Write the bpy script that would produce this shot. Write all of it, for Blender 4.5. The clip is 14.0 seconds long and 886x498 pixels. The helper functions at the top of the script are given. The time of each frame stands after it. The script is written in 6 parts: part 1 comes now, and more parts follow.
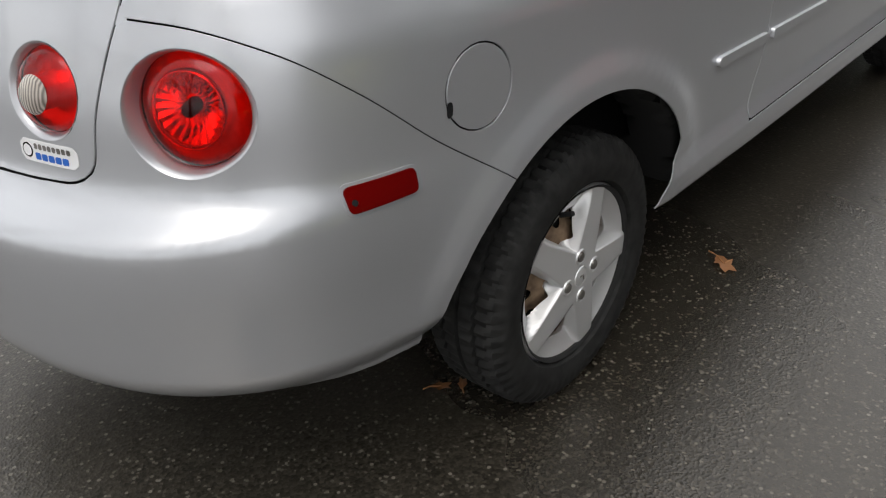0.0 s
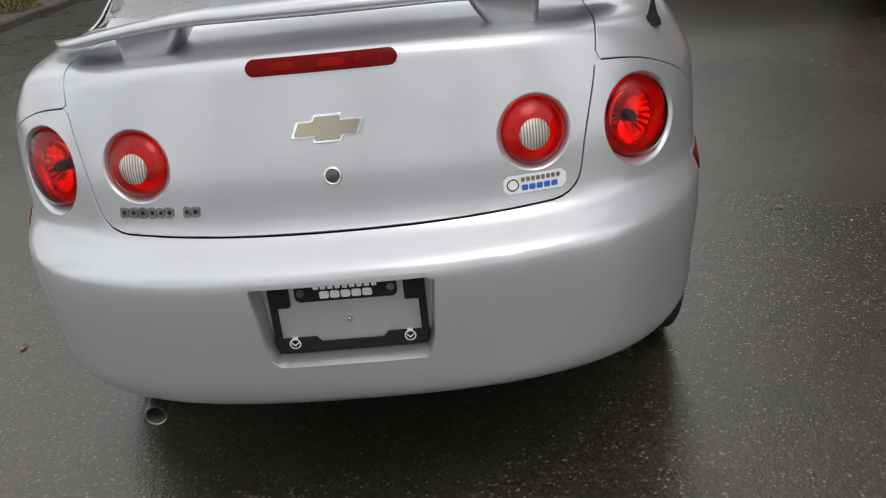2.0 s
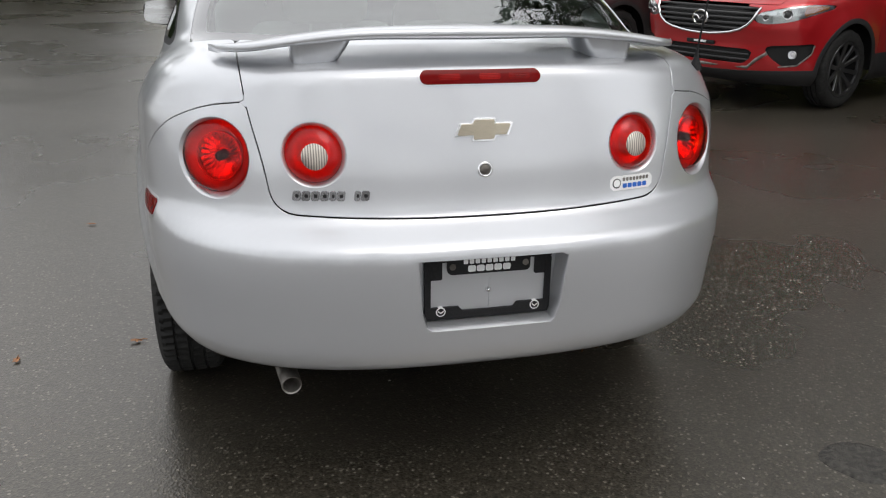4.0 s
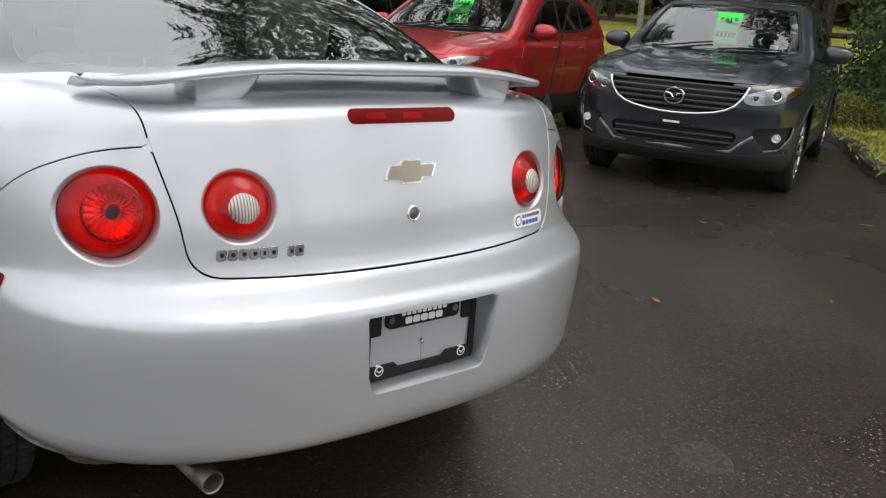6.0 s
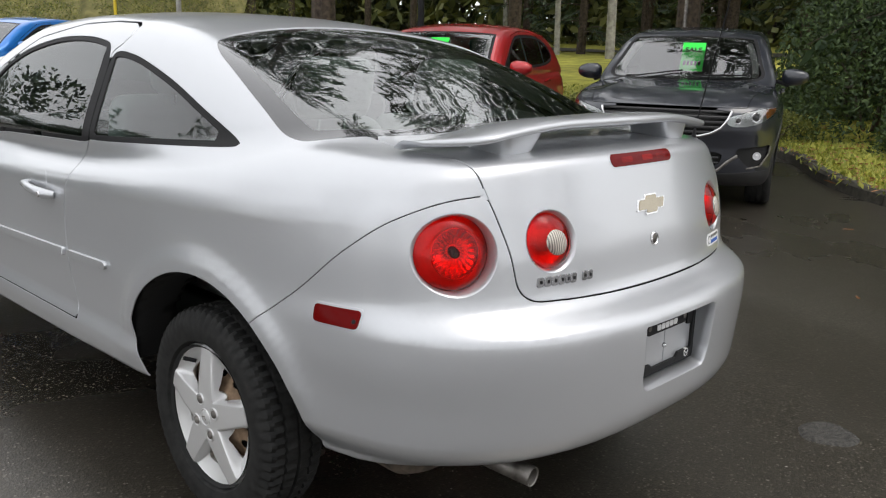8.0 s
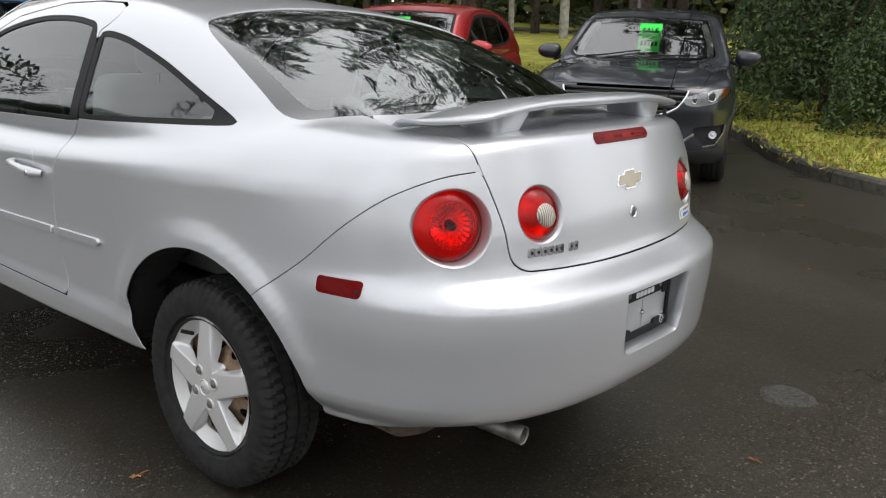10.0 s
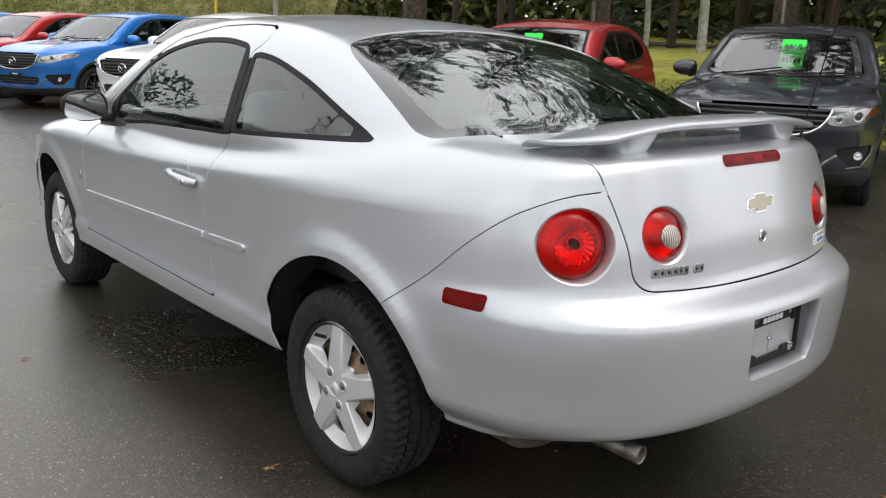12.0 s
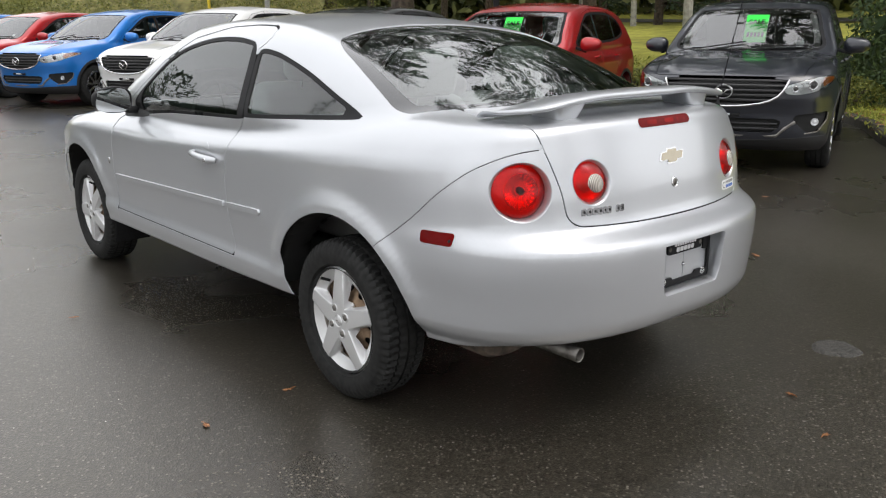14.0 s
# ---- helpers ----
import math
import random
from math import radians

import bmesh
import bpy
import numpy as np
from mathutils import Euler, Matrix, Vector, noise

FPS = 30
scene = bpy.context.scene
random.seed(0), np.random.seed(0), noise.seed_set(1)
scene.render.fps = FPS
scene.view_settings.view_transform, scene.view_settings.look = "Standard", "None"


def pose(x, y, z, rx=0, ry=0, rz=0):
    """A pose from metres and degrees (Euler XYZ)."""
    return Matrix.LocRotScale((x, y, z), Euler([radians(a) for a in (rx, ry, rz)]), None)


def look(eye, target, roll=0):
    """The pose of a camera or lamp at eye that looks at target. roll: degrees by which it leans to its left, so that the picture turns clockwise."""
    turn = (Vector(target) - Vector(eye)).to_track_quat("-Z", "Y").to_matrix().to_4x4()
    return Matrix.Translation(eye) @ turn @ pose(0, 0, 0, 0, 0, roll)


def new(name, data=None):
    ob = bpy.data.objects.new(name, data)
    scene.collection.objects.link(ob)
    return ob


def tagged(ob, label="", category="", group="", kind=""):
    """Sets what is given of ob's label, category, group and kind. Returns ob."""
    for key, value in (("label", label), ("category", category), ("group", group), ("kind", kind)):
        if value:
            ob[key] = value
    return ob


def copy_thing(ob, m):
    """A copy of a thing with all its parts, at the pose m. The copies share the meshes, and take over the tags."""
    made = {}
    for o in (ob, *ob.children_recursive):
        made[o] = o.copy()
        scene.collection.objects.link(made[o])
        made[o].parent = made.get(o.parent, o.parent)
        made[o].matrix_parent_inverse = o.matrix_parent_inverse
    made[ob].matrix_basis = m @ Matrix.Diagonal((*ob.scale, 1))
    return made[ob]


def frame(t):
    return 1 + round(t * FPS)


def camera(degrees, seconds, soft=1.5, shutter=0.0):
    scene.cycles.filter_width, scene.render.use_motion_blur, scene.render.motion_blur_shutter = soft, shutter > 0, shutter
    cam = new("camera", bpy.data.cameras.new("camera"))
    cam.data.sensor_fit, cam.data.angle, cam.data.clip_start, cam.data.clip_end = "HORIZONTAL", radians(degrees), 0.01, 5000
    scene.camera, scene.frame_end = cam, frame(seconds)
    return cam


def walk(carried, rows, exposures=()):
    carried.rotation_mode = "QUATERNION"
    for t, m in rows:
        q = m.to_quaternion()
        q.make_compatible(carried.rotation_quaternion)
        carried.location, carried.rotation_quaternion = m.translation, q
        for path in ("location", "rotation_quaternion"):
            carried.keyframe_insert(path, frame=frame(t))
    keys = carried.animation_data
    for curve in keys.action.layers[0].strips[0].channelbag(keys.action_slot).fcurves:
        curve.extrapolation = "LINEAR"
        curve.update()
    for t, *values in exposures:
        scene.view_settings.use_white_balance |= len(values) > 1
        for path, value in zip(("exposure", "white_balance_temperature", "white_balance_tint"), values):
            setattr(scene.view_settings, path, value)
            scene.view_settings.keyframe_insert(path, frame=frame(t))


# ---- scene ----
import collections
import itertools

cam = camera(55.6, 14.0, 1.2)
PATH = [
    (0, (1.614, -1.295, 1.283), (0.456, -0.031, 0.253), -3.0),
    (0.3, (1.513, -1.558, 1.284), (0.516, -0.125, 0.308), -3.5),
    (0.5, (1.427, -1.698, 1.309), (0.582, -0.136, 0.388), -4.8),
    (1, (1.115, -1.935, 1.322), (0.505, -0.243, 0.45), -6.0),
    (1.5, (0.657, -2.259, 1.358), (0.321, -0.47, 0.53), -5.9),
    (2, (0.27, -2.353, 1.331), (0.177, -0.527, 0.522), -5.9),
    (2.2, (0.11, -2.37, 1.316), (0.117, -0.532, 0.526), -5.9),
    (4.3, (-0.596, -2.663, 1.308), (0.008, -0.867, 0.669), 2.3),
    (4.5, (-0.634, -2.592, 1.301), (0.098, -0.834, 0.691), 3.1),
    (5, (-0.68, -2.401, 1.237), (0.268, -0.731, 0.679), 4.2),
    (5.5, (-0.818, -2.249, 1.231), (0.298, -0.686, 0.673), 4.2),
    (6, (-1.1, -2.236, 1.251), (0.154, -0.773, 0.714), 4.2),
    (6.5, (-1.381, -2.202, 1.269), (-0.104, -0.751, 0.756), 3.6),
    (7, (-1.54, -2.075, 1.245), (-0.233, -0.64, 0.763), 2.6),
    (7.5, (-1.689, -1.933, 1.262), (-0.341, -0.528, 0.804), 2.2),
    (8, (-1.911, -1.924, 1.284), (-0.505, -0.576, 0.83), 1.6),
    (8.2, (-2.011, -1.921, 1.292), (-0.596, -0.584, 0.833), 1.7),
    (10.3, (-2.057, -1.925, 1.289), (-0.582, -0.669, 0.79), 1.9),
    (10.5, (-1.989, -1.932, 1.287), (-0.552, -0.635, 0.784), 1.5),
    (11, (-2.03, -1.893, 1.303), (-0.773, -0.419, 0.805), 0.6),
    (11.5, (-2.048, -1.887, 1.307), (-0.906, -0.321, 0.816), 0.2),
    (12, (-2.103, -1.97, 1.311), (-0.837, -0.497, 0.836), 1.8),
    (12.5, (-2.222, -2.078, 1.329), (-0.903, -0.651, 0.857), 1.2),
    (13, (-2.344, -2.297, 1.328), (-1.063, -0.849, 0.816), 0.9),
    (13.5, (-2.426, -2.45, 1.356), (-1.149, -0.997, 0.847), 0.1),
    (14, (-2.434, -2.466, 1.344), (-1.172, -1.001, 0.834), -0.3),
]
walk(cam, [(t, look(eye, target, roll)) for t, eye, target, roll in PATH],
     [(0, 0.08), (0.5, 0.18), (1, 0.14), (1.5, 0.05), (2.2, -0.06), (4.5, 0.22), (7, 0.26), (11, 0.3), (14, 0.38)])

# ---- world and light: bright overcast day after rain ----
world = bpy.data.worlds.new("overcast_sky")
scene.world = world
world.use_nodes = True
wn = world.node_tree
SUN_EL, SUN_ROT = 63.0, 150.0
sky = wn.nodes.new("ShaderNodeTexSky")
sky.sky_type = "NISHITA"
sky.sun_disc = False
sky.sun_elevation, sky.sun_rotation = radians(SUN_EL), radians(SUN_ROT)
sky.air_density, sky.dust_density, sky.ozone_density = 1.0, 6.0, 1.0
white = wn.nodes.new("ShaderNodeMix")
white.data_type = "RGBA"
white.inputs["Factor"].default_value = 0.86
white.inputs["B"].default_value = (9.5, 9.55, 9.7, 1)
wn.links.new(sky.outputs["Color"], white.inputs["A"])
bg = wn.nodes["Background"]
wn.links.new(white.outputs["Result"], bg.inputs["Color"])
bg.inputs["Strength"].default_value = 0.148
sun_data = bpy.data.lights.new("sun", "SUN")
sun_data.energy, sun_data.angle, sun_data.color = 0.7, radians(30), (1.0, 0.97, 0.93)
sun = new("sun", sun_data)
sun.matrix_world = look((3.5, -6, 14), (0, 0, 0))


# ---- materials ----
def mat(name, base=(0.5, 0.5, 0.5), rough=0.5, metal=0.0, coat=0.0, spec=0.5):
    m = bpy.data.materials.new(name)
    m.use_nodes = True
    b = m.node_tree.nodes["Principled BSDF"]
    b.inputs["Base Color"].default_value = (*base, 1)
    b.inputs["Roughness"].default_value = rough
    b.inputs["Metallic"].default_value = metal
    b.inputs["Coat Weight"].default_value = coat
    b.inputs["Coat Roughness"].default_value = 0.03
    b.inputs["Specular IOR Level"].default_value = spec
    return m


def node(m, kind, **inputs):
    n = m.node_tree.nodes.new(kind)
    for key, value in inputs.items():
        n.inputs[key.replace("_", " ")].default_value = value
    return n


def wire(m, a, b):
    m.node_tree.links.new(a, b)


def bsdf(m):
    return m.node_tree.nodes["Principled BSDF"]


def noisy(m, scale, detail=4.0, coords="Object"):
    tc = m.node_tree.nodes.new("ShaderNodeTexCoord")
    n = node(m, "ShaderNodeTexNoise", Scale=scale, Detail=detail)
    wire(m, tc.outputs[coords], n.inputs["Vector"])
    return n


def ramp(m, fac, stops):
    r = m.node_tree.nodes.new("ShaderNodeValToRGB")
    el = r.color_ramp.elements
    while len(el) < len(stops):
        el.new(0.5)
    for e, (p, c) in zip(el, stops):
        e.position = p
        e.color = (*c, 1) if len(c) == 3 else c
    wire(m, fac, r.inputs["Fac"])
    return r


def bump(m, height, strength, distance):
    b = node(m, "ShaderNodeBump", Strength=strength, Distance=distance)
    wire(m, height, b.inputs["Height"])
    wire(m, b.outputs["Normal"], bsdf(m).inputs["Normal"])
    return b


def grained(name, dark, light, scale, rough=0.6, rough2=None, depth=0.3, dist=0.002, metal=0.0, coords="Object", big=None):
    """A material with grain in colour, gloss and relief, and wider blotches."""
    m = mat(name, dark, rough, metal)
    n = noisy(m, scale, 6, coords)
    r = ramp(m, n.outputs["Fac"], [(0.3, dark), (0.7, light)])
    out = r.outputs["Color"]
    if big:
        n2 = noisy(m, big, 3, coords)
        mix = m.node_tree.nodes.new("ShaderNodeMix")
        mix.data_type, mix.blend_type = "RGBA", "MULTIPLY"
        mix.inputs["Factor"].default_value = 0.6
        wire(m, out, mix.inputs["A"])
        r2 = ramp(m, n2.outputs["Fac"], [(0.3, (0.5, 0.5, 0.5)), (0.7, (1.3, 1.3, 1.3))])
        wire(m, r2.outputs["Color"], mix.inputs["B"])
        out = mix.outputs["Result"]
    wire(m, out, bsdf(m).inputs["Base Color"])
    if rough2 is not None:
        mr = node(m, "ShaderNodeMapRange", To_Min=rough, To_Max=rough2)
        wire(m, n.outputs["Fac"], mr.inputs["Value"])
        wire(m, mr.outputs["Result"], bsdf(m).inputs["Roughness"])
    if depth:
        bump(m, n.outputs["Fac"], depth, dist)
    return m


def paint(name, base, metal, rough, coat=1.0, flake=0.0):
    """Car paint under clear coat, with fine metallic flake."""
    m = mat(name, base, rough, metal, coat)
    n = noisy(m, 900 if flake else 3.0, 2)
    lo, hi = (1 - 0.10 * flake), (1 + 0.10 * flake)
    r = ramp(m, n.outputs["Fac"], [(0.3, tuple(c * lo for c in base)), (0.7, tuple(min(1, c * hi) for c in base))])
    wire(m, r.outputs["Color"], bsdf(m).inputs["Base Color"])
    n2 = noisy(m, 6.0, 4)
    mr = node(m, "ShaderNodeMapRange", To_Min=rough * 0.9, To_Max=rough * 1.15)
    wire(m, n2.outputs["Fac"], mr.inputs["Value"])
    wire(m, mr.outputs["Result"], bsdf(m).inputs["Roughness"])
    return m


def glass(name, tint, drops=False, ior=2.1):
    """A thin pane: clear seen straight, a mirror at a slant."""
    m = bpy.data.materials.new(name)
    m.use_nodes = True
    t = m.node_tree
    t.nodes.remove(t.nodes["Principled BSDF"])
    clear = node(m, "ShaderNodeBsdfTransparent", Color=(*tint, 1))
    gloss = node(m, "ShaderNodeBsdfGlossy", Roughness=0.01, Color=(1, 1, 1, 1))
    mix = t.nodes.new("ShaderNodeMixShader")
    fres = node(m, "ShaderNodeFresnel", IOR=ior)
    wire(m, fres.outputs[0], mix.inputs[0])
    wire(m, clear.outputs[0], mix.inputs[1])
    wire(m, gloss.outputs[0], mix.inputs[2])
    wire(m, mix.outputs[0], t.nodes["Material Output"].inputs["Surface"])
    if drops:
        tc = t.nodes.new("ShaderNodeTexCoord")
        v = node(m, "ShaderNodeTexVoronoi", Scale=75.0)
        wire(m, tc.outputs["Object"], v.inputs["Vector"])
        r = node(m, "ShaderNodeMapRange", From_Min=0.12, From_Max=0.3, To_Min=1.0, To_Max=0.0)
        wire(m, v.outputs["Distance"], r.inputs["Value"])
        b = node(m, "ShaderNodeBump", Strength=0.12, Distance=0.002)
        wire(m, r.outputs["Result"], b.inputs["Height"])
        wire(m, b.outputs["Normal"], gloss.inputs["Normal"])
    return m


def lens_mat(name, base, rings, way="Z", dim=0.72):
    """A moulded lamp lens: glossy skin over fine ribs, the shade between ribs also put into the colour."""
    m = mat(name, base, 0.06, 0.0, 0.0)
    tc = m.node_tree.nodes.new("ShaderNodeTexCoord")
    w = node(m, "ShaderNodeTexWave", Scale=rings, Distortion=0.3)
    w.wave_type = "BANDS"
    w.bands_direction = way
    wire(m, tc.outputs["Object"], w.inputs["Vector"])
    r = ramp(m, w.outputs["Fac"], [(0.0, tuple(c * dim for c in base)), (1.0, base)])
    n = noisy(m, 14.0, 2)
    r2 = ramp(m, n.outputs["Fac"], [(0.35, (0.62, 0.55, 0.55)), (0.65, (1.15, 1.15, 1.1))])
    mix = m.node_tree.nodes.new("ShaderNodeMix")
    mix.data_type, mix.blend_type = "RGBA", "MULTIPLY"
    mix.inputs["Factor"].default_value = 1.0
    wire(m, r.outputs["Color"], mix.inputs["A"])
    wire(m, r2.outputs["Color"], mix.inputs["B"])
    wire(m, mix.outputs["Result"], bsdf(m).inputs["Base Color"])
    bump(m, w.outputs["Fac"], 0.3, 0.001)
    bsdf(m).inputs["Subsurface Weight"].default_value = 0.0
    return m


SILVER = paint("silver_metallic_paint", (0.540, 0.553, 0.576), 0.56, 0.30)
bsdf(SILVER).inputs["Coat Roughness"].default_value = 0.06
bsdf(SILVER).inputs["Coat Weight"].default_value = 0.8
GREY = paint("graphite_metallic_paint", (0.012, 0.0145, 0.023), 0.12, 0.36)
RED = paint("soul_red_paint", (0.42, 0.008, 0.012), 0.35, 0.35)
BLUE = paint("bright_blue_paint", (0.01, 0.17, 0.55), 0.35, 0.35)
WHITE = paint("pearl_white_paint", (0.8, 0.8, 0.79), 0.0, 0.36, 1.0)
BLACKP = paint("black_paint", (0.012, 0.012, 0.014), 0.1, 0.36, 1.0)
RUBBER = grained("tyre_rubber", (0.010, 0.010, 0.010), (0.028, 0.028, 0.027), 40, 0.6, 0.85, 0.35, 0.001)
bsdf(RUBBER).inputs["Specular IOR Level"].default_value = 0.22
TRIM = grained("black_trim_plastic", (0.012, 0.012, 0.013), (0.022, 0.022, 0.023), 300, 0.5, 0.65, 0.2, 0.0004)
bsdf(TRIM).inputs["Specular IOR Level"].default_value = 0.15
# near-black for hidden and recessed parts: their shade is put into the colour
DARK = mat("unlit_hidden_parts", (0.012, 0.012, 0.012), 0.9)
CHROME = mat("chrome", (0.75, 0.75, 0.76), 0.12, 1.0)
DARKCHROME = mat("dark_chrome", (0.33, 0.33, 0.34), 0.12, 1.0)
GOLD = mat("brushed_emblem_metal", (0.38, 0.34, 0.265), 0.18, 1.0)
COVER = paint("wheel_cover_silver", (0.70, 0.70, 0.70), 0.55, 0.38, 0.3)
RUST = grained("rusty_steel", (0.10, 0.06, 0.035), (0.36, 0.25, 0.16), 30, 0.75, 0.9, 0.4, 0.001)
OLDSTEEL = grained("dark_rusty_steel", (0.03, 0.022, 0.016), (0.13, 0.10, 0.075), 25, 0.7, 0.9, 0.4, 0.001)
EXH = grained("dull_exhaust_steel", (0.10, 0.09, 0.08), (0.30, 0.285, 0.265), 25, 0.4, 0.6, 0.2, 0.0005, metal=0.8)
REDLENS = lens_mat("red_lamp_lens", (0.60, 0.004, 0.003), 55)
REDLENS2 = mat("dark_red_lens", (0.13, 0.002, 0.002), 0.1, 0.0, 0.0, 0.08)
REDLENS3 = lens_mat("ribbed_dark_red_lens", (0.26, 0.004, 0.003), 90)
bsdf(REDLENS3).inputs["Specular IOR Level"].default_value = 0.08
CLEARLENS = lens_mat("ribbed_clear_lens", (0.66, 0.62, 0.56), 55, "X", 0.28)
GLASS = glass("car_glass", (0.64, 0.76, 0.74), False, 1.8)
GLASSS = glass("laminated_windshield", (0.88, 0.92, 0.91), False, 2.4)
GLASSR = glass("wet_rear_glass", (0.66, 0.80, 0.75), True, 2.9)
FRIT = mat("black_printed_glass_border", (0.03, 0.03, 0.032), 0.06, 0.0, 1.0, 1.0)
REDGLASS = glass("red_lamp_glass", (0.96, 0.045, 0.022), False, 1.35)
REFLECT = mat("bright_reflector", (0.92, 0.91, 0.90), 0.16, 1.0)
BOWL = mat("faceted_reflector", (0.80, 0.78, 0.78), 0.30, 0.45)
facet = node(BOWL, "ShaderNodeTexVoronoi", Scale=70.0)
wire(BOWL, BOWL.node_tree.nodes.new("ShaderNodeTexCoord").outputs["Object"], facet.inputs["Vector"])
bump(BOWL, facet.outputs["Distance"], 0.35, 0.004)
CLOTH = grained("grey_seat_cloth", (0.27, 0.27, 0.26), (0.40, 0.40, 0.38), 200, 0.9, None, 0.3, 0.001)
CABIN = grained("dark_cabin_plastic", (0.035, 0.035, 0.037), (0.06, 0.06, 0.06), 150, 0.7, None, 0.2, 0.0005)
CABINL = grained("light_cabin_trim", (0.38, 0.38, 0.36), (0.48, 0.48, 0.46), 120, 0.8, None, 0.2, 0.0005)
MIRROR = mat("mirror_glass", (0.85, 0.87, 0.88), 0.02, 1.0)
SIGN = mat("green_sale_card", (0.02, 0.78, 0.06), 0.6)
INK = mat("black_print", (0.01, 0.01, 0.01), 0.6)
PAPER = mat("white_print", (0.8, 0.8, 0.8), 0.5)
BLUEINK = mat("blue_print", (0.02, 0.12, 0.5), 0.5)
LAMPGLASS = mat("headlamp_reflector", (0.86, 0.87, 0.89), 0.18, 0.55, 1.0)
AMBER = mat("amber_lens", (0.8, 0.25, 0.04), 0.2, 0.0, 1.0)


# ---- mesh tools ----
def mesh_ob(name, verts, faces, material, parent=None, label="", normals=None, smooth=True):
    me = bpy.data.meshes.new(name)
    me.from_pydata([tuple(v) for v in verts], [], [tuple(int(i) for i in f) for f in faces])
    me.update()
    if smooth:
        me.polygons.foreach_set("use_smooth", [True] * len(me.polygons))
    if normals is not None:
        me.normals_split_custom_set_from_vertices([tuple(n) for n in normals])
    for m in material if isinstance(material, (list, tuple)) else [material]:
        me.materials.append(m)
    ob = new(name, me)
    if parent:
        ob.parent = parent
    if label:
        ob["label"] = label
    return ob


def part(name, bm, material, parent, label="", smooth=True, angle=35):
    me = bpy.data.meshes.new(name)
    bmesh.ops.recalc_face_normals(bm, faces=bm.faces)
    if smooth:
        for f in bm.faces:
            f.smooth = True
        for e in bm.edges:
            if len(e.link_faces) == 2 and e.calc_face_angle(0) > radians(angle):
                e.smooth = False
    bm.to_mesh(me)
    bm.free()
    me.materials.append(material)
    ob = new(name, me)
    if parent:
        ob.parent = parent
    if label:
        ob["label"] = label
    return ob


def thing(name, label, category, m=None, group="", kind=""):
    ob = new(name)
    ob.empty_display_size = 0.1
    if m is not None:
        ob.matrix_basis = m
    return tagged(ob, label, category, group, kind)


def box_bm(size, at=(0, 0, 0), bevel=0.0, turn=None, segs=2):
    bm = bmesh.new()
    bmesh.ops.create_cube(bm, size=1)
    bmesh.ops.scale(bm, vec=size, verts=bm.verts)
    if bevel:
        bmesh.ops.bevel(bm, geom=list(bm.edges), offset=bevel, segments=segs, profile=0.5, affect="EDGES", clamp_overlap=True)
    if turn:
        bmesh.ops.rotate(bm, cent=(0, 0, 0), matrix=Euler([radians(a) for a in turn]).to_matrix(), verts=bm.verts)
    bmesh.ops.translate(bm, vec=at, verts=bm.verts)
    return bm


def join(a, b):
    """Adds the mesh b to a."""
    me = bpy.data.meshes.new("tmp")
    b.to_mesh(me)
    b.free()
    a.from_mesh(me)
    bpy.data.meshes.remove(me)
    return a


def lathe_bm(profile, segs=48, axis="x", at=(0, 0, 0), closed=False):
    """Turns rows of (radius, along) round an axis."""
    bm = bmesh.new()
    rings = []
    for r, h in profile:
        ring = []
        for k in range(segs):
            a = 2 * math.pi * k / segs
            c, s = r * math.cos(a), r * math.sin(a)
            p = {"x": (h, c, s), "y": (c, h, s), "z": (c, s, h)}[axis]
            ring.append(bm.verts.new((p[0] + at[0], p[1] + at[1], p[2] + at[2])))
        rings.append(ring)
    pairs = list(zip(rings, rings[1:])) + ([(rings[-1], rings[0])] if closed else [])
    for a, b in pairs:
        for k in range(segs):
            bm.faces.new((a[k], a[(k + 1) % segs], b[(k + 1) % segs], b[k]))
    return bm


def tube_bm(points, radius, segs=12, caps=True, radii=None):
    bm = bmesh.new()
    pts = [Vector(p) for p in points]
    rings = []
    for i, p in enumerate(pts):
        d = (pts[min(i + 1, len(pts) - 1)] - pts[max(i - 1, 0)]).normalized()
        u = d.orthogonal().normalized() if i == 0 else (u - d * u.dot(d)).normalized()
        v = d.cross(u)
        r = float(radii[i]) if radii else radius
        rings.append([bm.verts.new(p + r * (math.cos(2 * math.pi * k / segs) * u + math.sin(2 * math.pi * k / segs) * v)) for k in range(segs)])
    for a, b in zip(rings, rings[1:]):
        for k in range(segs):
            bm.faces.new((a[k], a[(k + 1) % segs], b[(k + 1) % segs], b[k]))
    if caps:
        bm.faces.new(rings[0][::-1])
        bm.faces.new(rings[-1])
    return bm


def prism_bm(outline, depth, bevel=0.0):
    """An outline in x and z, raised towards -y by depth."""
    bm = bmesh.new()
    back = [bm.verts.new((x, 0, z)) for x, z in outline]
    front = [bm.verts.new((x, -depth, z)) for x, z in outline]
    f = bm.faces.new(front)
    bm.faces.new(back[::-1])
    for i in range(len(outline)):
        j = (i + 1) % len(outline)
        bm.faces.new((back[i], back[j], front[j], front[i]))
    if bevel:
        bmesh.ops.bevel(bm, geom=[e for e in f.edges], offset=bevel, segments=2, profile=0.5, affect="EDGES", clamp_overlap=True)
    return bm


def place(bm, m):
    bmesh.ops.transform(bm, matrix=m, verts=bm.verts)
    return bm


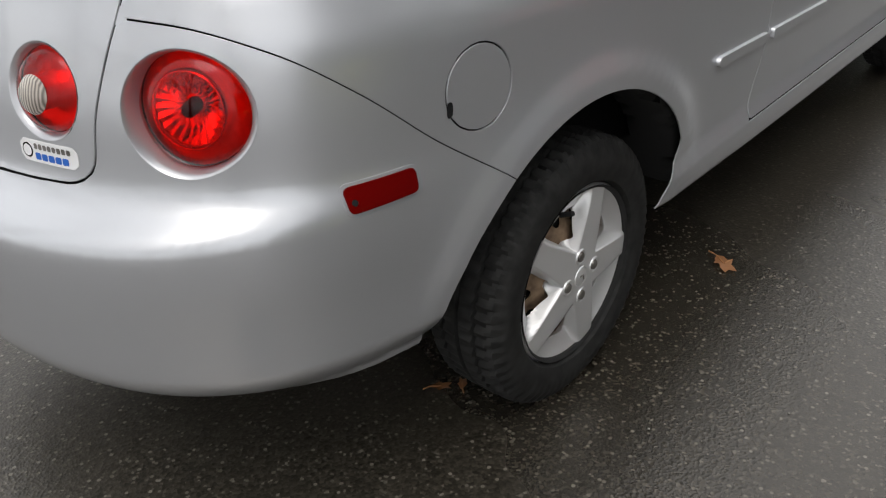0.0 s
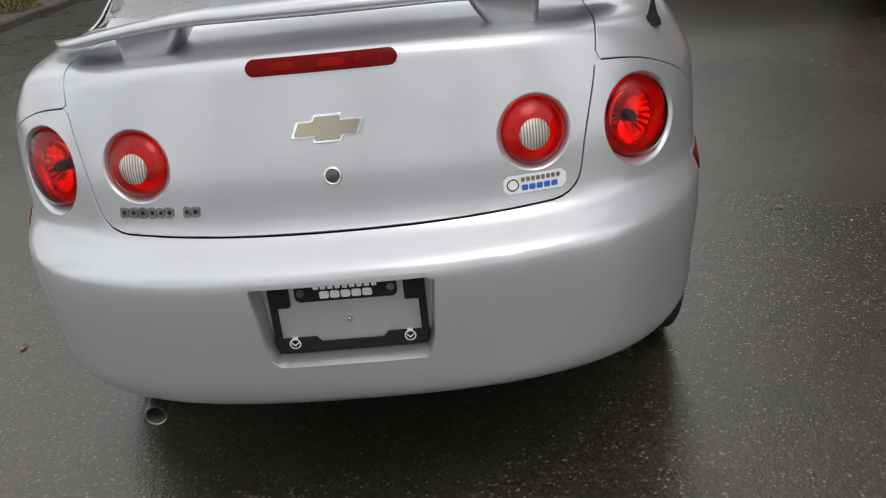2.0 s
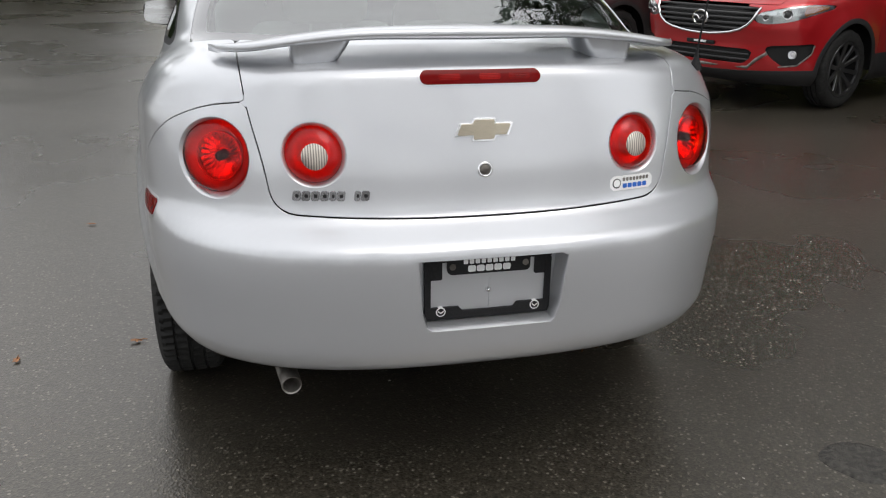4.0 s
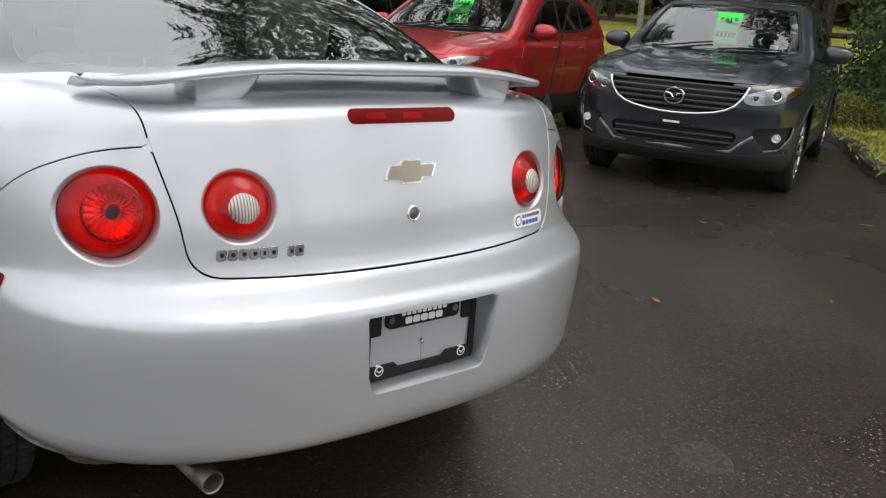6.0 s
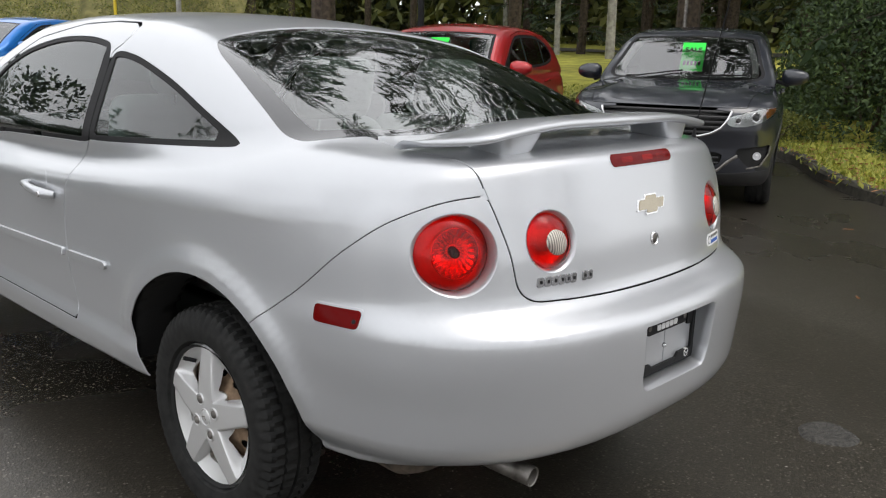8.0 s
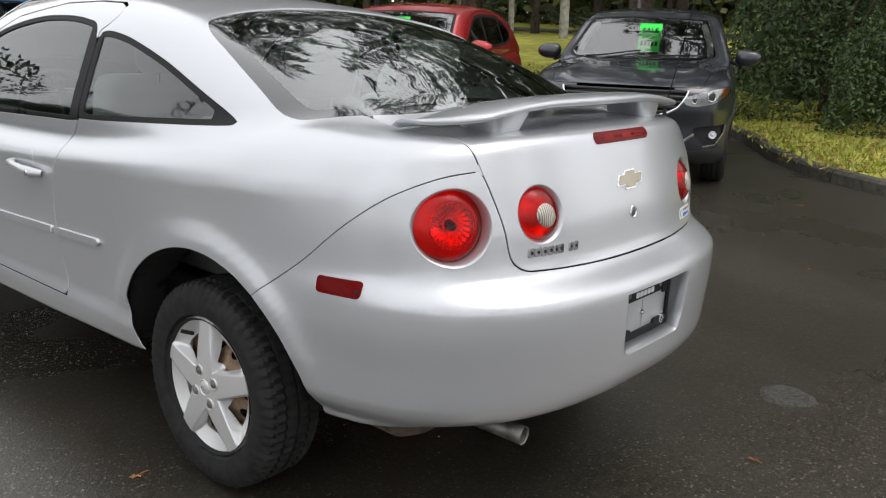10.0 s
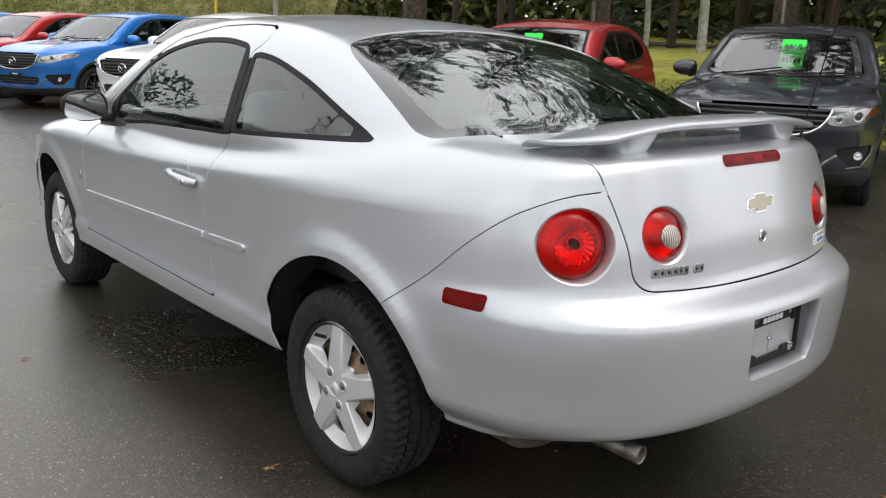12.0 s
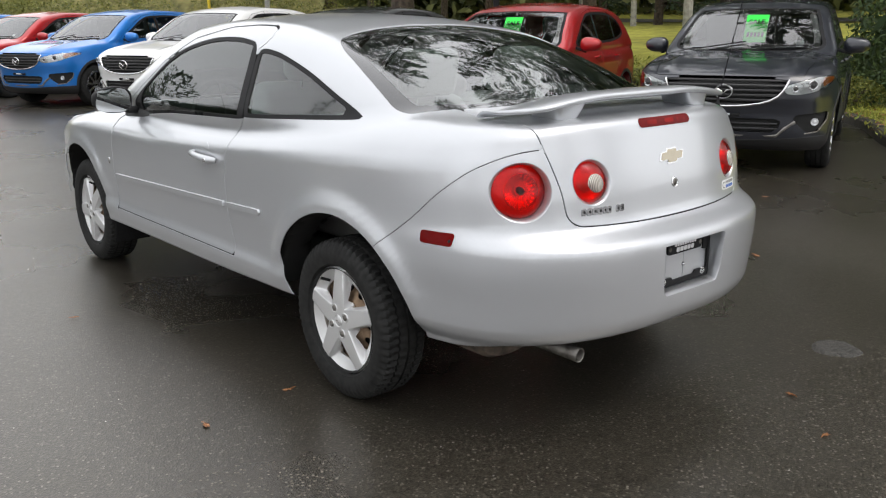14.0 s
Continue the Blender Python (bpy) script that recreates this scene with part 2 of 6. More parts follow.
# ---- smooth bodies from fields ----
def curve(*points):
    """A smooth, shape-keeping curve through points (monotone cubic), flat beyond its ends."""
    xs, ys = np.array([p[0] for p in points], float), np.array([p[1] for p in points], float)
    h, d = np.diff(xs), np.diff(ys) / np.diff(xs)
    m = np.r_[d[0], np.where(d[1:] * d[:-1] > 0, 2 * d[1:] * d[:-1] / np.where(np.abs(d[1:] + d[:-1]) < 1e-12, 1, d[1:] + d[:-1]), 0), d[-1]]

    def at(x):
        x = np.clip(x, xs[0], xs[-1])
        i = np.clip(np.searchsorted(xs, x, side="right") - 1, 0, len(h) - 1)
        t = (x - xs[i]) / h[i]
        return ys[i] * (1 + 2 * t) * (1 - t) ** 2 + m[i] * h[i] * t * (1 - t) ** 2 + ys[i + 1] * t * t * (3 - 2 * t) + m[i + 1] * h[i] * t * t * (t - 1)

    return at


def smax(a, b, k):
    h = np.maximum(k - np.abs(a - b), 0) / k
    return np.maximum(a, b) + h * h * k / 4


def smin(a, b, k):
    return -smax(-a, -b, k)


def outline(points, steps=6, closed=True):
    """A rounded outline through corner points (centripetal Catmull-Rom)."""
    p = np.array(points, float)
    n = len(p)
    out = []
    for i in range(n):
        a, b, c, d = p[i - 1], p[i], p[(i + 1) % n], p[(i + 2) % n]
        for t in np.arange(steps) / steps:
            out.append(0.5 * (2 * b + (c - a) * t + (2 * a - 5 * b + 4 * c - d) * t * t + (3 * b - a - 3 * c + d) * t ** 3))
    return np.array(out)


def inside(u, v, poly):
    """The distance into an outline (minus: outside)."""
    u, v = np.asarray(u, float), np.asarray(v, float)
    best = np.full(u.shape, 1e9)
    odd = np.zeros(u.shape, bool)
    for (ax, ay), (bx, by) in zip(poly, np.roll(poly, -1, 0)):
        ex, ey = bx - ax, by - ay
        t = np.clip(((u - ax) * ex + (v - ay) * ey) / (ex * ex + ey * ey + 1e-15), 0, 1)
        best = np.minimum(best, (u - ax - t * ex) ** 2 + (v - ay - t * ey) ** 2)
        cross = ((ay > v) != (by > v)) & (u < ex * (v - ay) / (by - ay + 1e-15) + ax)
        odd ^= cross
    return np.where(odd, 1, -1) * np.sqrt(best)


def gradient(F, P, e=0.003):
    g = np.stack([F(P[:, 0] + e, P[:, 1], P[:, 2]) - F(P[:, 0] - e, P[:, 1], P[:, 2]),
                  F(P[:, 0], P[:, 1] + e, P[:, 2]) - F(P[:, 0], P[:, 1] - e, P[:, 2]),
                  F(P[:, 0], P[:, 1], P[:, 2] + e) - F(P[:, 0], P[:, 1], P[:, 2] - e)], 1)
    return g / (2 * e)


def settle(F, P, rounds=4):
    """Moves points onto the skin."""
    for _ in range(rounds):
        g = gradient(F, P)
        step = F(*P.T)[:, None] * g / np.maximum((g * g).sum(1, keepdims=True), 0.05)
        P = P - np.clip(step, -0.02, 0.02)
    return P


def skin(F, lo, hi, cell):
    """The zero surface of F as vertices, normals and quads (surface nets)."""
    n = [int(round((b - a) / cell)) + 1 for a, b in zip(lo, hi)]
    ax = [a + cell * np.arange(k) for a, k in zip(lo, n)]
    X, Y, Z = np.meshgrid(*ax, indexing="ij")
    val = F(X, Y, Z)
    neg = val < 0
    c = neg[:-1, :-1, :-1].astype(np.int8)
    tot = np.zeros(c.shape, np.int8)
    for i in (0, 1):
        for j in (0, 1):
            for k in (0, 1):
                tot += neg[i:n[0] - 1 + i, j:n[1] - 1 + j, k:n[2] - 1 + k]
    act = (tot > 0) & (tot < 8)
    idx = -np.ones(c.shape, int)
    cells = np.argwhere(act)
    idx[act] = np.arange(len(cells))
    P = np.array(lo) + cell * (cells + 0.5)
    P = settle(F, P, 5)
    quads = []
    for d in range(3):
        a, b = [k for k in range(3) if k != d]
        s0 = [slice(None)] * 3
        s1 = [slice(None)] * 3
        s0[d], s1[d] = slice(0, -1), slice(1, None)
        cross = neg[tuple(s0)] != neg[tuple(s1)]
        e = np.argwhere(cross)
        e = e[(e[:, a] > 0) & (e[:, b] > 0) & (e[:, a] < n[a] - 1) & (e[:, b] < n[b] - 1)]
        corner = []
        for da, db in ((0, 0), (1, 0), (1, 1), (0, 1)):
            q = e.copy()
            q[:, a] -= da
            q[:, b] -= db
            corner.append(idx[tuple(q.T)])
        q = np.stack(corner, 1)
        flip = neg[tuple(s0)][tuple(e.T)] ^ (d == 1)
        q[~flip] = q[~flip][:, ::-1]
        quads.append(q)
    Q = np.concatenate(quads)
    Q = Q[(Q >= 0).all(1)]
    N = gradient(F, P)
    N /= np.linalg.norm(N, axis=1, keepdims=True) + 1e-9
    # turn every quad outwards
    fn = np.cross(P[Q[:, 1]] - P[Q[:, 0]], P[Q[:, 3]] - P[Q[:, 0]])
    bad = (fn * N[Q[:, 0]]).sum(1) < 0
    Q[bad] = Q[bad][:, ::-1]
    return P, N, [tuple(q) for q in Q]


def trim_to(F, surf, g):
    """The piece of a skin where g > 0, cut cleanly; also its cut edges."""
    P, N, faces = surf[:3]
    val = g(P)
    pos = val > 0
    sizes = np.array([len(f) for f in faces])
    flat = np.fromiter(itertools.chain.from_iterable(faces), int, sizes.sum())
    tally = np.add.reduceat(pos[flat].astype(int), np.r_[0, np.cumsum(sizes)[:-1]])
    keep = [faces[i] for i in np.nonzero(tally == sizes)[0]]
    mixed = [faces[i] for i in np.nonzero((tally > 0) & (tally < sizes))[0]]
    edges = {}
    for f in mixed:
        for i, j in zip(f, f[1:] + f[:1]):
            if pos[i] != pos[j]:
                edges.setdefault((min(i, j), max(i, j)), len(edges))
    if edges:
        E = np.array(list(edges))
        a, b = E[:, 0].copy(), E[:, 1].copy()
        sw = ~pos[a]
        a[sw], b[sw] = E[sw, 1], E[sw, 0]
        lo, hi = np.zeros(len(E)), np.ones(len(E))
        for _ in range(9):
            mid = (lo + hi) / 2
            ok = g(P[a] + (P[b] - P[a]) * mid[:, None]) > 0
            lo, hi = np.where(ok, mid, lo), np.where(ok, hi, mid)
        Pn = P[a] + (P[b] - P[a]) * lo[:, None]
        Nn = N[a] + (N[b] - N[a]) * lo[:, None]
        Nn /= np.linalg.norm(Nn, axis=1, keepdims=True) + 1e-9
        base = len(P)
        P, N = np.concatenate([P, Pn]), np.concatenate([N, Nn])
        for f in mixed:
            out = []
            for i, j in zip(f, f[1:] + f[:1]):
                if pos[i]:
                    out.append(i)
                if pos[i] != pos[j]:
                    k = base + edges[(min(i, j), max(i, j))]
                    out.append(k)
            if len(out) >= 3:
                keep.append(tuple(out))
    used = sorted({i for f in keep for i in f})
    back = {i: k for k, i in enumerate(used)}
    faces = [tuple(back[i] for i in f) for f in keep]
    return P[used], N[used], faces


def largest(surf):
    """The largest connected piece of a skin."""
    P, N, faces = surf
    root = list(range(len(P)))

    def top(i):
        while root[i] != i:
            root[i] = root[root[i]]
            i = root[i]
        return i

    for f in faces:
        a = top(f[0])
        for i in f[1:]:
            root[top(i)] = a
    tally = collections.Counter(top(f[0]) for f in faces)
    best = tally.most_common(1)[0][0]
    keep = [f for f in faces if top(f[0]) == best]
    used = sorted({i for f in keep for i in f})
    at = {i: k for k, i in enumerate(used)}
    return P[used], N[used], [tuple(at[i] for i in f) for f in keep]


def rim_edges(faces):
    seen = {}
    for f in faces:
        for i, j in zip(f, f[1:] + f[:1]):
            if (j, i) in seen:
                del seen[(j, i)]
            else:
                seen[(i, j)] = True
    return list(seen)


def panel(name, surf, material, parent, label="", lip=0.004, lift=0.0):
    """A skin as a panel with a turned-in edge."""
    P, N, faces = surf
    if not len(P):
        return None
    P = P + N * lift
    if lip:
        rim = rim_edges(faces)
        V, M, Fs = [P], [N], list(faces)
        base = len(P)
        ends = sorted({i for e in rim for i in e})
        at = {i: k for k, i in enumerate(ends)}
        m = len(ends)
        out = np.zeros((m, 3))
        for i, j in rim:
            d = P[j] - P[i]
            o = np.cross(d, N[i])
            out[at[i]] += o
            out[at[j]] += o
        out /= np.linalg.norm(out, axis=1, keepdims=True) + 1e-9
        a = P[ends]
        V += [a + out * 0.001 - N[ends] * 0.0015, a + out * 0.001 - N[ends] * lip]
        M += [out * 0.8 + N[ends] * 0.3, out]
        for i, j in rim:
            Fs.append((j, i, base + at[i], base + at[j]))
            Fs.append((base + at[j], base + at[i], base + m + at[i], base + m + at[j]))
        P, N, faces = np.concatenate(V), np.concatenate(M), Fs
        N = N / (np.linalg.norm(N, axis=1, keepdims=True) + 1e-9)
    return mesh_ob(name, P, faces, material, parent, label, N)


def onto(F, P, way, far=0.6, steps=40):
    """Where lines from P along way first meet the skin of F; with normals."""
    P, way = np.atleast_2d(np.asarray(P, float)), np.asarray(way, float) / np.linalg.norm(way)
    t = np.linspace(0, far, steps)
    vals = np.stack([F(*(P + way * k).T) for k in t])
    hit = vals < 0
    i = np.where(hit.any(0), hit.argmax(0), steps - 1)
    lo, hi = t[np.maximum(i - 1, 0)], t[i]
    for _ in range(18):
        mid = (lo + hi) / 2
        ok = F(*(P + way * mid[:, None]).T) > 0
        lo, hi = np.where(ok, mid, lo), np.where(ok, hi, mid)
    Q = P + way * lo[:, None]
    N = gradient(F, Q)
    return Q, N / (np.linalg.norm(N, axis=1, keepdims=True) + 1e-9)


def grid_faces(rows, cols, closed=False):
    out = []
    for r in range(rows - 1):
        for c in range(cols if closed else cols - 1):
            d = (c + 1) % cols
            out.append((r * cols + c, r * cols + d, (r + 1) * cols + d, (r + 1) * cols + c))
    return out


# ---- the silver coupe: rear axle at y = 0, nose towards +y ----
REAR = curve((0.26, -0.80), (0.31, -0.865), (0.372, -0.913), (0.392, -0.925), (0.410, -0.933), (0.428, -0.938), (0.50, -0.945), (0.58, -0.951), (0.640, -0.953), (0.662, -0.952), (0.676, -0.947), (0.688, -0.934), (0.702, -0.910), (0.720, -0.879), (0.737, -0.862), (0.757, -0.856), (0.84, -0.846), (0.93, -0.824), (1.0, -0.804), (1.04, -0.792), (1.10, -0.775))
SIDE = curve((0.20, 0.79), (0.27, 0.815), (0.33, 0.824), (0.42, 0.828), (0.5, 0.833), (0.62, 0.843), (0.75, 0.8425), (0.85, 0.839), (0.872, 0.835), (0.92, 0.814), (0.98, 0.785), (1.06, 0.73), (1.15, 0.65))
DECK = curve((-0.85, 1.05), (-0.7, 1.066), (-0.5, 1.078), (-0.3, 1.086), (0.0, 1.06), (0.5, 1.005), (1.0, 0.965), (2.0, 0.945), (2.45, 0.93), (2.9, 0.87), (3.3, 0.78), (3.6, 0.66))
ROOF = curve((-1.3, -3.0), (-0.80, 0.30), (-0.70, 0.70), (-0.55, 0.98), (-0.42, 1.080), (-0.2, 1.165), (0.0, 1.238), (0.2, 1.302), (0.43, 1.362), (0.75, 1.402), (1.1, 1.415), (1.45, 1.395), (1.7, 1.33), (2.05, 1.17), (2.45, 0.965), (2.8, 0.80))
CAB = curve((-0.6, 0.50), (-0.42, 0.60), (-0.25, 0.675), (0.0, 0.735), (0.3, 0.772), (0.8, 0.795), (1.5, 0.79), (2.0, 0.76), (2.5, 0.70))
BOTTOM = curve((-1.0, 0.372), (-0.75, 0.358), (-0.5, 0.328), (0.3, 0.325), (0.9, 0.312), (2.2, 0.30), (3.6, 0.22))
HUBS = ((0.0, 0.305), (2.624, 0.305))


SILL = curve((0.20, 0.0), (0.33, 0.010), (0.375, 0.018), (0.395, 0.019), (0.412, 0.014), (0.45, 0.0), (0.7, 0.0))
RIM = curve((0.0, 1.0), (0.40, 1.0), (0.432, 0.94), (0.455, 0.55), (0.48, 0.12), (0.51, 0.0), (0.6, 0.0))


def coupe(x, y, z):
    s = np.sqrt(x * x + 1e-6)
    flare = sum(0.010 * np.exp(-((np.hypot(y - a, z - b) - 0.38) / 0.10) ** 2) + 0.011 * RIM(np.hypot(y - a, z - b)) for a, b in HUBS) * np.clip((z - 0.36) / 0.14, 0, 1)
    lift = np.clip(0.03 - 0.055 * y, -0.06, 0.07) * np.clip((z - 0.62) / 0.2, 0, 1)
    w = SIDE(z - lift) - 0.035 * np.clip((0.420 - z) / 0.065, 0, 1) ** 1.6 * np.clip((-0.25 - y) / 0.12, 0, 1) + flare - 0.05 * np.clip((y - 2.3) / 1.2, 0, 1) ** 2 - 0.036 * np.clip((0.35 - y) / 0.75, 0, 1) ** 1.2 + SILL(z) * np.clip((y - 0.25) / 0.12, 0, 1)
    back = np.maximum(0.1 - y, 0) / (0.1 - REAR(z))
    front = np.maximum(y - 2.7, 0) / (0.83 - 0.25 * np.clip((z - 0.6) / 0.4, 0, 1) ** 2)
    round_ = 2.70 + 0.45 * np.clip(y, 0, 1)
    plan = ((s / w) ** round_ + back ** 4.4 + front ** 2.6) ** (1 / 3.15) - 1
    plan = plan * 0.85
    top = z - DECK(y) + 0.035 * (s / 0.75) ** 2
    k = 0.030 + 0.06 * np.clip((y + 0.78) / 0.4, 0, 1)
    low = smax(smax(plan, top, k), BOTTOM(y) - z, 0.02)
    glassy = smax(s - CAB(y) + 0.50 * (np.sqrt((z - 0.99) ** 2 + 0.0009) - 0.02), z - ROOF(y) + 0.045 * (s / 0.6) ** 2, 0.10)
    return smin(low, glassy, 0.045)


ARCH_R = 0.405


def arches(P):
    tuck = 1 - 0.25 * np.clip((0.50 - P[:, 2]) / 0.19, 0, 1)
    y0, y1 = P[:, 1] + 0.008, P[:, 1] - 2.624
    a = np.hypot(np.where(y0 > 0, y0 / tuck, y0), P[:, 2] - 0.305)
    b = np.hypot(np.where(y1 < 0, y1 / (tuck * 0.5 + 0.5), y1), P[:, 2] - 0.305)
    return np.minimum(a, b + 0.008) - ARCH_R


DOOR_WIN = outline([(1.93, 0.935), (1.70, 1.14), (1.49, 1.245), (1.24, 1.297), (1.02, 1.307), (0.87, 1.297), (0.79, 1.279), (0.752, 1.225), (0.728, 1.11), (0.706, 1.01), (0.722, 0.985), (0.90, 0.977), (1.4, 0.958)], 5)
QUART_WIN = outline([(0.694, 1.006), (0.718, 1.11), (0.741, 1.222), (0.720, 1.262), (0.62, 1.257), (0.5, 1.232), (0.31, 1.178), (0.12, 1.108), (-0.025, 1.052), (-0.04, 1.038), (0.03, 1.028), (0.35, 1.008), (0.66, 0.992)], 5)
BACK_WIN = outline([(0.0, -0.425), (0.3, -0.415), (0.5, -0.375), (0.635, -0.275), (0.662, -0.2), (0.648, -0.05), (0.615, 0.13), (0.572, 0.285), (0.5, 0.355), (0.3, 0.40), (0.0, 0.415),
                    (-0.3, 0.40), (-0.5, 0.355), (-0.572, 0.285), (-0.615, 0.13), (-0.648, -0.05), (-0.662, -0.2), (-0.635, -0.275), (-0.5, -0.375), (-0.3, -0.415)], 4)
WIND = outline([(0.0, 1.60), (0.4, 1.585), (0.55, 1.56), (0.60, 1.75), (0.655, 2.1), (0.69, 2.38), (0.4, 2.49), (0.0, 2.53),
                (-0.4, 2.49), (-0.69, 2.38), (-0.655, 2.1), (-0.60, 1.75), (-0.55, 1.56), (-0.4, 1.585)], 4)
DOOR = np.array([(0.755, 0.405), (0.785, 0.55), (0.795, 0.70), (0.785, 0.82), (0.755, 0.92), (0.700, 0.985), (0.752, 1.262), (0.715, 1.285), (0.70, 1.31), (0.715, 1.342), (0.76, 1.354), (0.9, 1.358), (1.1, 1.35), (1.4, 1.30), (1.65, 1.19), (1.9, 1.03), (2.03, 0.945), (2.085, 0.90), (2.10, 0.80), (2.095, 0.50), (2.09, 0.405)])
SEAM = curve((-1.0, 0.985), (-0.76, 0.985), (-0.70, 0.975), (-0.62, 0.935), (-0.52, 0.858), (-0.4, 0.752), (-0.245, 0.633), (0.0, 0.40))
LID_X = curve((0.70, 0.45), (0.745, 0.478), (0.85, 0.498), (0.985, 0.528), (1.05, 0.536), (1.1, 0.545))
PLATE = np.array([(-0.178, 0.655), (0.178, 0.655), (0.166, 0.52), (0.152, 0.478), (-0.152, 0.478), (-0.166, 0.52)])
INNER, OUTER, FUEL, MARK = (0.386, 0.872), (0.597, 0.854), (-0.303, 0.812), (-0.506, 0.702)
OUT_AXIS = np.array([-0.50, 0.86, 0.03])
OUT_AXIS = OUT_AXIS / np.linalg.norm(OUT_AXIS)
OUT_AT = np.array([0.597, -0.705, 0.854])
OUT_E = np.array([1.0, 0, 0]) - OUT_AXIS * OUT_AXIS[0]
OUT_E = OUT_E / np.linalg.norm(OUT_E)


def egg(c):
    """How far the outer lamp's opening stretches towards the car's side."""
    return 1 + 0.15 * np.maximum(c, 0) ** 2.5


LAMP_R, OFF = (0.070, 0.0895), 0.0


def off_axis(P, at, axis):
    d = P - at
    return np.linalg.norm(d - (d @ axis)[:, None] * axis, axis=1)


def field_side_glass(P):
    side = np.abs(P[:, 0]) - 0.4
    return np.minimum(np.maximum(inside(P[:, 1], P[:, 2], DOOR_WIN), inside(P[:, 1], P[:, 2], QUART_WIN)), side)


def field_rear_glass(P):
    return np.minimum(inside(P[:, 0], P[:, 1], BACK_WIN), P[:, 2] - 0.95)


def field_wind(P):
    return np.minimum(inside(P[:, 0], P[:, 1], WIND), P[:, 2] - 0.85)


def field_lamps(P):
    S = P * np.array([1, 1, 1])
    S[:, 0] = np.abs(S[:, 0] + OFF)
    a = LAMP_R[0] - np.hypot(S[:, 0] - INNER[0], S[:, 2] - INNER[1])
    rho = off_axis(S, OUT_AT, OUT_AXIS)
    b = LAMP_R[1] * egg(((S - OUT_AT) @ OUT_E) / (rho + 1e-6)) - rho
    return np.where(P[:, 1] < -0.3, np.maximum(a, b), -1)


def field_plate(P):
    return np.where(P[:, 1] < -0.5, inside(P[:, 0], P[:, 2], PLATE) , -1)


def field_lid(P):
    s = np.abs(P[:, 0])
    g = smin(LID_X(P[:, 2]) - 0.012 * (P[:, 0] > 0) - s, P[:, 2] - 0.741 - 0.012 * (s / 0.46) ** 2 + 0.012, 0.05)
    return np.minimum(np.minimum(g, -0.2 - P[:, 1]), -field_rear_glass(P))


def field_bumper(P):
    return np.minimum(np.minimum(SEAM(P[:, 1]) - P[:, 2], -field_lid(P)), -0.10 - P[:, 1])


def field_door(P):
    return np.minimum(np.minimum(inside(P[:, 1], P[:, 2], DOOR), np.abs(P[:, 0]) - 0.4), -field_side_glass(P))


def field_fuel(P):
    e = np.hypot((P[:, 1] - FUEL[0]) / 1.0, P[:, 2] - FUEL[1])
    return np.where(P[:, 0] > 0.4, 0.071 - e, -1)


def field_hood(P):
    return np.minimum(np.minimum(P[:, 1] - 2.5, 0.70 - 0.12 * (P[:, 1] - 2.5) - np.abs(P[:, 0])), P[:, 2] - 0.72)


def field_nose(P):
    return np.minimum(P[:, 1] - 3.02 - 0.25 * np.clip(P[:, 2] - 0.55, 0, 1), -field_hood(P))


def field_fender(P):
    return np.minimum(np.minimum(P[:, 1] - 2.10, -field_hood(P)), np.minimum(np.minimum(-field_nose(P), -field_wind(P)), 0.9 + 0.0 * P[:, 1] - P[:, 2] + 0.1))


BODY = skin(coupe, (-0.95, -1.06, 0.24), (0.95, 3.66, 1.50), 0.016)
BODY = trim_to(coupe, BODY, arches)
BODY = trim_to(coupe, BODY, lambda P: np.minimum(P[:, 2] - BOTTOM(P[:, 1]) - 0.006, 1.0))
GAP = 0.0024
car = thing("coupe", "silver two-door coupe with rear wing standing on wet asphalt", "car")


def cut(*fields):
    return lambda P: np.min([f(P) for f in fields], axis=0) - GAP


def no(f, d=0.0):
    return lambda P: -f(P) - d


lid = panel("trunk_lid", trim_to(coupe, BODY, cut(field_lid, no(field_lamps))), SILVER, car, "silver trunk lid")
bumper = panel("rear_bumper", trim_to(coupe, BODY, cut(field_bumper, no(field_lamps), no(field_plate, -GAP))), SILVER, car, "silver rear bumper cover")
for side, sgn in (("left", -1), ("right", 1)):
    half = lambda P, s=sgn: s * P[:, 0]
    d = panel("door", trim_to(coupe, BODY, cut(field_door, half)), SILVER, car)
    f = panel("front_fender", trim_to(coupe, BODY, cut(field_fender, half)), SILVER, car)
panel("fuel_door", trim_to(coupe, BODY, cut(field_fuel)), SILVER, car, "round silver fuel door")
panel("hood", trim_to(coupe, BODY, cut(field_hood)), SILVER, car)
panel("front_bumper", largest(trim_to(coupe, BODY, cut(field_nose))), SILVER, car)
panel("body_shell", trim_to(coupe, BODY, cut(no(field_lid), no(field_bumper), no(field_door, 0.002), no(field_fuel), no(field_hood), no(field_nose), no(field_fender), no(field_side_glass, -GAP), no(field_rear_glass, -GAP), no(field_wind, -GAP))), SILVER, car)

# small backing where lid, bumper and quarter panel meet
for sgn in (-1, 1):
    Q, N = onto(coupe, [(sgn * (0.528 - 0.012 * (sgn > 0)), -1.2, 0.985)], (0, 1, 0))
    panel("seam_corner", trim_to(coupe, BODY, lambda P: 0.015 - np.linalg.norm(P - Q[0], axis=1)), SILVER, car, "", 0, -0.003)

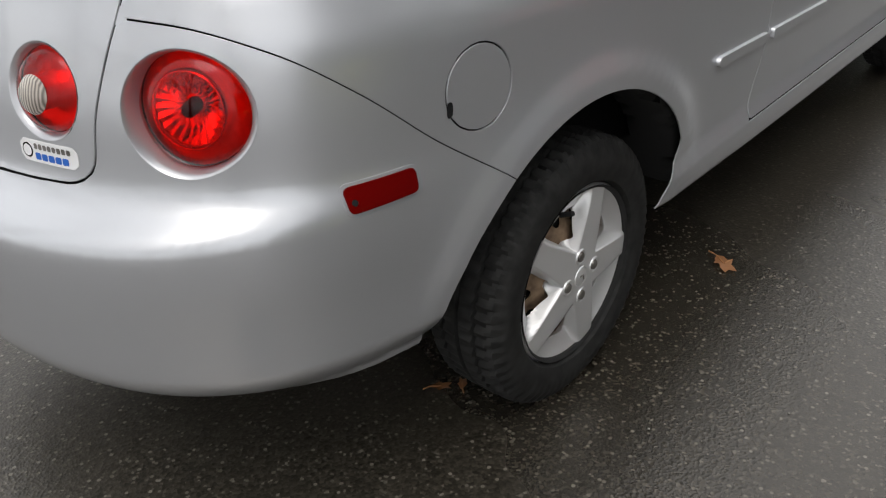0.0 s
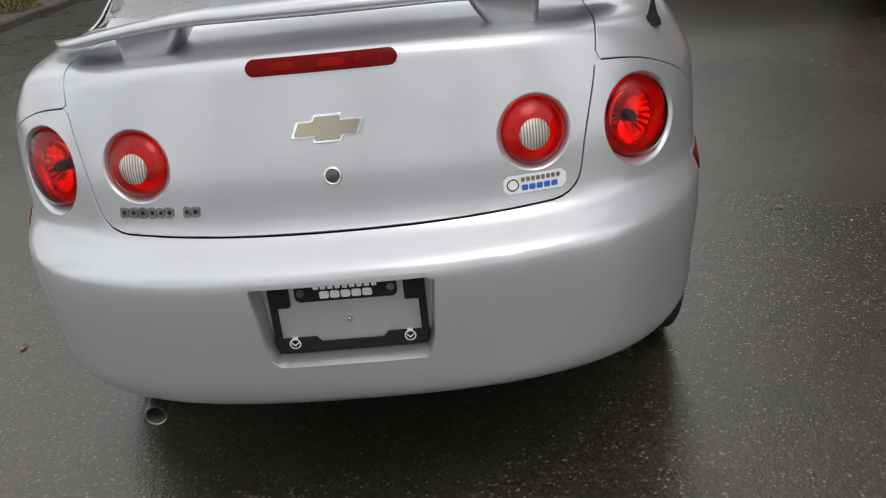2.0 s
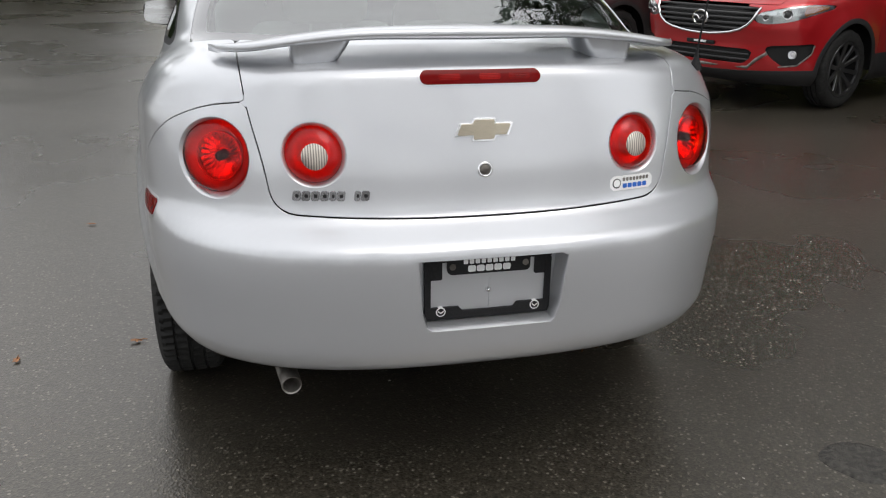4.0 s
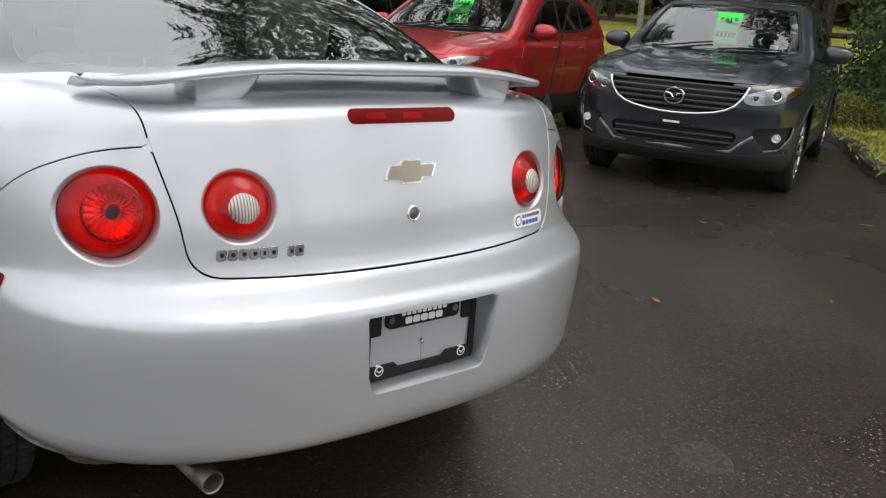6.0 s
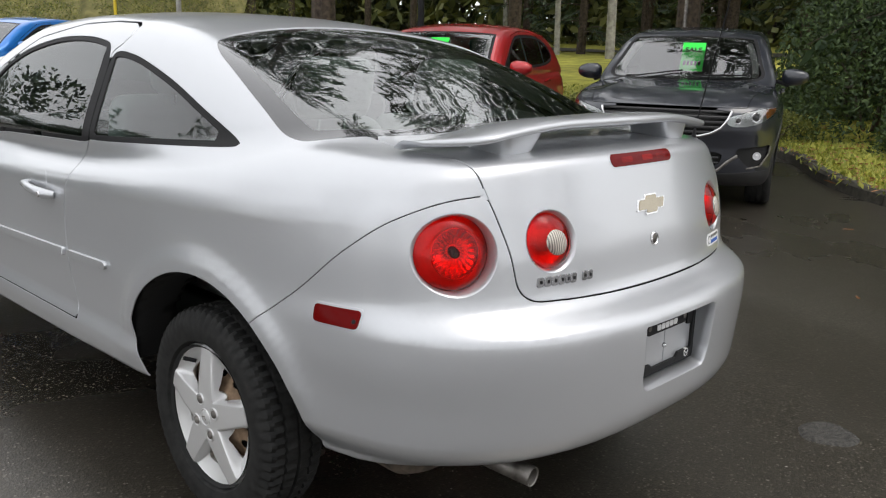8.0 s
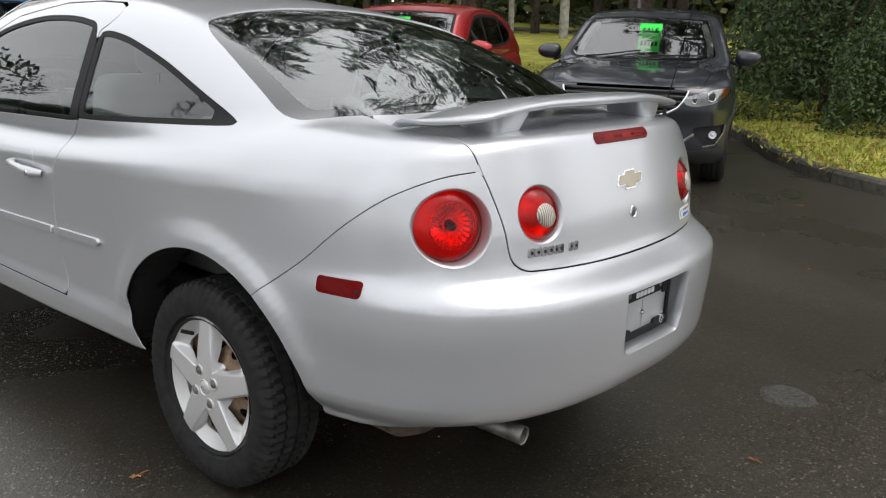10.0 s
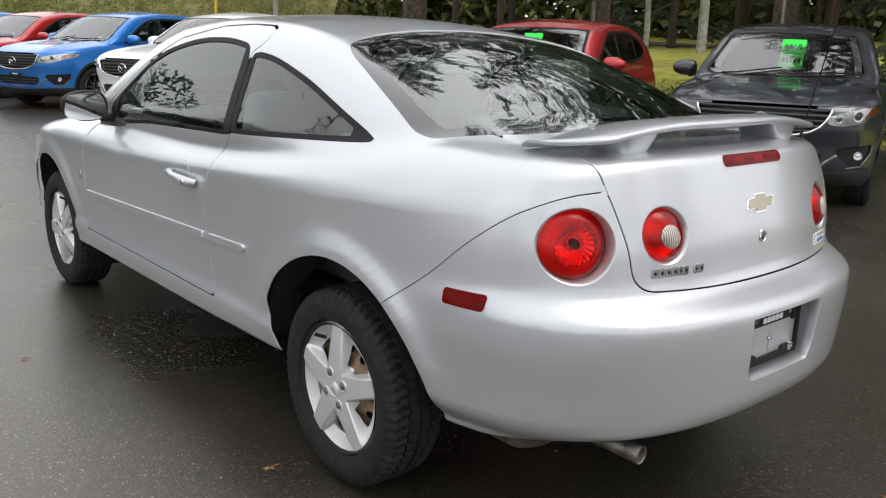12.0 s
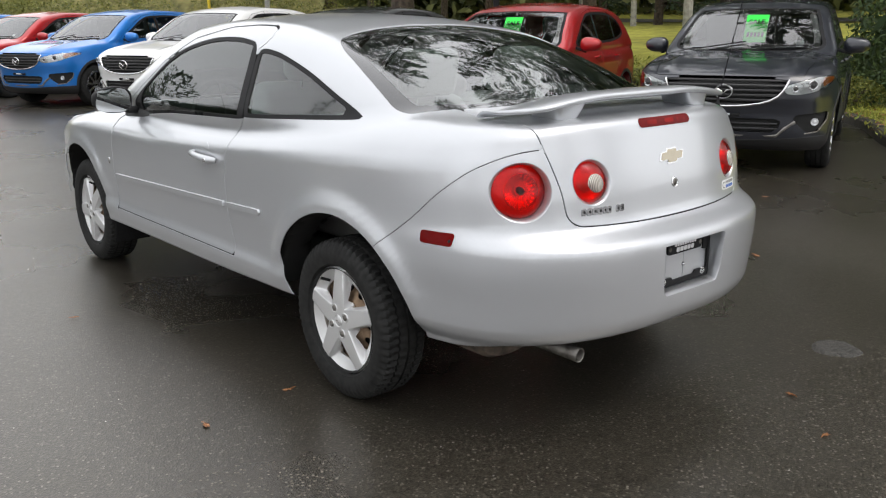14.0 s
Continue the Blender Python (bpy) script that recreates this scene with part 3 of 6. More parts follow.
# glass, with black surrounds
panel("rear_window_seal", trim_to(coupe, BODY, lambda P: np.minimum(field_rear_glass(P), 0.047 - field_rear_glass(P))), FRIT, car, "black painted border of the rear window", 0.012, -0.003)
panel("rear_window", trim_to(coupe, BODY, lambda P: field_rear_glass(P) - 0.047), GLASSR, car, "wet rear window with rain drops", 0, -0.003)
panel("windshield", trim_to(coupe, BODY, field_wind), GLASS, car, "", 0, -0.003)
for sgn in (-1, 1):
    side = lambda P, s=sgn: s * P[:, 0] - 0.4
    dw = lambda P: inside(P[:, 1], P[:, 2], DOOR_WIN)
    qw = lambda P: inside(P[:, 1], P[:, 2], QUART_WIN)
    panel("door_window_frame", trim_to(coupe, BODY, lambda P: np.minimum(np.minimum(dw(P), np.maximum(np.maximum(0.013 - dw(P), 0.748 + 0.22 * (P[:, 2] - 0.99) - P[:, 1]), P[:, 1] - 1.83 + 0.1 * (P[:, 2] - 0.93))), side(P))), TRIM, car, "black window frame and door post", 0.01, -0.002)
    panel("door_window", trim_to(coupe, BODY, lambda P: np.minimum(np.minimum(dw(P) - 0.013, np.minimum(P[:, 1] - 0.748 - 0.22 * (P[:, 2] - 0.99), 1.83 - 0.1 * (P[:, 2] - 0.93) - P[:, 1])), side(P))), GLASS, car, "", 0, -0.006)
    panel("quarter_window_frame", trim_to(coupe, BODY, lambda P: np.minimum(np.minimum(qw(P), np.maximum(0.017 - qw(P) + 0.012 * (P[:, 1] < 0.06), P[:, 1] - 0.668 - 0.21 * (P[:, 2] - 0.998))), side(P))), TRIM, car, "black quarter window frame", 0.01, -0.001)
    panel("quarter_window", trim_to(coupe, BODY, lambda P: np.minimum(np.minimum(qw(P) - 0.017, 0.668 + 0.21 * (P[:, 2] - 0.998) - P[:, 1]), side(P))), GLASS, car, "", 0, -0.004)

# black inner tub behind the panels, with cabin floor
SHRINK = 0.022


def inner(x, y, z):
    g = coupe(x, y, z) + SHRINK
    wells = np.minimum(np.hypot(y, z - 0.305), np.hypot(y - 2.624, z - 0.305))
    well = np.minimum(0.40 - wells, np.abs(x) - 0.52)
    plate_dent = np.minimum(np.minimum(0.2 - np.abs(x), 0.7 - z), -0.86 - y)
    a = np.stack([np.abs(x), y, z], -1) - OUT_AT
    along = a @ OUT_AXIS
    pots = np.maximum(0.12 - np.sqrt(np.maximum((a * a).sum(-1) - along ** 2, 0)), 0.088 - np.hypot(np.abs(x) - INNER[0], z - INNER[1]))
    g = np.maximum(np.maximum(g, np.minimum(pots, -0.54 - y)), np.where(y < -0.42, BOTTOM(y) + 0.012 - z, -1))
    return np.maximum(np.maximum(np.maximum(np.maximum(g, well), z - 0.93), 0.245 - z), plate_dent)


def cabin(x, y, z):
    """The hollow of the cabin."""
    return np.maximum(np.maximum(np.abs(x) - 0.70, np.maximum(0.25 - y, y - 2.15)), 0.40 - z)


TUB = skin(lambda x, y, z: np.maximum(inner(x, y, z), -np.maximum(cabin(x, y, z), 0.45 - z)), (-0.95, -1.06, 0.2), (0.95, 3.66, 1.0), 0.035)
mesh_ob("underbody", TUB[0], TUB[2], DARK, car, "black underbody and wheel wells", TUB[1])


# ---- wheels ----
def tyre_bm(r, half, rim_r, segs=256):
    """A tyre with a blocky tread, its axle along x."""
    prof = [(rim_r, -half * 0.80), (rim_r + 0.008, -half * 0.93), (rim_r + 0.35 * (r - rim_r), -half), (rim_r + 0.62 * (r - rim_r), -half * 0.985), (r - 0.022, -half * 0.93), (r - 0.007, -half * 0.82), (r, -half * 0.70),
            (r + 0.001, -half * 0.46), (r - 0.007, -half * 0.44), (r - 0.007, -half * 0.38), (r + 0.002, -half * 0.36), (r + 0.002, -half * 0.06), (r - 0.007, -half * 0.04)]
    prof = prof + [(a, -b) for a, b in prof[::-1]]
    bm = lathe_bm(prof, segs, "x")
    for v in bm.verts:
        rr = math.hypot(v.co.y, v.co.z)
        if rr > r - 0.024:
            a = math.atan2(v.co.z, v.co.y) + 6.0 * abs(v.co.x) * (1 if v.co.x > 0 else -1) * 0.15
            notch = 1 if math.sin(a * (segs // 4)) > 0.2 else 0
            if notch and abs(v.co.x) > half * 0.3:
                k = (rr - 0.007) / rr
                v.co.y *= k
                v.co.z *= k
    return bm


def polar_plate(radius, inner_r, height, holes, rows=22, cols=200):
    """A round plate facing -x, cut by a field over (y, z); as skin triple."""
    rr = np.linspace(inner_r, radius, rows)
    aa = np.linspace(0, 2 * np.pi, cols, endpoint=False)
    R, A = np.meshgrid(rr, aa, indexing="ij")
    P = np.stack([-height(R, A), R * np.cos(A), R * np.sin(A)], -1).reshape(-1, 3)
    faces = [f[::-1] for f in grid_faces(rows, cols, True)]
    me = np.zeros_like(P)
    for f in faces:
        n = np.cross(P[f[1]] - P[f[0]], P[f[2]] - P[f[0]])
        for i in f:
            me[i] += n
    N = me / (np.linalg.norm(me, axis=1, keepdims=True) + 1e-12)
    if N[:, 0].mean() > 0:
        N, faces = -N, [f[::-1] for f in faces]
    surf = (P, N, faces)
    return trim_to(None, surf, holes) if holes else surf


def wheel(parent, at, turn, sgn):
    """A steel wheel with five-spoke cover; faces -x before turning by sgn."""
    w = new("wheel")
    w.parent = parent
    w.matrix_basis = pose(*at) @ (pose(0, 0, 0, turn, 0, 0) if sgn < 0 else pose(0, 0, 0, 0, 0, 180) @ pose(0, 0, 0, turn, 0, 0))
    part("tyre", tyre_bm(0.3015, 0.096, 0.203), RUBBER, w, "worn black tyre", angle=25)
    # cover: dished rim with five flat spokes
    def height(R, A):
        away = np.abs((A / (2 * np.pi) * 5 + 0.5) % 1 - 0.5) * 2 * np.pi / 5
        across = R * np.sin(away)
        m = np.clip((across - 0.037 + 0.10 * (R - 0.07)) / 0.009, 0, 1)
        m = m * m * (3 - 2 * m)
        bowl = np.clip((0.198 - R) / 0.055, 0, 1) ** 0.8 * np.clip((R - 0.062) / 0.016, 0, 1)
        face = 0.091 - 0.010 * (R / 0.19) ** 2
        lip = np.where(R > 0.196, 0.5 * (R - 0.196) * -2.5, 0)
        return face - 0.034 * m * bowl + lip

    def windows(P):
        R, A = np.hypot(P[:, 1], P[:, 2]), np.arctan2(P[:, 2], P[:, 1])
        mid = np.abs((A / (2 * np.pi) * 5) % 1 - 0.5) * 2 * np.pi / 5
        half = 0.588 * R - 0.0385 + 0.07 * (R - 0.07)
        return -smin(smin(half - R * np.sin(mid), R - 0.083, 0.012), 0.153 - R, 0.014)

    cov = polar_plate(0.205, 0.02, height, windows, 40, 260)
    panel("wheel_cover", cov, COVER, w, "silver five-spoke wheel cover", 0.016)
    part("centre_cap", lathe_bm([(0.0, -0.0945), (0.015, -0.094), (0.020, -0.091), (0.023, -0.093), (0.026, -0.088)], 28), COVER, w)
    part("cap_mark", tube_bm([(-0.0945, -0.009, -0.003), (-0.0945, 0.0, 0.004), (-0.0945, 0.009, -0.003)], 0.002, 6), EXH, w)
    part("valve", tube_bm([(-0.060, 0.128, 0.094), (-0.082, 0.138, 0.100), (-0.092, 0.142, 0.103)], 0.006, 8), TRIM, w, "black tyre valve")
    for k in range(4):
        a = radians(45 + 90 * k)
        at_ = (0, 0.05 * math.cos(a), 0.05 * math.sin(a))
        part("nut_cup", lathe_bm([(0.0185, -0.0895), (0.0170, -0.0935), (0.0150, -0.0930), (0.0140, -0.089)], 24, at=at_), COVER, w)
        part("wheel_nut", lathe_bm([(0.0, -0.097), (0.006, -0.0965), (0.0105, -0.094), (0.0125, -0.088)], 12, at=at_), EXH, w, "dull grey wheel nut")
    def dish(R, A):
        return 0.045 + 0.018 * np.cos((R - 0.04) * 30)
    def vents(P):
        A = np.arctan2(P[:, 2], P[:, 1])
        n = 12
        a = (np.floor(A / (2 * np.pi) * n) + 0.5) * 2 * np.pi / n
        return np.hypot(P[:, 1] - 0.122 * np.cos(a), P[:, 2] - 0.122 * np.sin(a)) - 0.0165
    panel("steel_rim", polar_plate(0.197, 0.0, dish, vents, 24, 168), RUST, w, "rusty steel wheel disc", 0.004)
    # drum and barrel coloured near-black to stand for shade inside the wheel
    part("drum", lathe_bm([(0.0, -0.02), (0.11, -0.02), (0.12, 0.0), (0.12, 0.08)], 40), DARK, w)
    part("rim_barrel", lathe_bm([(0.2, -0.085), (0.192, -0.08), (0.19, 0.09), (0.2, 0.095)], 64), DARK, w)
    return w


for sgn in (-1, 1):
    for y, turn in ((0.0, 18 if sgn < 0 else 40), (2.624, 65)):
        wheel(car, (sgn * 0.729, y, 0.302), turn, sgn)


# ---- fittings of the coupe ----
def applique(name, shape, origin, u, v, way, lift, material, parent, label="", lip=0.004, cell=0.012, F=coupe, tilt=0.0):
    """A flat shape laid onto a skin: shape is an outline over (u, v) from origin, pushed along way onto F."""
    shape = np.asarray(shape, float)
    lo, hi = shape.min(0) - cell, shape.max(0) + cell
    nu, nv = (np.maximum(np.ceil((hi - lo) / cell), 2) + 1).astype(int)
    U, V = np.meshgrid(np.linspace(lo[0], hi[0], nu), np.linspace(lo[1], hi[1], nv), indexing="ij")
    P2 = np.stack([U.ravel(), V.ravel(), 0 * U.ravel()], 1)
    flat = (P2, np.tile([0, 0, 1.0], (len(P2), 1)), [tuple(f) for f in grid_faces(nu, nv)])
    Q2, _, faces = trim_to(None, flat, lambda P: inside(P[:, 0], P[:, 1], shape))
    u, v, way = np.array(u, float), np.array(v, float), np.array(way, float)
    start = np.array(origin, float) + Q2[:, :1] * u + Q2[:, 1:2] * v
    Q, N = onto(F, start, way)
    Q = Q + N * lift
    f0 = faces[len(faces) // 2]
    if np.cross(Q[f0[1]] - Q[f0[0]], Q[f0[2]] - Q[f0[0]]) @ N[f0[0]] < 0:
        faces = [f[::-1] for f in faces]
    return panel(name, (Q, N, faces), material, parent, label, lip)


def rect(w, h, r=0.0, cx=0.0, cy=0.0, slant=0.0, n=5):
    """A rounded, perhaps slanted rectangle."""
    r = min(max(r, 1e-4), w / 2, h / 2)
    out = []
    for k, (sx, sy) in enumerate(((1, 1), (-1, 1), (-1, -1), (1, -1))):
        for i in range(n):
            a = math.pi / 2 * (k + i / (n - 1))
            y = sy * (h / 2 - r) + r * math.sin(a)
            out.append((cx + sx * (w / 2 - r) + r * math.cos(a) + slant * y, cy + y))
    return np.array(out)


def disc(r, n=28, cx=0.0, cy=0.0):
    return np.array([(cx + r * math.cos(2 * math.pi * k / n), cy + r * math.sin(2 * math.pi * k / n)) for k in range(n)])


def lamp_rings(name, at, axis, rows, material, parent, label="", segs=64, cap=False):
    """Rings laid onto the skin round an axis: rows of (radius, inset); cap closes the middle."""
    axis = np.array(axis, float) / np.linalg.norm(axis)
    u = np.cross(axis, (0, 0, 1.0))
    u /= np.linalg.norm(u)
    v = np.cross(u, axis)
    a = 2 * np.pi * np.arange(segs) / segs
    V = []
    for r, inset in rows:
        start = np.array(at) - axis * 0.25 + r * (np.cos(a)[:, None] * u + np.sin(a)[:, None] * v)
        Q, _ = onto(coupe, start, axis, 0.6, 60)
        V.append(Q + axis * inset)
    P = np.concatenate(V)
    faces = grid_faces(len(rows), segs, True)
    if cap:
        P = np.concatenate([P, V[-1].mean(0)[None]])
        k = (len(rows) - 1) * segs
        faces += [(k + i, k + (i + 1) % segs, len(P) - 1) for i in range(segs)]
    n = np.cross(P[faces[0][1]] - P[faces[0][0]], P[faces[0][3 % len(faces[0])]] - P[faces[0][0]])
    if n @ axis > 0:
        faces = [f[::-1] for f in faces]
    return mesh_ob(name, P, faces, material, parent, label)


def outer_rings(name, sgn, rows, material, parent, label="", cap=False, segs=72, facets=0.0):
    """Rings of the outer lamp: rows of (radius, inset at the outer end, inset at the inner end, shift outwards, stretch)."""
    flip = np.array([sgn, 1, 1])
    axis, e, at = OUT_AXIS * flip, OUT_E * flip, OUT_AT * flip
    v = np.cross(axis, e)
    a = 2 * np.pi * np.arange(segs) / segs
    c, w = np.cos(a)[:, None], np.sin(a)[:, None]
    V = []
    for r, i_out, i_in, shift, stretch in rows:
        rad = 0.963 * r * (1 + (egg(c) - 1) * stretch)
        Q, _ = onto(coupe, at + e * shift - axis * 0.25 + rad * (c * e + w * v), axis, 0.6, 60)
        step_ = facets * (np.arange(segs)[:, None] % 2 - 0.5)
        V.append(Q + axis * (i_in + (i_out - i_in) * (0.5 + 0.5 * c) + step_))
    P = np.concatenate(V)
    faces = grid_faces(len(rows), segs, True)
    if cap:
        P = np.concatenate([P, V[-1].mean(0)[None]])
        k = (len(rows) - 1) * segs
        faces += [(k + i, k + (i + 1) % segs, len(P) - 1) for i in range(segs)]
    n = np.cross(P[faces[0][1]] - P[faces[0][0]], P[faces[0][3]] - P[faces[0][0]])
    if n @ axis > 0:
        faces = [f[::-1] for f in faces]
    return mesh_ob(name, P, faces, material, parent, label, smooth=not facets)


for sgn in (-1, 1):
    # inner lamp: red ring round a ribbed clear middle
    at = (sgn * INNER[0] - OFF, -0.84, INNER[1])
    unit = new("inner_tail_lamp")
    unit.parent = car
    lamp_rings("bezel", at, (0, 1, 0), [(0.0715, -0.0005), (0.069, 0.001), (0.0655, 0.008), (0.063, 0.014)], SILVER, unit, "silver lamp bezel")
    lamp_rings("red_lens", at, (0, 1, 0), [(0.0628, 0.012), (0.060, 0.005), (0.05, -0.003), (0.038, -0.009), (0.029, -0.012)], REDGLASS, unit, "red ring lens")
    lamp_rings("reflector", at, (0, 1, 0), [(0.0625, 0.016), (0.054, 0.03), (0.042, 0.036), (0.027, 0.034), (0.0255, -0.008)], BOWL, unit, "faceted reflector behind red lens")
    lamp_rings("clear_lens", at, (0, 1, 0), [(0.029, -0.0115), (0.025, -0.016), (0.014, -0.019), (0.004, -0.020)], CLEARLENS, unit, "ribbed clear reversing lens", cap=True)
    # outer lamp: egg-shaped silver opening, recessed red dome over a reflector
    unit = new("outer_tail_lamp")
    unit.parent = car
    outer_rings("bezel", sgn, [(0.0945, -0.0005, -0.0005, 0, 1), (0.092, 0.001, 0.002, 0, 1), (0.0885, 0.004, 0.015, 0.001, 1), (0.0845, 0.007, 0.036, 0.004, 0.8)], SILVER, unit, "silver lamp bowl")
    outer_rings("red_lens", sgn, [(0.085, 0.005, 0.034, 0.004, 0.8), (0.080, -0.001, 0.022, 0.004, 0.7), (0.064, -0.005, 0.009, 0.004, 0.5), (0.04, -0.006, 0.001, 0.003, 0.2), (0.014, -0.005, -0.003, 0.002, 0)], REDGLASS, unit, "domed red tail lens", True)
    outer_rings("reflector", sgn, [(0.084, 0.012, 0.040, 0.004, 0.8), (0.078, 0.022, 0.043, 0.003, 0.6), (0.066, 0.034, 0.046, 0.002, 0.3), (0.056, 0.042, 0.050, 0, 0)], BOWL, unit, "lamp chamber")
    outer_rings("fan_reflector", sgn, [(0.057, 0.026, 0.034, 0, 0), (0.049, 0.032, 0.038, 0, 0), (0.041, 0.037, 0.041, 0, 0), (0.033, 0.041, 0.044, 0, 0), (0.025, 0.044, 0.046, 0, 0), (0.016, 0.047, 0.048, 0, 0)], REFLECT, unit, "faceted fan reflector", True, 44, 0.0045)
    outer_rings("bulb", sgn, [(0.012, 0.048, 0.048, 0, 0), (0.0115, 0.026, 0.026, 0, 0), (0.008, 0.020, 0.020, 0, 0), (0.003, 0.018, 0.018, 0, 0)], TRIM, unit, "dark bulb shade", True)
    outer_rings("inner_rib", sgn, [(0.060, 0.040, 0.048, 0, 0), (0.059, 0.014, 0.026, 0, 0), (0.056, 0.014, 0.026, 0, 0), (0.055, 0.040, 0.048, 0, 0)], REFLECT, unit, "ring inside the lamp")
    # side marker
    base = (sgn * 1.0, MARK[0], MARK[1])
    m = applique("side_marker_seat", rect(0.131, 0.050, 0.012), base, (0, 1, 0), (0, 0, 1), (-sgn, 0, 0), 0.0012, SILVER, car, "", 0.004, 0.004)
    applique("side_marker", rect(0.121, 0.039, 0.009), base, (0, 1, 0), (0, 0, 1), (-sgn, 0, 0), 0.004, REDLENS2, car, "dark red side marker lens", 0.004, 0.004)
    applique("marker_screw", disc(0.0045, 12, cx=-0.05, cy=-0.004), base, (0, 1, 0), (0, 0, 1), (-sgn, 0, 0), 0.0052, TRIM, car, "", 0.001, 0.003)
    # rubbing strip along the side
    def strip(y0, y1, z0, z1, name):
        h = 0.011
        applique(name, [(y0, z0 - h), (y1, z1 - h), (y1, z1 + h), (y0, z0 + h)], (sgn * 1.0, 0, 0), (0, 1, 0), (0, 0, 1), (-sgn, 0, 0), 0.011, SILVER, car, "silver side rubbing strip", 0.012, 0.010)
    strip(0.81, 2.06, 0.622, 0.585, "door_strip")
    strip(0.50, 0.775, 0.632, 0.623, "quarter_strip")
    applique("side_badge", rect(0.022, 0.034, 0.004), (sgn * 1.0, 2.155, 0.655), (0, 1, 0), (0, 0, 1), (-sgn, 0, 0), 0.003, CHROME, car, "small chrome side badge", 0.003, 0.005)
    # door handle: cup and pull
    applique("handle_cup", outline([(-0.05, 0.0), (-0.025, 0.042), (0.02, 0.046), (0.05, 0.01), (0.035, -0.035), (0.0, -0.046), (-0.035, -0.03)], 4), (sgn * 1.0, 0.975, 0.818), (0, 1, 0), (0, 0, 1), (-sgn, 0, 0), 0.0012, SILVER, car, "silver handle cup", 0.002)
    Q, N = onto(coupe, [(sgn * 1.0, y, 0.818 - 0.004 * i) for i, y in enumerate((1.075, 1.055, 1.0, 0.94, 0.885, 0.865))], (-sgn, 0, 0))
    off = np.array([0.002, 0.026, 0.034, 0.034, 0.028, 0.002])[:, None]
    hb = tube_bm(Q + N * off, 0.014, 12, True, [0.009, 0.013, 0.0135, 0.015, 0.017, 0.012])
    part("door_handle", hb, SILVER, car, "silver pull door handle", angle=60)
    lk = lathe_bm([(0.0, 0.0), (0.009, 0.0), (0.011, 0.004), (0.011, 0.012)], 16, "x", (0, 0, 0))
    part("door_lock", place(lk, pose(Q[4][0] + sgn * 0.046, Q[4][1] + 0.005, Q[4][2], 0, 0, 0 if sgn < 0 else 180)), CHROME, car)
    # mirror
    mir = new("door_mirror")
    mir.parent = car
    mir.matrix_basis = pose(sgn * 0.875, 1.93, 0.995)
    bm = bmesh.new()
    bmesh.ops.create_uvsphere(bm, u_segments=28, v_segments=18, radius=1)
    for v in bm.verts:
        x, y, z = v.co
        y = max(y, -0.35)
        k = 1 - 0.25 * max(0, sgn * x)
        v.co = (math.copysign(abs(x) ** 0.7, x) * 0.098, y * 0.085, math.copysign(abs(z) ** 0.7, z) * 0.068 * k)
    part("mirror_housing", bm, TRIM, mir, "black mirror housing")
    bm = bmesh.new()
    ring = outline([(-0.075, -0.05), (0.08 * 1, -0.05), (0.083, 0.03), (0.06, 0.05), (-0.06, 0.052)], 4) * np.array([sgn, 1])
    f = bm.faces.new([bm.verts.new((x, -0.0312, z)) for x, z in ring])
    if f.normal.y > 0:
        f.normal_flip()
    part("mirror_glass", bm, MIRROR, mir, "grey mirror glass reflecting the sky")
    part("mirror_arm", box_bm((0.07, 0.06, 0.035), (-sgn * 0.10, -0.01, -0.055), 0.012), TRIM, mir)
    # mud flap
    part("mud_flap", box_bm((0.20, 0.012, 0.20), (sgn * 0.72, 2.235, 0.27), 0.005, (12, 0, 0)), TRIM, car, "black mud flap")

# finger notch of the fuel door: only its shade, painted as a flat dark shape
applique("fuel_door_notch", outline([(-0.005, -0.012), (0.005, -0.010), (0.006, 0.010), (-0.004, 0.011)], 4), (1.0, FUEL[0] - 0.066, FUEL[1] - 0.02), (0, 1, 0), (0, 0, 1), (-1, 0, 0), 0.0008, TRIM, car, "shade of the finger notch as a dark flat shape", 0.0, 0.004)
# high brake lamp
applique("brake_lamp_seat", rect(0.294, 0.037, 0.0185), (0, -1.2, 1.036), (1, 0, 0), (0, 0, 1), (0, 1, 0), 0.0008, SILVER, car, "", 0.004, 0.005)
applique("high_brake_lamp", rect(0.284, 0.028, 0.014), (0, -1.2, 1.036), (1, 0, 0), (0, 0, 1), (0, 1, 0), 0.003, REDLENS2, car, "dark red high brake lamp", 0.004, 0.005)
# bright spots of the lamp's reflectors, painted on in lighter red
for cx in (-0.075, 0.02, 0.09):
    applique("brake_lamp_cell", rect(0.05, 0.013, 0.003), (cx, -1.2, 1.036), (1, 0, 0), (0, 0, 1), (0, 1, 0), 0.0036, REDLENS3, car, "bright reflector spot painted in lighter red", 0.0, 0.004)
# emblem: a plain slanted cross
def cross_shape(k):
    return np.array([(-0.070, -0.014), (-0.026, -0.014), (-0.030, -0.025), (0.024, -0.025), (0.028, -0.014), (0.058, -0.014), (0.070, 0.014), (0.026, 0.014), (0.030, 0.025), (-0.024, 0.025), (-0.028, 0.014), (-0.058, 0.014)]) * k
applique("emblem_rim", cross_shape(1.0), (0, -1.2, 0.921), (1, 0, 0), (0, 0, 1), (0, 1, 0), 0.004, CHROME, car, "chrome emblem rim", 0.005, 0.004)
applique("emblem", cross_shape(1.0) * np.array([0.91, 0.83]), (0, -1.2, 0.921), (1, 0, 0), (0, 0, 1), (0, 1, 0), 0.0055, GOLD, car, "satin metal cross-shaped emblem", 0.003, 0.004)
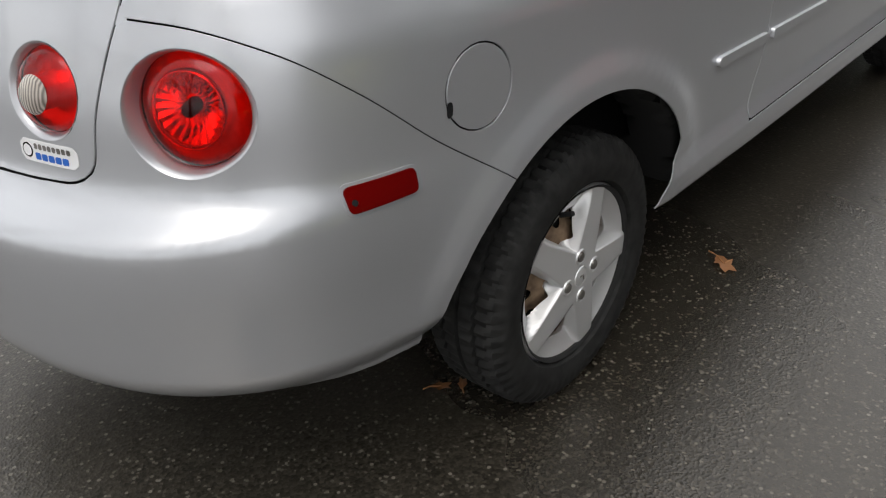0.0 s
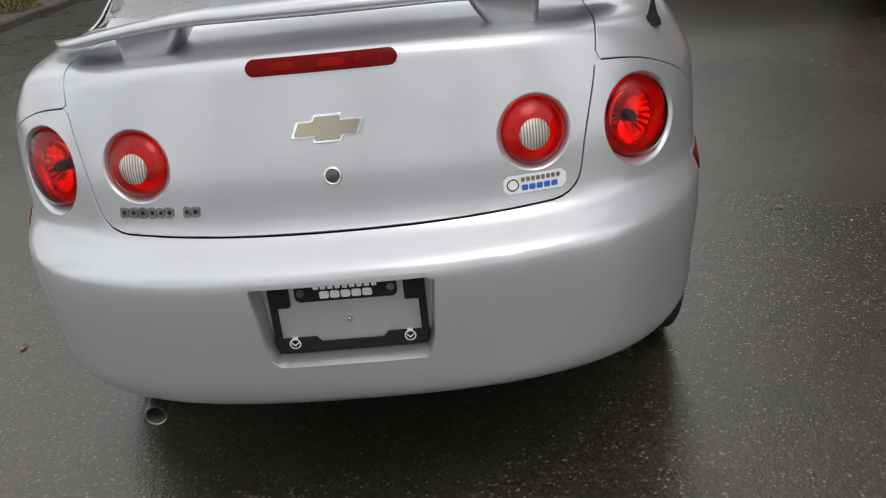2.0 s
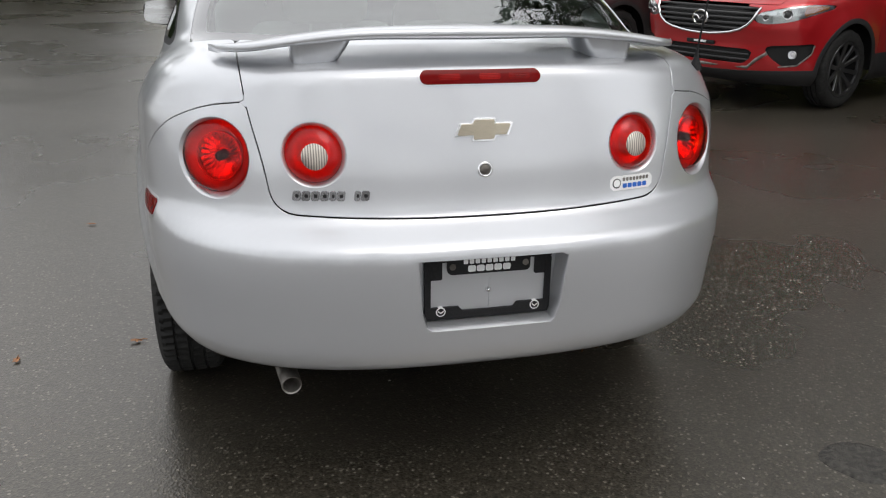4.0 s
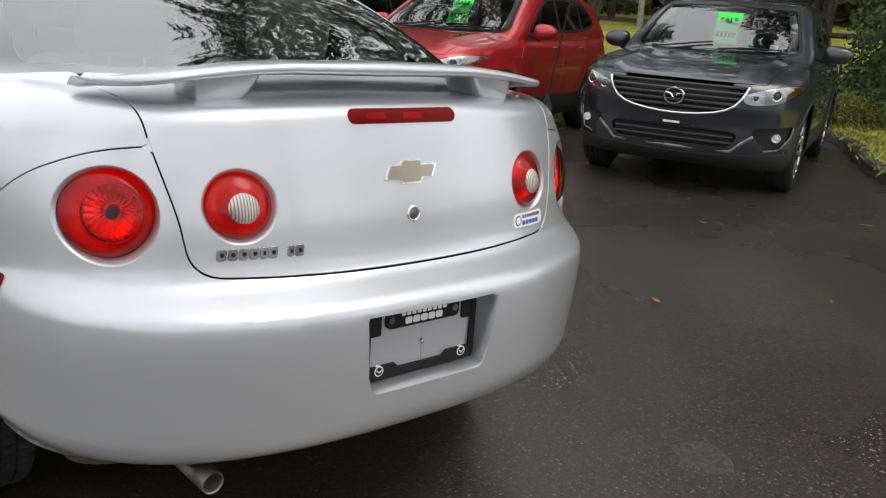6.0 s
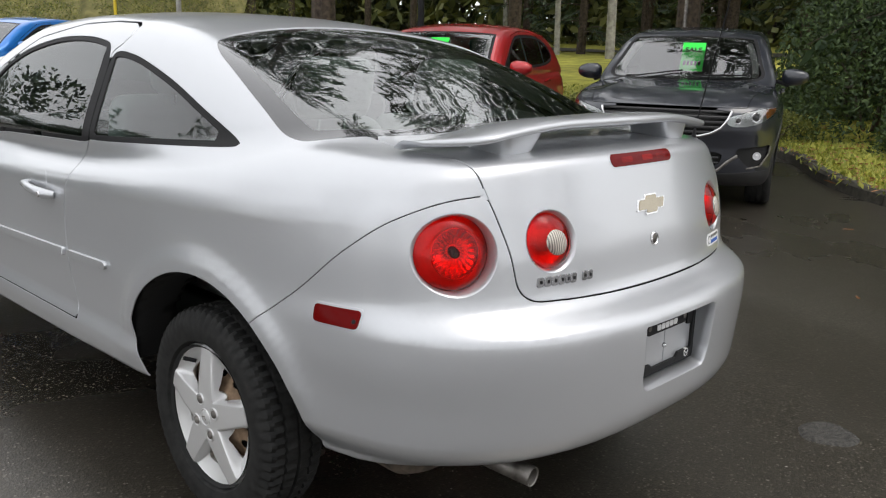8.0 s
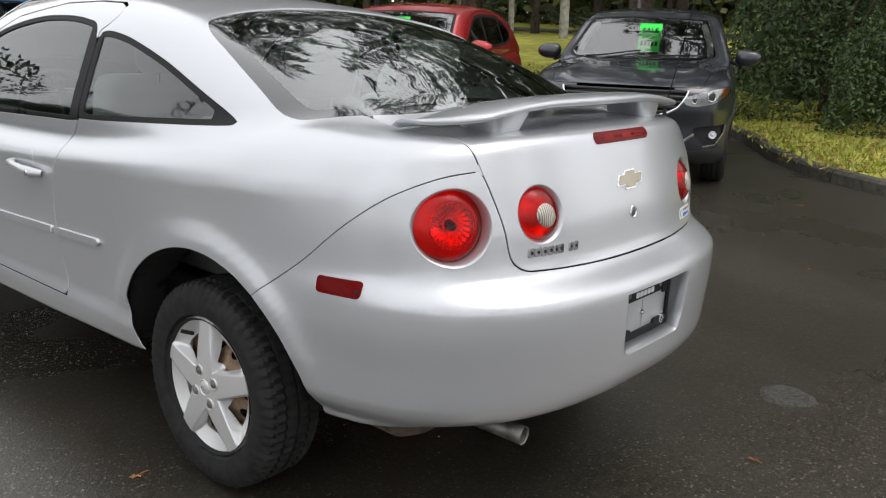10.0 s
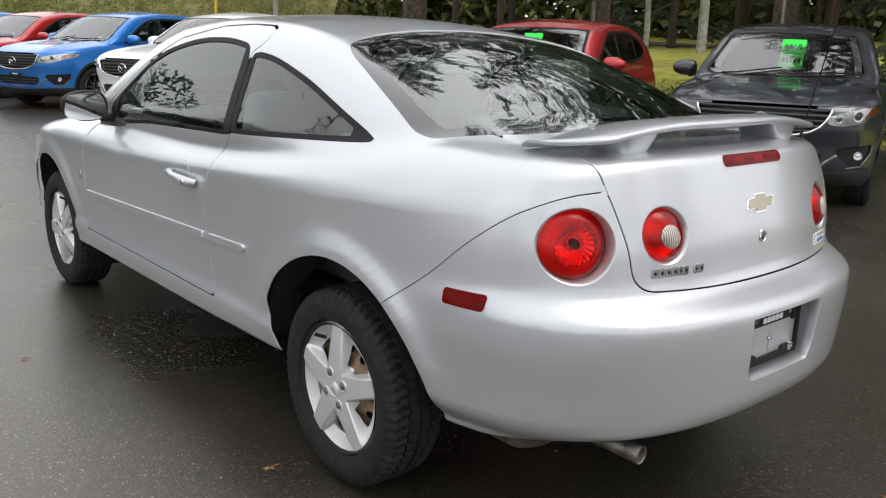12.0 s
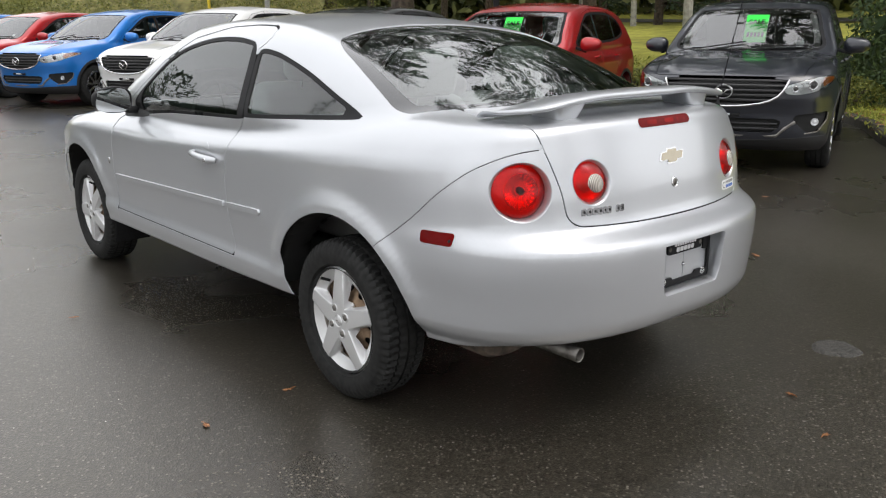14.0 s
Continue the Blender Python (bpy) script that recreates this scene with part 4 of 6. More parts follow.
# lock
lamp_rings("lock_ring", (0, -0.84, 0.833), (0, 1, 0), [(0.018, -0.001), (0.016, -0.004), (0.013, -0.003), (0.0125, 0.001)], CHROME, car, "chrome trunk lock ring", 32)
lamp_rings("lock_core", (0, -0.84, 0.833), (0, 1, 0), [(0.0125, 0.0), (0.010, -0.002), (0.003, -0.003)], EXH, car, "", 24, True)
# model lettering as plain chrome bars, each with a dark mark painting its shadow
x = -0.436
for i in range(8):
    if i == 6:
        x += 0.018
    w = 0.0165 if i not in (4, 6) else 0.012
    applique("chrome_letter_bar", rect(w, 0.021, 0.003, slant=0.15), (x + w / 2, -1.2, 0.783), (1, 0, 0), (0, 0, 1), (0, 1, 0), 0.0035, DARKCHROME, car, "chrome lettering bar", 0.004, 0.003)
    applique("letter_gap", rect(w * 0.45, 0.008, 0.001), (x + w / 2 + 0.001, -1.2, 0.783), (1, 0, 0), (0, 0, 1), (0, 1, 0), 0.0039, TRIM, car, "", 0.0, 0.0018)
    x += w + 0.0038
# dealer sticker
stick = applique("sticker", rect(0.122, 0.034, 0.006), (0.382, -1.2, 0.778), (1, 0, 0), (0, 0, 1), (0, 1, 0), 0.0012, PAPER, car, "white dealer sticker with blue print", 0.001, 0.01)
applique("sticker_mark", disc(0.012), (0.338, -1.2, 0.778), (1, 0, 0), (0, 0, 1), (0, 1, 0), 0.0018, EXH, car, "", 0, 0.003)
applique("sticker_mark", disc(0.0095), (0.338, -1.2, 0.778), (1, 0, 0), (0, 0, 1), (0, 1, 0), 0.0022, PAPER, car, "", 0, 0.003)
for k in range(8):
    applique("sticker_grey_bar", rect(0.0075, 0.009, 0.001), (0.358 + 0.0098 * k, -1.2, 0.7865), (1, 0, 0), (0, 0, 1), (0, 1, 0), 0.0018, EXH, car, "", 0, 0.002)
for k in range(5):
    applique("sticker_blue_bar", rect(0.0125, 0.011, 0.002), (0.361 + 0.0145 * k, -1.2, 0.771), (1, 0, 0), (0, 0, 1), (0, 1, 0), 0.0018, BLUEINK, car, "", 0, 0.002)

# number-plate recess, empty plate holder in a black frame
edge = []
for (ax_, az), (bx, bz) in zip(PLATE, np.roll(PLATE, -1, 0)):
    for t in np.arange(12) / 12:
        edge.append((ax_ + (bx - ax_) * t, az + (bz - az) * t))
edge = np.array(edge)
Q, N = onto(coupe, np.c_[edge[:, 0], np.full(len(edge), -1.2), edge[:, 1]], (0, 1, 0))
inner_e = edge * np.array([0.955, 1]) + np.array([0, 0])
inner_e[:, 1] = 0.567 + (edge[:, 1] - 0.567) * np.where(edge[:, 1] < 0.567, 0.86, 0.95)
back_y = -0.893 - 0.02 * (0.567 - inner_e[:, 1])
R1 = Q + N * 0.0005
R2 = Q * np.array([0.992, 1, 1]) + np.array([0, 0.004, 0]) + (np.array([0, 0, 0.567]) - Q * np.array([0, 0, 1])) * np.array([0, 0, 0.02])
R3 = np.c_[inner_e[:, 0], back_y, inner_e[:, 1]]
n = len(edge)
P = np.concatenate([R1, R2, R3])
rec = mesh_ob("plate_recess", P, [f[::-1] for f in grid_faces(3, n, True)] + [tuple(range(2 * n, 3 * n))], SILVER, car, "silver number-plate recess")
for p in rec.data.polygons:
    if len(p.vertices) > 4:
        p.use_smooth = False


def plate_part(name, shape, z0, depth, material, label="", y=-0.893):
    bm = prism_bm([tuple(p) for p in shape], depth)
    bmesh.ops.translate(bm, vec=(0, y, z0), verts=bm.verts)
    return part(name, bm, material, car, label, smooth=False)


ZP = 0.569
plate_part("plate_holder", rect(0.286, 0.132, 0.004), ZP, 0.006, SILVER, "bare silver plate holder")
for nm, w, h, cx, cz in (("plate_frame_top", 0.306, 0.014, 0, 0.0705), ("plate_frame_bottom", 0.306, 0.018, 0, -0.0685), ("plate_frame_side", 0.014, 0.125, -0.146, 0.001), ("plate_frame_side", 0.014, 0.125, 0.146, 0.001)):
    plate_part(nm, rect(w, h, 0.004, cx, cz), ZP, 0.013, TRIM, "black plastic plate frame")
plate_part("plate_banner", rect(0.20, 0.040, 0.012, 0, 0.052), ZP, 0.0135, TRIM, "black banner of the plate frame")
for sx in (-1, 1):
    plate_part("plate_frame_tab", rect(0.03, 0.044, 0.004, sx * 0.127, 0.043), ZP, 0.0115, TRIM)
    tri_ = np.array([(-0.148, -0.07), (-0.052, -0.07), (-0.072, -0.048), (-0.148, -0.048)]) * np.array([sx, 1])
    plate_part("plate_frame_corner", tri_[::sx], ZP, 0.0137, TRIM)
    plate_part("white_ring_mark", disc(0.0115, 24, sx * 0.115, -0.058), ZP, 0.0145, PAPER)
    plate_part("ring_mark_core", disc(0.009, 24, sx * 0.115, -0.058), ZP, 0.0150, TRIM)
    plate_part("ring_mark_bar", np.array([(-0.007, 0.003), (0, -0.003), (0.007, 0.003), (0.007, 0.0), (0, -0.0065), (-0.007, 0.0)])[::-1] + np.array([sx * 0.115, -0.0565]), ZP, 0.0155, PAPER)
    plate_part("plate_screw", disc(0.0075, 20, sx * 0.088, 0.052), ZP, 0.0155, EXH)
for k in range(9):
    plate_part("banner_bar", rect(0.0105, 0.010, 0.002, -0.0568 + 0.0142 * k, 0.0625), ZP, 0.0142, PAPER, "white print bar")
for k in range(5):
    plate_part("banner_bar_bold", rect(0.0185, 0.0155, 0.004, -0.042 + 0.021 * k, 0.0455), ZP, 0.0142, PAPER, "bold white print bar")
part("holder_bolt", lathe_bm([(0, -0.009), (0.004, -0.008), (0.0065, -0.004), (0.007, 0)], 16, "y", (0.0, -0.899, ZP - 0.012)), CHROME, car)
part("holder_rib", box_bm((0.0022, 0.003, 0.105), (0.003, -0.8995, ZP - 0.012), 0.0008), SILVER, car)

# rear wing on two feet
nx, nc = 61, 28
V = []
for i in range(nx):
    u = -1 + 2 * i / (nx - 1)
    a = abs(u)
    x = 0.603 * math.copysign(1 - (1 - a) ** 1.5 if a > 0.999 else a, u)
    endf = max(0.0, (a - 0.80) / 0.20)
    te = -0.742 + 0.05 * a * a + 0.155 * endf ** 1.7
    le = -0.492 - 0.012 * endf ** 2
    zt = 1.148 - 0.012 * a - 0.046 * max(0, (a - 0.35) / 0.65) ** 1.7
    th = 0.041 * (1 - 0.45 * a) * math.sqrt(max(0.0, 1 - endf ** 4)) + 0.001
    for k in range(nc):
        ang = 2 * math.pi * k / nc
        c = 0.5 * (1 - math.cos(ang))
        prof = math.sin(ang)
        y = te + (le - te) * c
        edge_k = 0.55 + 0.45 * (1 - c)
        z = zt + 0.004 * math.sin(math.pi * c) - 0.020 * c + (th * 0.5 * edge_k) * math.copysign(abs(prof) ** 0.55, prof) - 0.5 * th
        V.append((x, y, z))
bm = bmesh.new()
vs = [bm.verts.new(v) for v in V]
for f in grid_faces(nx, nc, True):
    bm.faces.new([vs[i] for i in f])
bm.faces.new(vs[:nc])
bm.faces.new(vs[-nc:])
wing = new("rear_wing")
wing.parent = car
part("wing_blade", bm, SILVER, wing, "silver wing blade", angle=50)
for sgn in (-1, 1):
    rows = []
    for k in range(9):
        t = k / 8
        x0, x1 = 0.418, 0.278 + 0.05 * (1 - t) ** 1.5
        x0 += 0.006 * (t - 0.5)
        y0, y1 = -0.682 - 0.012 * t, -0.565 + 0.012 * (1 - t)
        z = 1.045 + t * (1.122 - 1.045)
        pts = rect(x0 - x1, y1 - y0, 0.02, (x0 + x1) / 2, (y0 + y1) / 2)
        rows.append([(sgn * px, py, z - (0.02 if k == 8 else 0) * ((py + 0.725) / 0.17)) for px, py in pts])
    bm = bmesh.new()
    rv = [[bm.verts.new(p) for p in r] for r in rows]
    for a, b in zip(rv, rv[1:]):
        for k in range(len(a)):
            bm.faces.new((a[k], a[(k + 1) % len(a)], b[(k + 1) % len(a)], b[k]))
    part("wing_foot", bm, SILVER, wing, angle=50)

# antenna
ant = new("antenna")
ant.parent = car
Q, N = onto(coupe, [(0.655, -0.59, 1.5)], (0, 0, -1))
q = Q[0]
part("antenna_base", lathe_bm([(0.018, -0.006), (0.016, 0.005), (0.010, 0.016), (0.005, 0.036), (0.004, 0.046), (0, 0.046)], 20, "z", tuple(q)), TRIM, ant)
part("antenna_mast", tube_bm([q + np.array([0, 0, 0.045]), q + np.array([0.0, -0.05, 0.30]), q + np.array([0.0, -0.10, 0.56])], 0.0022, 8, True, [0.0028, 0.002, 0.0016]), TRIM, ant, "thin black mast")

# exhaust, silencer, floor pieces
ex = new("exhaust")
ex.parent = car
tail = lathe_bm([(0.0205, 0.0), (0.0235, -0.002), (0.0245, 0.004), (0.0245, 0.24), (0.02, 0.27)], 32, "y", (-0.462, -0.845, 0.326))
tail = join(tail, lathe_bm([(0.0205, 0.0), (0.0195, 0.01), (0.0195, 0.06), (0.0, 0.07)], 32, "y", (-0.462, -0.845, 0.326)))
part("tailpipe", place(tail, Matrix.Translation((-0.462, -0.845, 0.326)) @ pose(0, 0, 0, 4, 0, 6) @ Matrix.Translation((0.462, 0.845, -0.326))), EXH, ex, "dull steel tailpipe")
bm = lathe_bm([(0.02, 0), (0.10, 0.01), (0.115, 0.03), (0.115, 0.42), (0.10, 0.45), (0.02, 0.46)], 32, "y", (0, 0, 0))
bmesh.ops.scale(bm, vec=(1.3, 1, 0.62), verts=bm.verts)
bmesh.ops.translate(bm, vec=(-0.52, -0.60, 0.335), verts=bm.verts)
part("silencer", bm, OLDSTEEL, ex, "rusty silencer box")
part("rear_apron", box_bm((0.66, 0.10, 0.03), (0.06, -0.72, 0.368), 0.012), DARK, car, "black apron strip under the bumper")

# cabin: seats, shelf, wheel, lining
def seat(at, w, back_h, rest=True, name="seat"):
    s = new(name)
    s.parent = car
    s.matrix_basis = pose(*at)
    part("cushion", box_bm((w, 0.5, 0.16), (0, 0.28, 0.08), 0.05, segs=3), CLOTH, s)
    part("backrest", box_bm((w, 0.14, back_h), (0, -0.06, 0.12 + back_h / 2), 0.055, (14, 0, 0), 3), CLOTH, s)
    if rest:
        part("headrest", box_bm((min(w, 0.27), 0.10, 0.19), (0, -0.19, 0.12 + back_h + 0.09), 0.045, (10, 0, 0), 3), CLOTH, s)
        for dx in (-0.05, 0.05):
            part("headrest_post", tube_bm([(dx, -0.165, 0.06 + back_h), (dx, -0.185, 0.16 + back_h)], 0.006, 8), CHROME, s)
    return s


seat((-0.36, 1.02, 0.42), 0.50, 0.58)
seat((0.36, 1.02, 0.42), 0.50, 0.58)
seat((-0.25, 0.34, 0.46), 0.48, 0.50, True, "rear_seat")
seat((0.25, 0.34, 0.46), 0.48, 0.50, True, "rear_seat")
part("parcel_shelf", box_bm((1.22, 0.62, 0.02), (0, -0.02, 1.015), 0.008), CABINL, car, "light grey parcel shelf")
part("dashboard", box_bm((1.34, 0.5, 0.2), (0, 2.08, 0.86), 0.07, (-6, 0, 0), 3), CABIN, car, "dark dashboard")
bm = lathe_bm([(0.185 + 0.014 * math.cos(a), 0.014 * math.sin(a)) for a in np.linspace(0, 2 * math.pi, 10, endpoint=False)], 40, "y", closed=True)
for k in range(3):
    bm = join(bm, place(box_bm((0.17, 0.02, 0.03), (0.09, 0, 0), 0.006), pose(0, 0, 0, 0, 120 * k + 30, 0)))
part("steering_wheel", place(bm, pose(-0.36, 1.68, 0.90, -22, 0, 0)), CABIN, car, "dark grey steering wheel")
LINING = skin(lambda x, y, z: np.maximum(np.maximum(coupe(x, y, z) + 0.03, 1.315 - z - 0.0 * y), np.maximum(0.35 - y, y - 1.65)), (-0.8, 0.2, 1.2), (0.8, 1.8, 1.45), 0.03)
mesh_ob("roof_lining", LINING[0], LINING[2], CABINL, car, "light grey roof lining", LINING[1])
for sgn in (-1, 1):
    part("door_lining", box_bm((0.05, 1.35, 0.5), (sgn * 0.735, 1.42, 0.70), 0.02), CABIN, car)
    part("quarter_lining", box_bm((0.05, 0.70, 0.24), (sgn * 0.70, 0.36, 0.88), 0.02), CABINL, car)
part("inner_mirror", box_bm((0.22, 0.03, 0.06), (0, 1.62, 1.27), 0.012), CABIN, car)


# ---- parked SUVs: nose at y = 0, tail towards +y ----
S_NOSE = curve((0.20, 0.30), (0.27, 0.16), (0.34, 0.10), (0.45, 0.075), (0.55, 0.07), (0.62, 0.055), (0.72, 0.03), (0.82, 0.03), (0.90, 0.075), (0.96, 0.16), (1.05, 0.34))
S_SIDE = curve((0.2, 0.85), (0.32, 0.90), (0.45, 0.905), (0.6, 0.915), (0.75, 0.92), (0.88, 0.917), (0.95, 0.905), (1.05, 0.875), (1.15, 0.84))
S_TOP = curve((0.0, 0.86), (0.12, 0.93), (0.4, 1.015), (0.8, 1.075), (1.25, 1.115), (1.8, 1.11), (4.2, 1.13), (4.6, 1.1))
S_ROOF = curve((-1.0, -2.0), (0.4, 0.2), (0.9, 0.88), (1.1, 1.03), (1.3, 1.135), (1.7, 1.375), (2.0, 1.53), (2.3, 1.605), (2.8, 1.65), (3.4, 1.64), (3.95, 1.585), (4.2, 1.47), (4.45, 1.15), (4.6, 0.8))
S_HUB = ((0.93, 0.345), (3.63, 0.345))
S_WIND = outline([(0.0, 1.17), (0.35, 1.20), (0.62, 1.29), (0.74, 1.42), (0.70, 1.62), (0.62, 2.0), (0.58, 2.06), (0.3, 2.03), (0.0, 2.02), (-0.3, 2.03), (-0.58, 2.06), (-0.62, 2.0), (-0.70, 1.62), (-0.74, 1.42), (-0.62, 1.29), (-0.35, 1.20)], 4)
S_GLASS = outline([(1.72, 1.125), (1.98, 1.30), (2.28, 1.455), (2.55, 1.515), (3.2, 1.525), (3.7, 1.46), (3.95, 1.33), (3.88, 1.23), (3.4, 1.165), (2.5, 1.135)], 4)
S_EDGE = [(0.545, 0.872), (0.53, 0.83), (0.505, 0.78), (0.465, 0.73), (0.40, 0.69), (0.32, 0.665), (0.20, 0.645), (0.10, 0.636), (0.0, 0.633)]
S_GRILLE = np.array([(-0.3, 0.892), (0.0, 0.897), (0.3, 0.892)] + S_EDGE + [(-x, z) for x, z in S_EDGE[-2::-1]])
S_HEAD = outline([(0.515, 0.80), (0.54, 0.755), (0.64, 0.745), (0.78, 0.775), (0.885, 0.845), (0.90, 0.90), (0.80, 0.90), (0.62, 0.855), (0.54, 0.825)], 3)
S_FOG = outline([(0.60, 0.545), (0.80, 0.575), (0.87, 0.575), (0.85, 0.47), (0.79, 0.40), (0.72, 0.40)], 3)
S_LOW = np.array([(-0.46, 0.525), (0.46, 0.525), (0.50, 0.50), (0.49, 0.45), (0.43, 0.40), (-0.43, 0.40), (-0.49, 0.45), (-0.50, 0.50)])


def suv_field(x, y, z):
    s = np.sqrt(x * x + 1e-6)
    flare = sum(0.022 * np.exp(-((np.hypot(y - a, z - b) - 0.42) / 0.09) ** 2) for a, b in S_HUB)
    w = S_SIDE(z) + flare
    front = np.maximum(0.95 - y, 0) / (0.95 - S_NOSE(z))
    back = np.maximum(y - 3.9, 0) / 0.62
    plan = 0.9 * (((s / w) ** 3.4 + front ** 3.0 + back ** 3.5) ** (1 / 3.2) - 1)
    ridge = 0.02 * np.exp(-((s - 0.56) / 0.10) ** 2)
    low = smax(smax(plan, z - S_TOP(y) + 0.05 * (s / 0.85) ** 4 - ridge + 0.02, 0.07), 0.20 - z, 0.03)
    cab = smax(s - 0.855 + 0.36 * (np.sqrt((z - 1.1) ** 2 + 0.0009) - 0.02) + 0.04 * np.maximum(y - 3.2, 0), z - S_ROOF(y) + 0.05 * (s / 0.7) ** 2, 0.09)
    return smin(low, cab, 0.04)


def s_front(P, shape, mirror=False):
    u = np.abs(P[:, 0]) if mirror else P[:, 0]
    return np.where(P[:, 1] < 0.75, inside(u, P[:, 2], shape), -1)


def s_arch(P):
    return np.minimum(np.hypot(P[:, 1] - 0.93, P[:, 2] - 0.345), np.hypot(P[:, 1] - 3.63, P[:, 2] - 0.345)) - 0.40


SUV = skin(suv_field, (-1.02, -0.06, 0.152), (1.02, 4.62, 1.74), 0.028)
SUV = trim_to(None, SUV, s_arch)
SUV = trim_to(None, SUV, lambda P: P[:, 2] - 0.222)


def s_all(P):
    return np.max([inside(P[:, 0], P[:, 1], S_WIND) + (P[:, 2] < 1.0) * -9, np.where(np.abs(P[:, 0]) > 0.4, inside(P[:, 1], P[:, 2], S_GLASS), -1), s_front(P, S_GRILLE), s_front(P, S_HEAD, True), s_front(P, S_FOG, True), s_front(P, S_LOW)], axis=0)


def s_clad(P):
    """Black plastic: sills, lower apron, arch lips."""
    return np.maximum(np.maximum(0.345 - P[:, 2] - 0.02 * np.cos(P[:, 0] * 3), 0.042 - s_arch(P)), 0.46 - P[:, 2] - np.clip(1.35 - P[:, 1], 0, 1) - np.clip(P[:, 1] - 3.2, 0, 1))


def s_hood(P):
    return np.minimum(np.minimum(1.32 - 0.06 * (np.abs(P[:, 0]) / 0.7) ** 2 - P[:, 1], 0.66 + 0.12 * (P[:, 1] - 0.2) - np.abs(P[:, 0])), np.minimum(P[:, 2] - 0.90, P[:, 1] - 0.02))


def s_doorf(P):
    return np.minimum(np.where(np.abs(P[:, 0]) > 0.5, inside(P[:, 1], P[:, 2], np.array([(1.42, 0.46), (1.40, 0.9), (1.55, 1.10), (2.0, 1.36), (2.3, 1.51), (2.62, 1.56), (2.64, 1.1), (2.60, 0.46)])), -1), -s_all(P))


def s_doorr(P):
    return np.minimum(np.where(np.abs(P[:, 0]) > 0.5, inside(P[:, 1], P[:, 2], np.array([(2.61, 0.46), (2.65, 1.1), (2.63, 1.56), (3.2, 1.565), (3.5, 1.50), (3.52, 1.15), (3.25, 0.75), (3.15, 0.46)])), -1), -s_all(P))


def s_rim(n, radius):
    def windows(P):
        R, A = np.hypot(P[:, 1], P[:, 2]), np.arctan2(P[:, 2], P[:, 1])
        mid = np.abs((A / (2 * np.pi) * n) % 1 - 0.5) * 2 * np.pi / n
        return -np.minimum(np.minimum(0.9 * np.pi / n * R * 1.0 - 0.012 - R * np.sin(mid), R - 0.06), radius * 0.93 - R)
    return windows


ALLOY = mat("bright_alloy", (0.5, 0.5, 0.51), 0.25, 1.0)
ALLOYD = mat("dark_machined_alloy", (0.16, 0.16, 0.165), 0.3, 0.9)
CLAD = grained("textured_cladding", (0.014, 0.014, 0.015), (0.026, 0.026, 0.027), 250, 0.5, 0.65, 0.25, 0.0006)


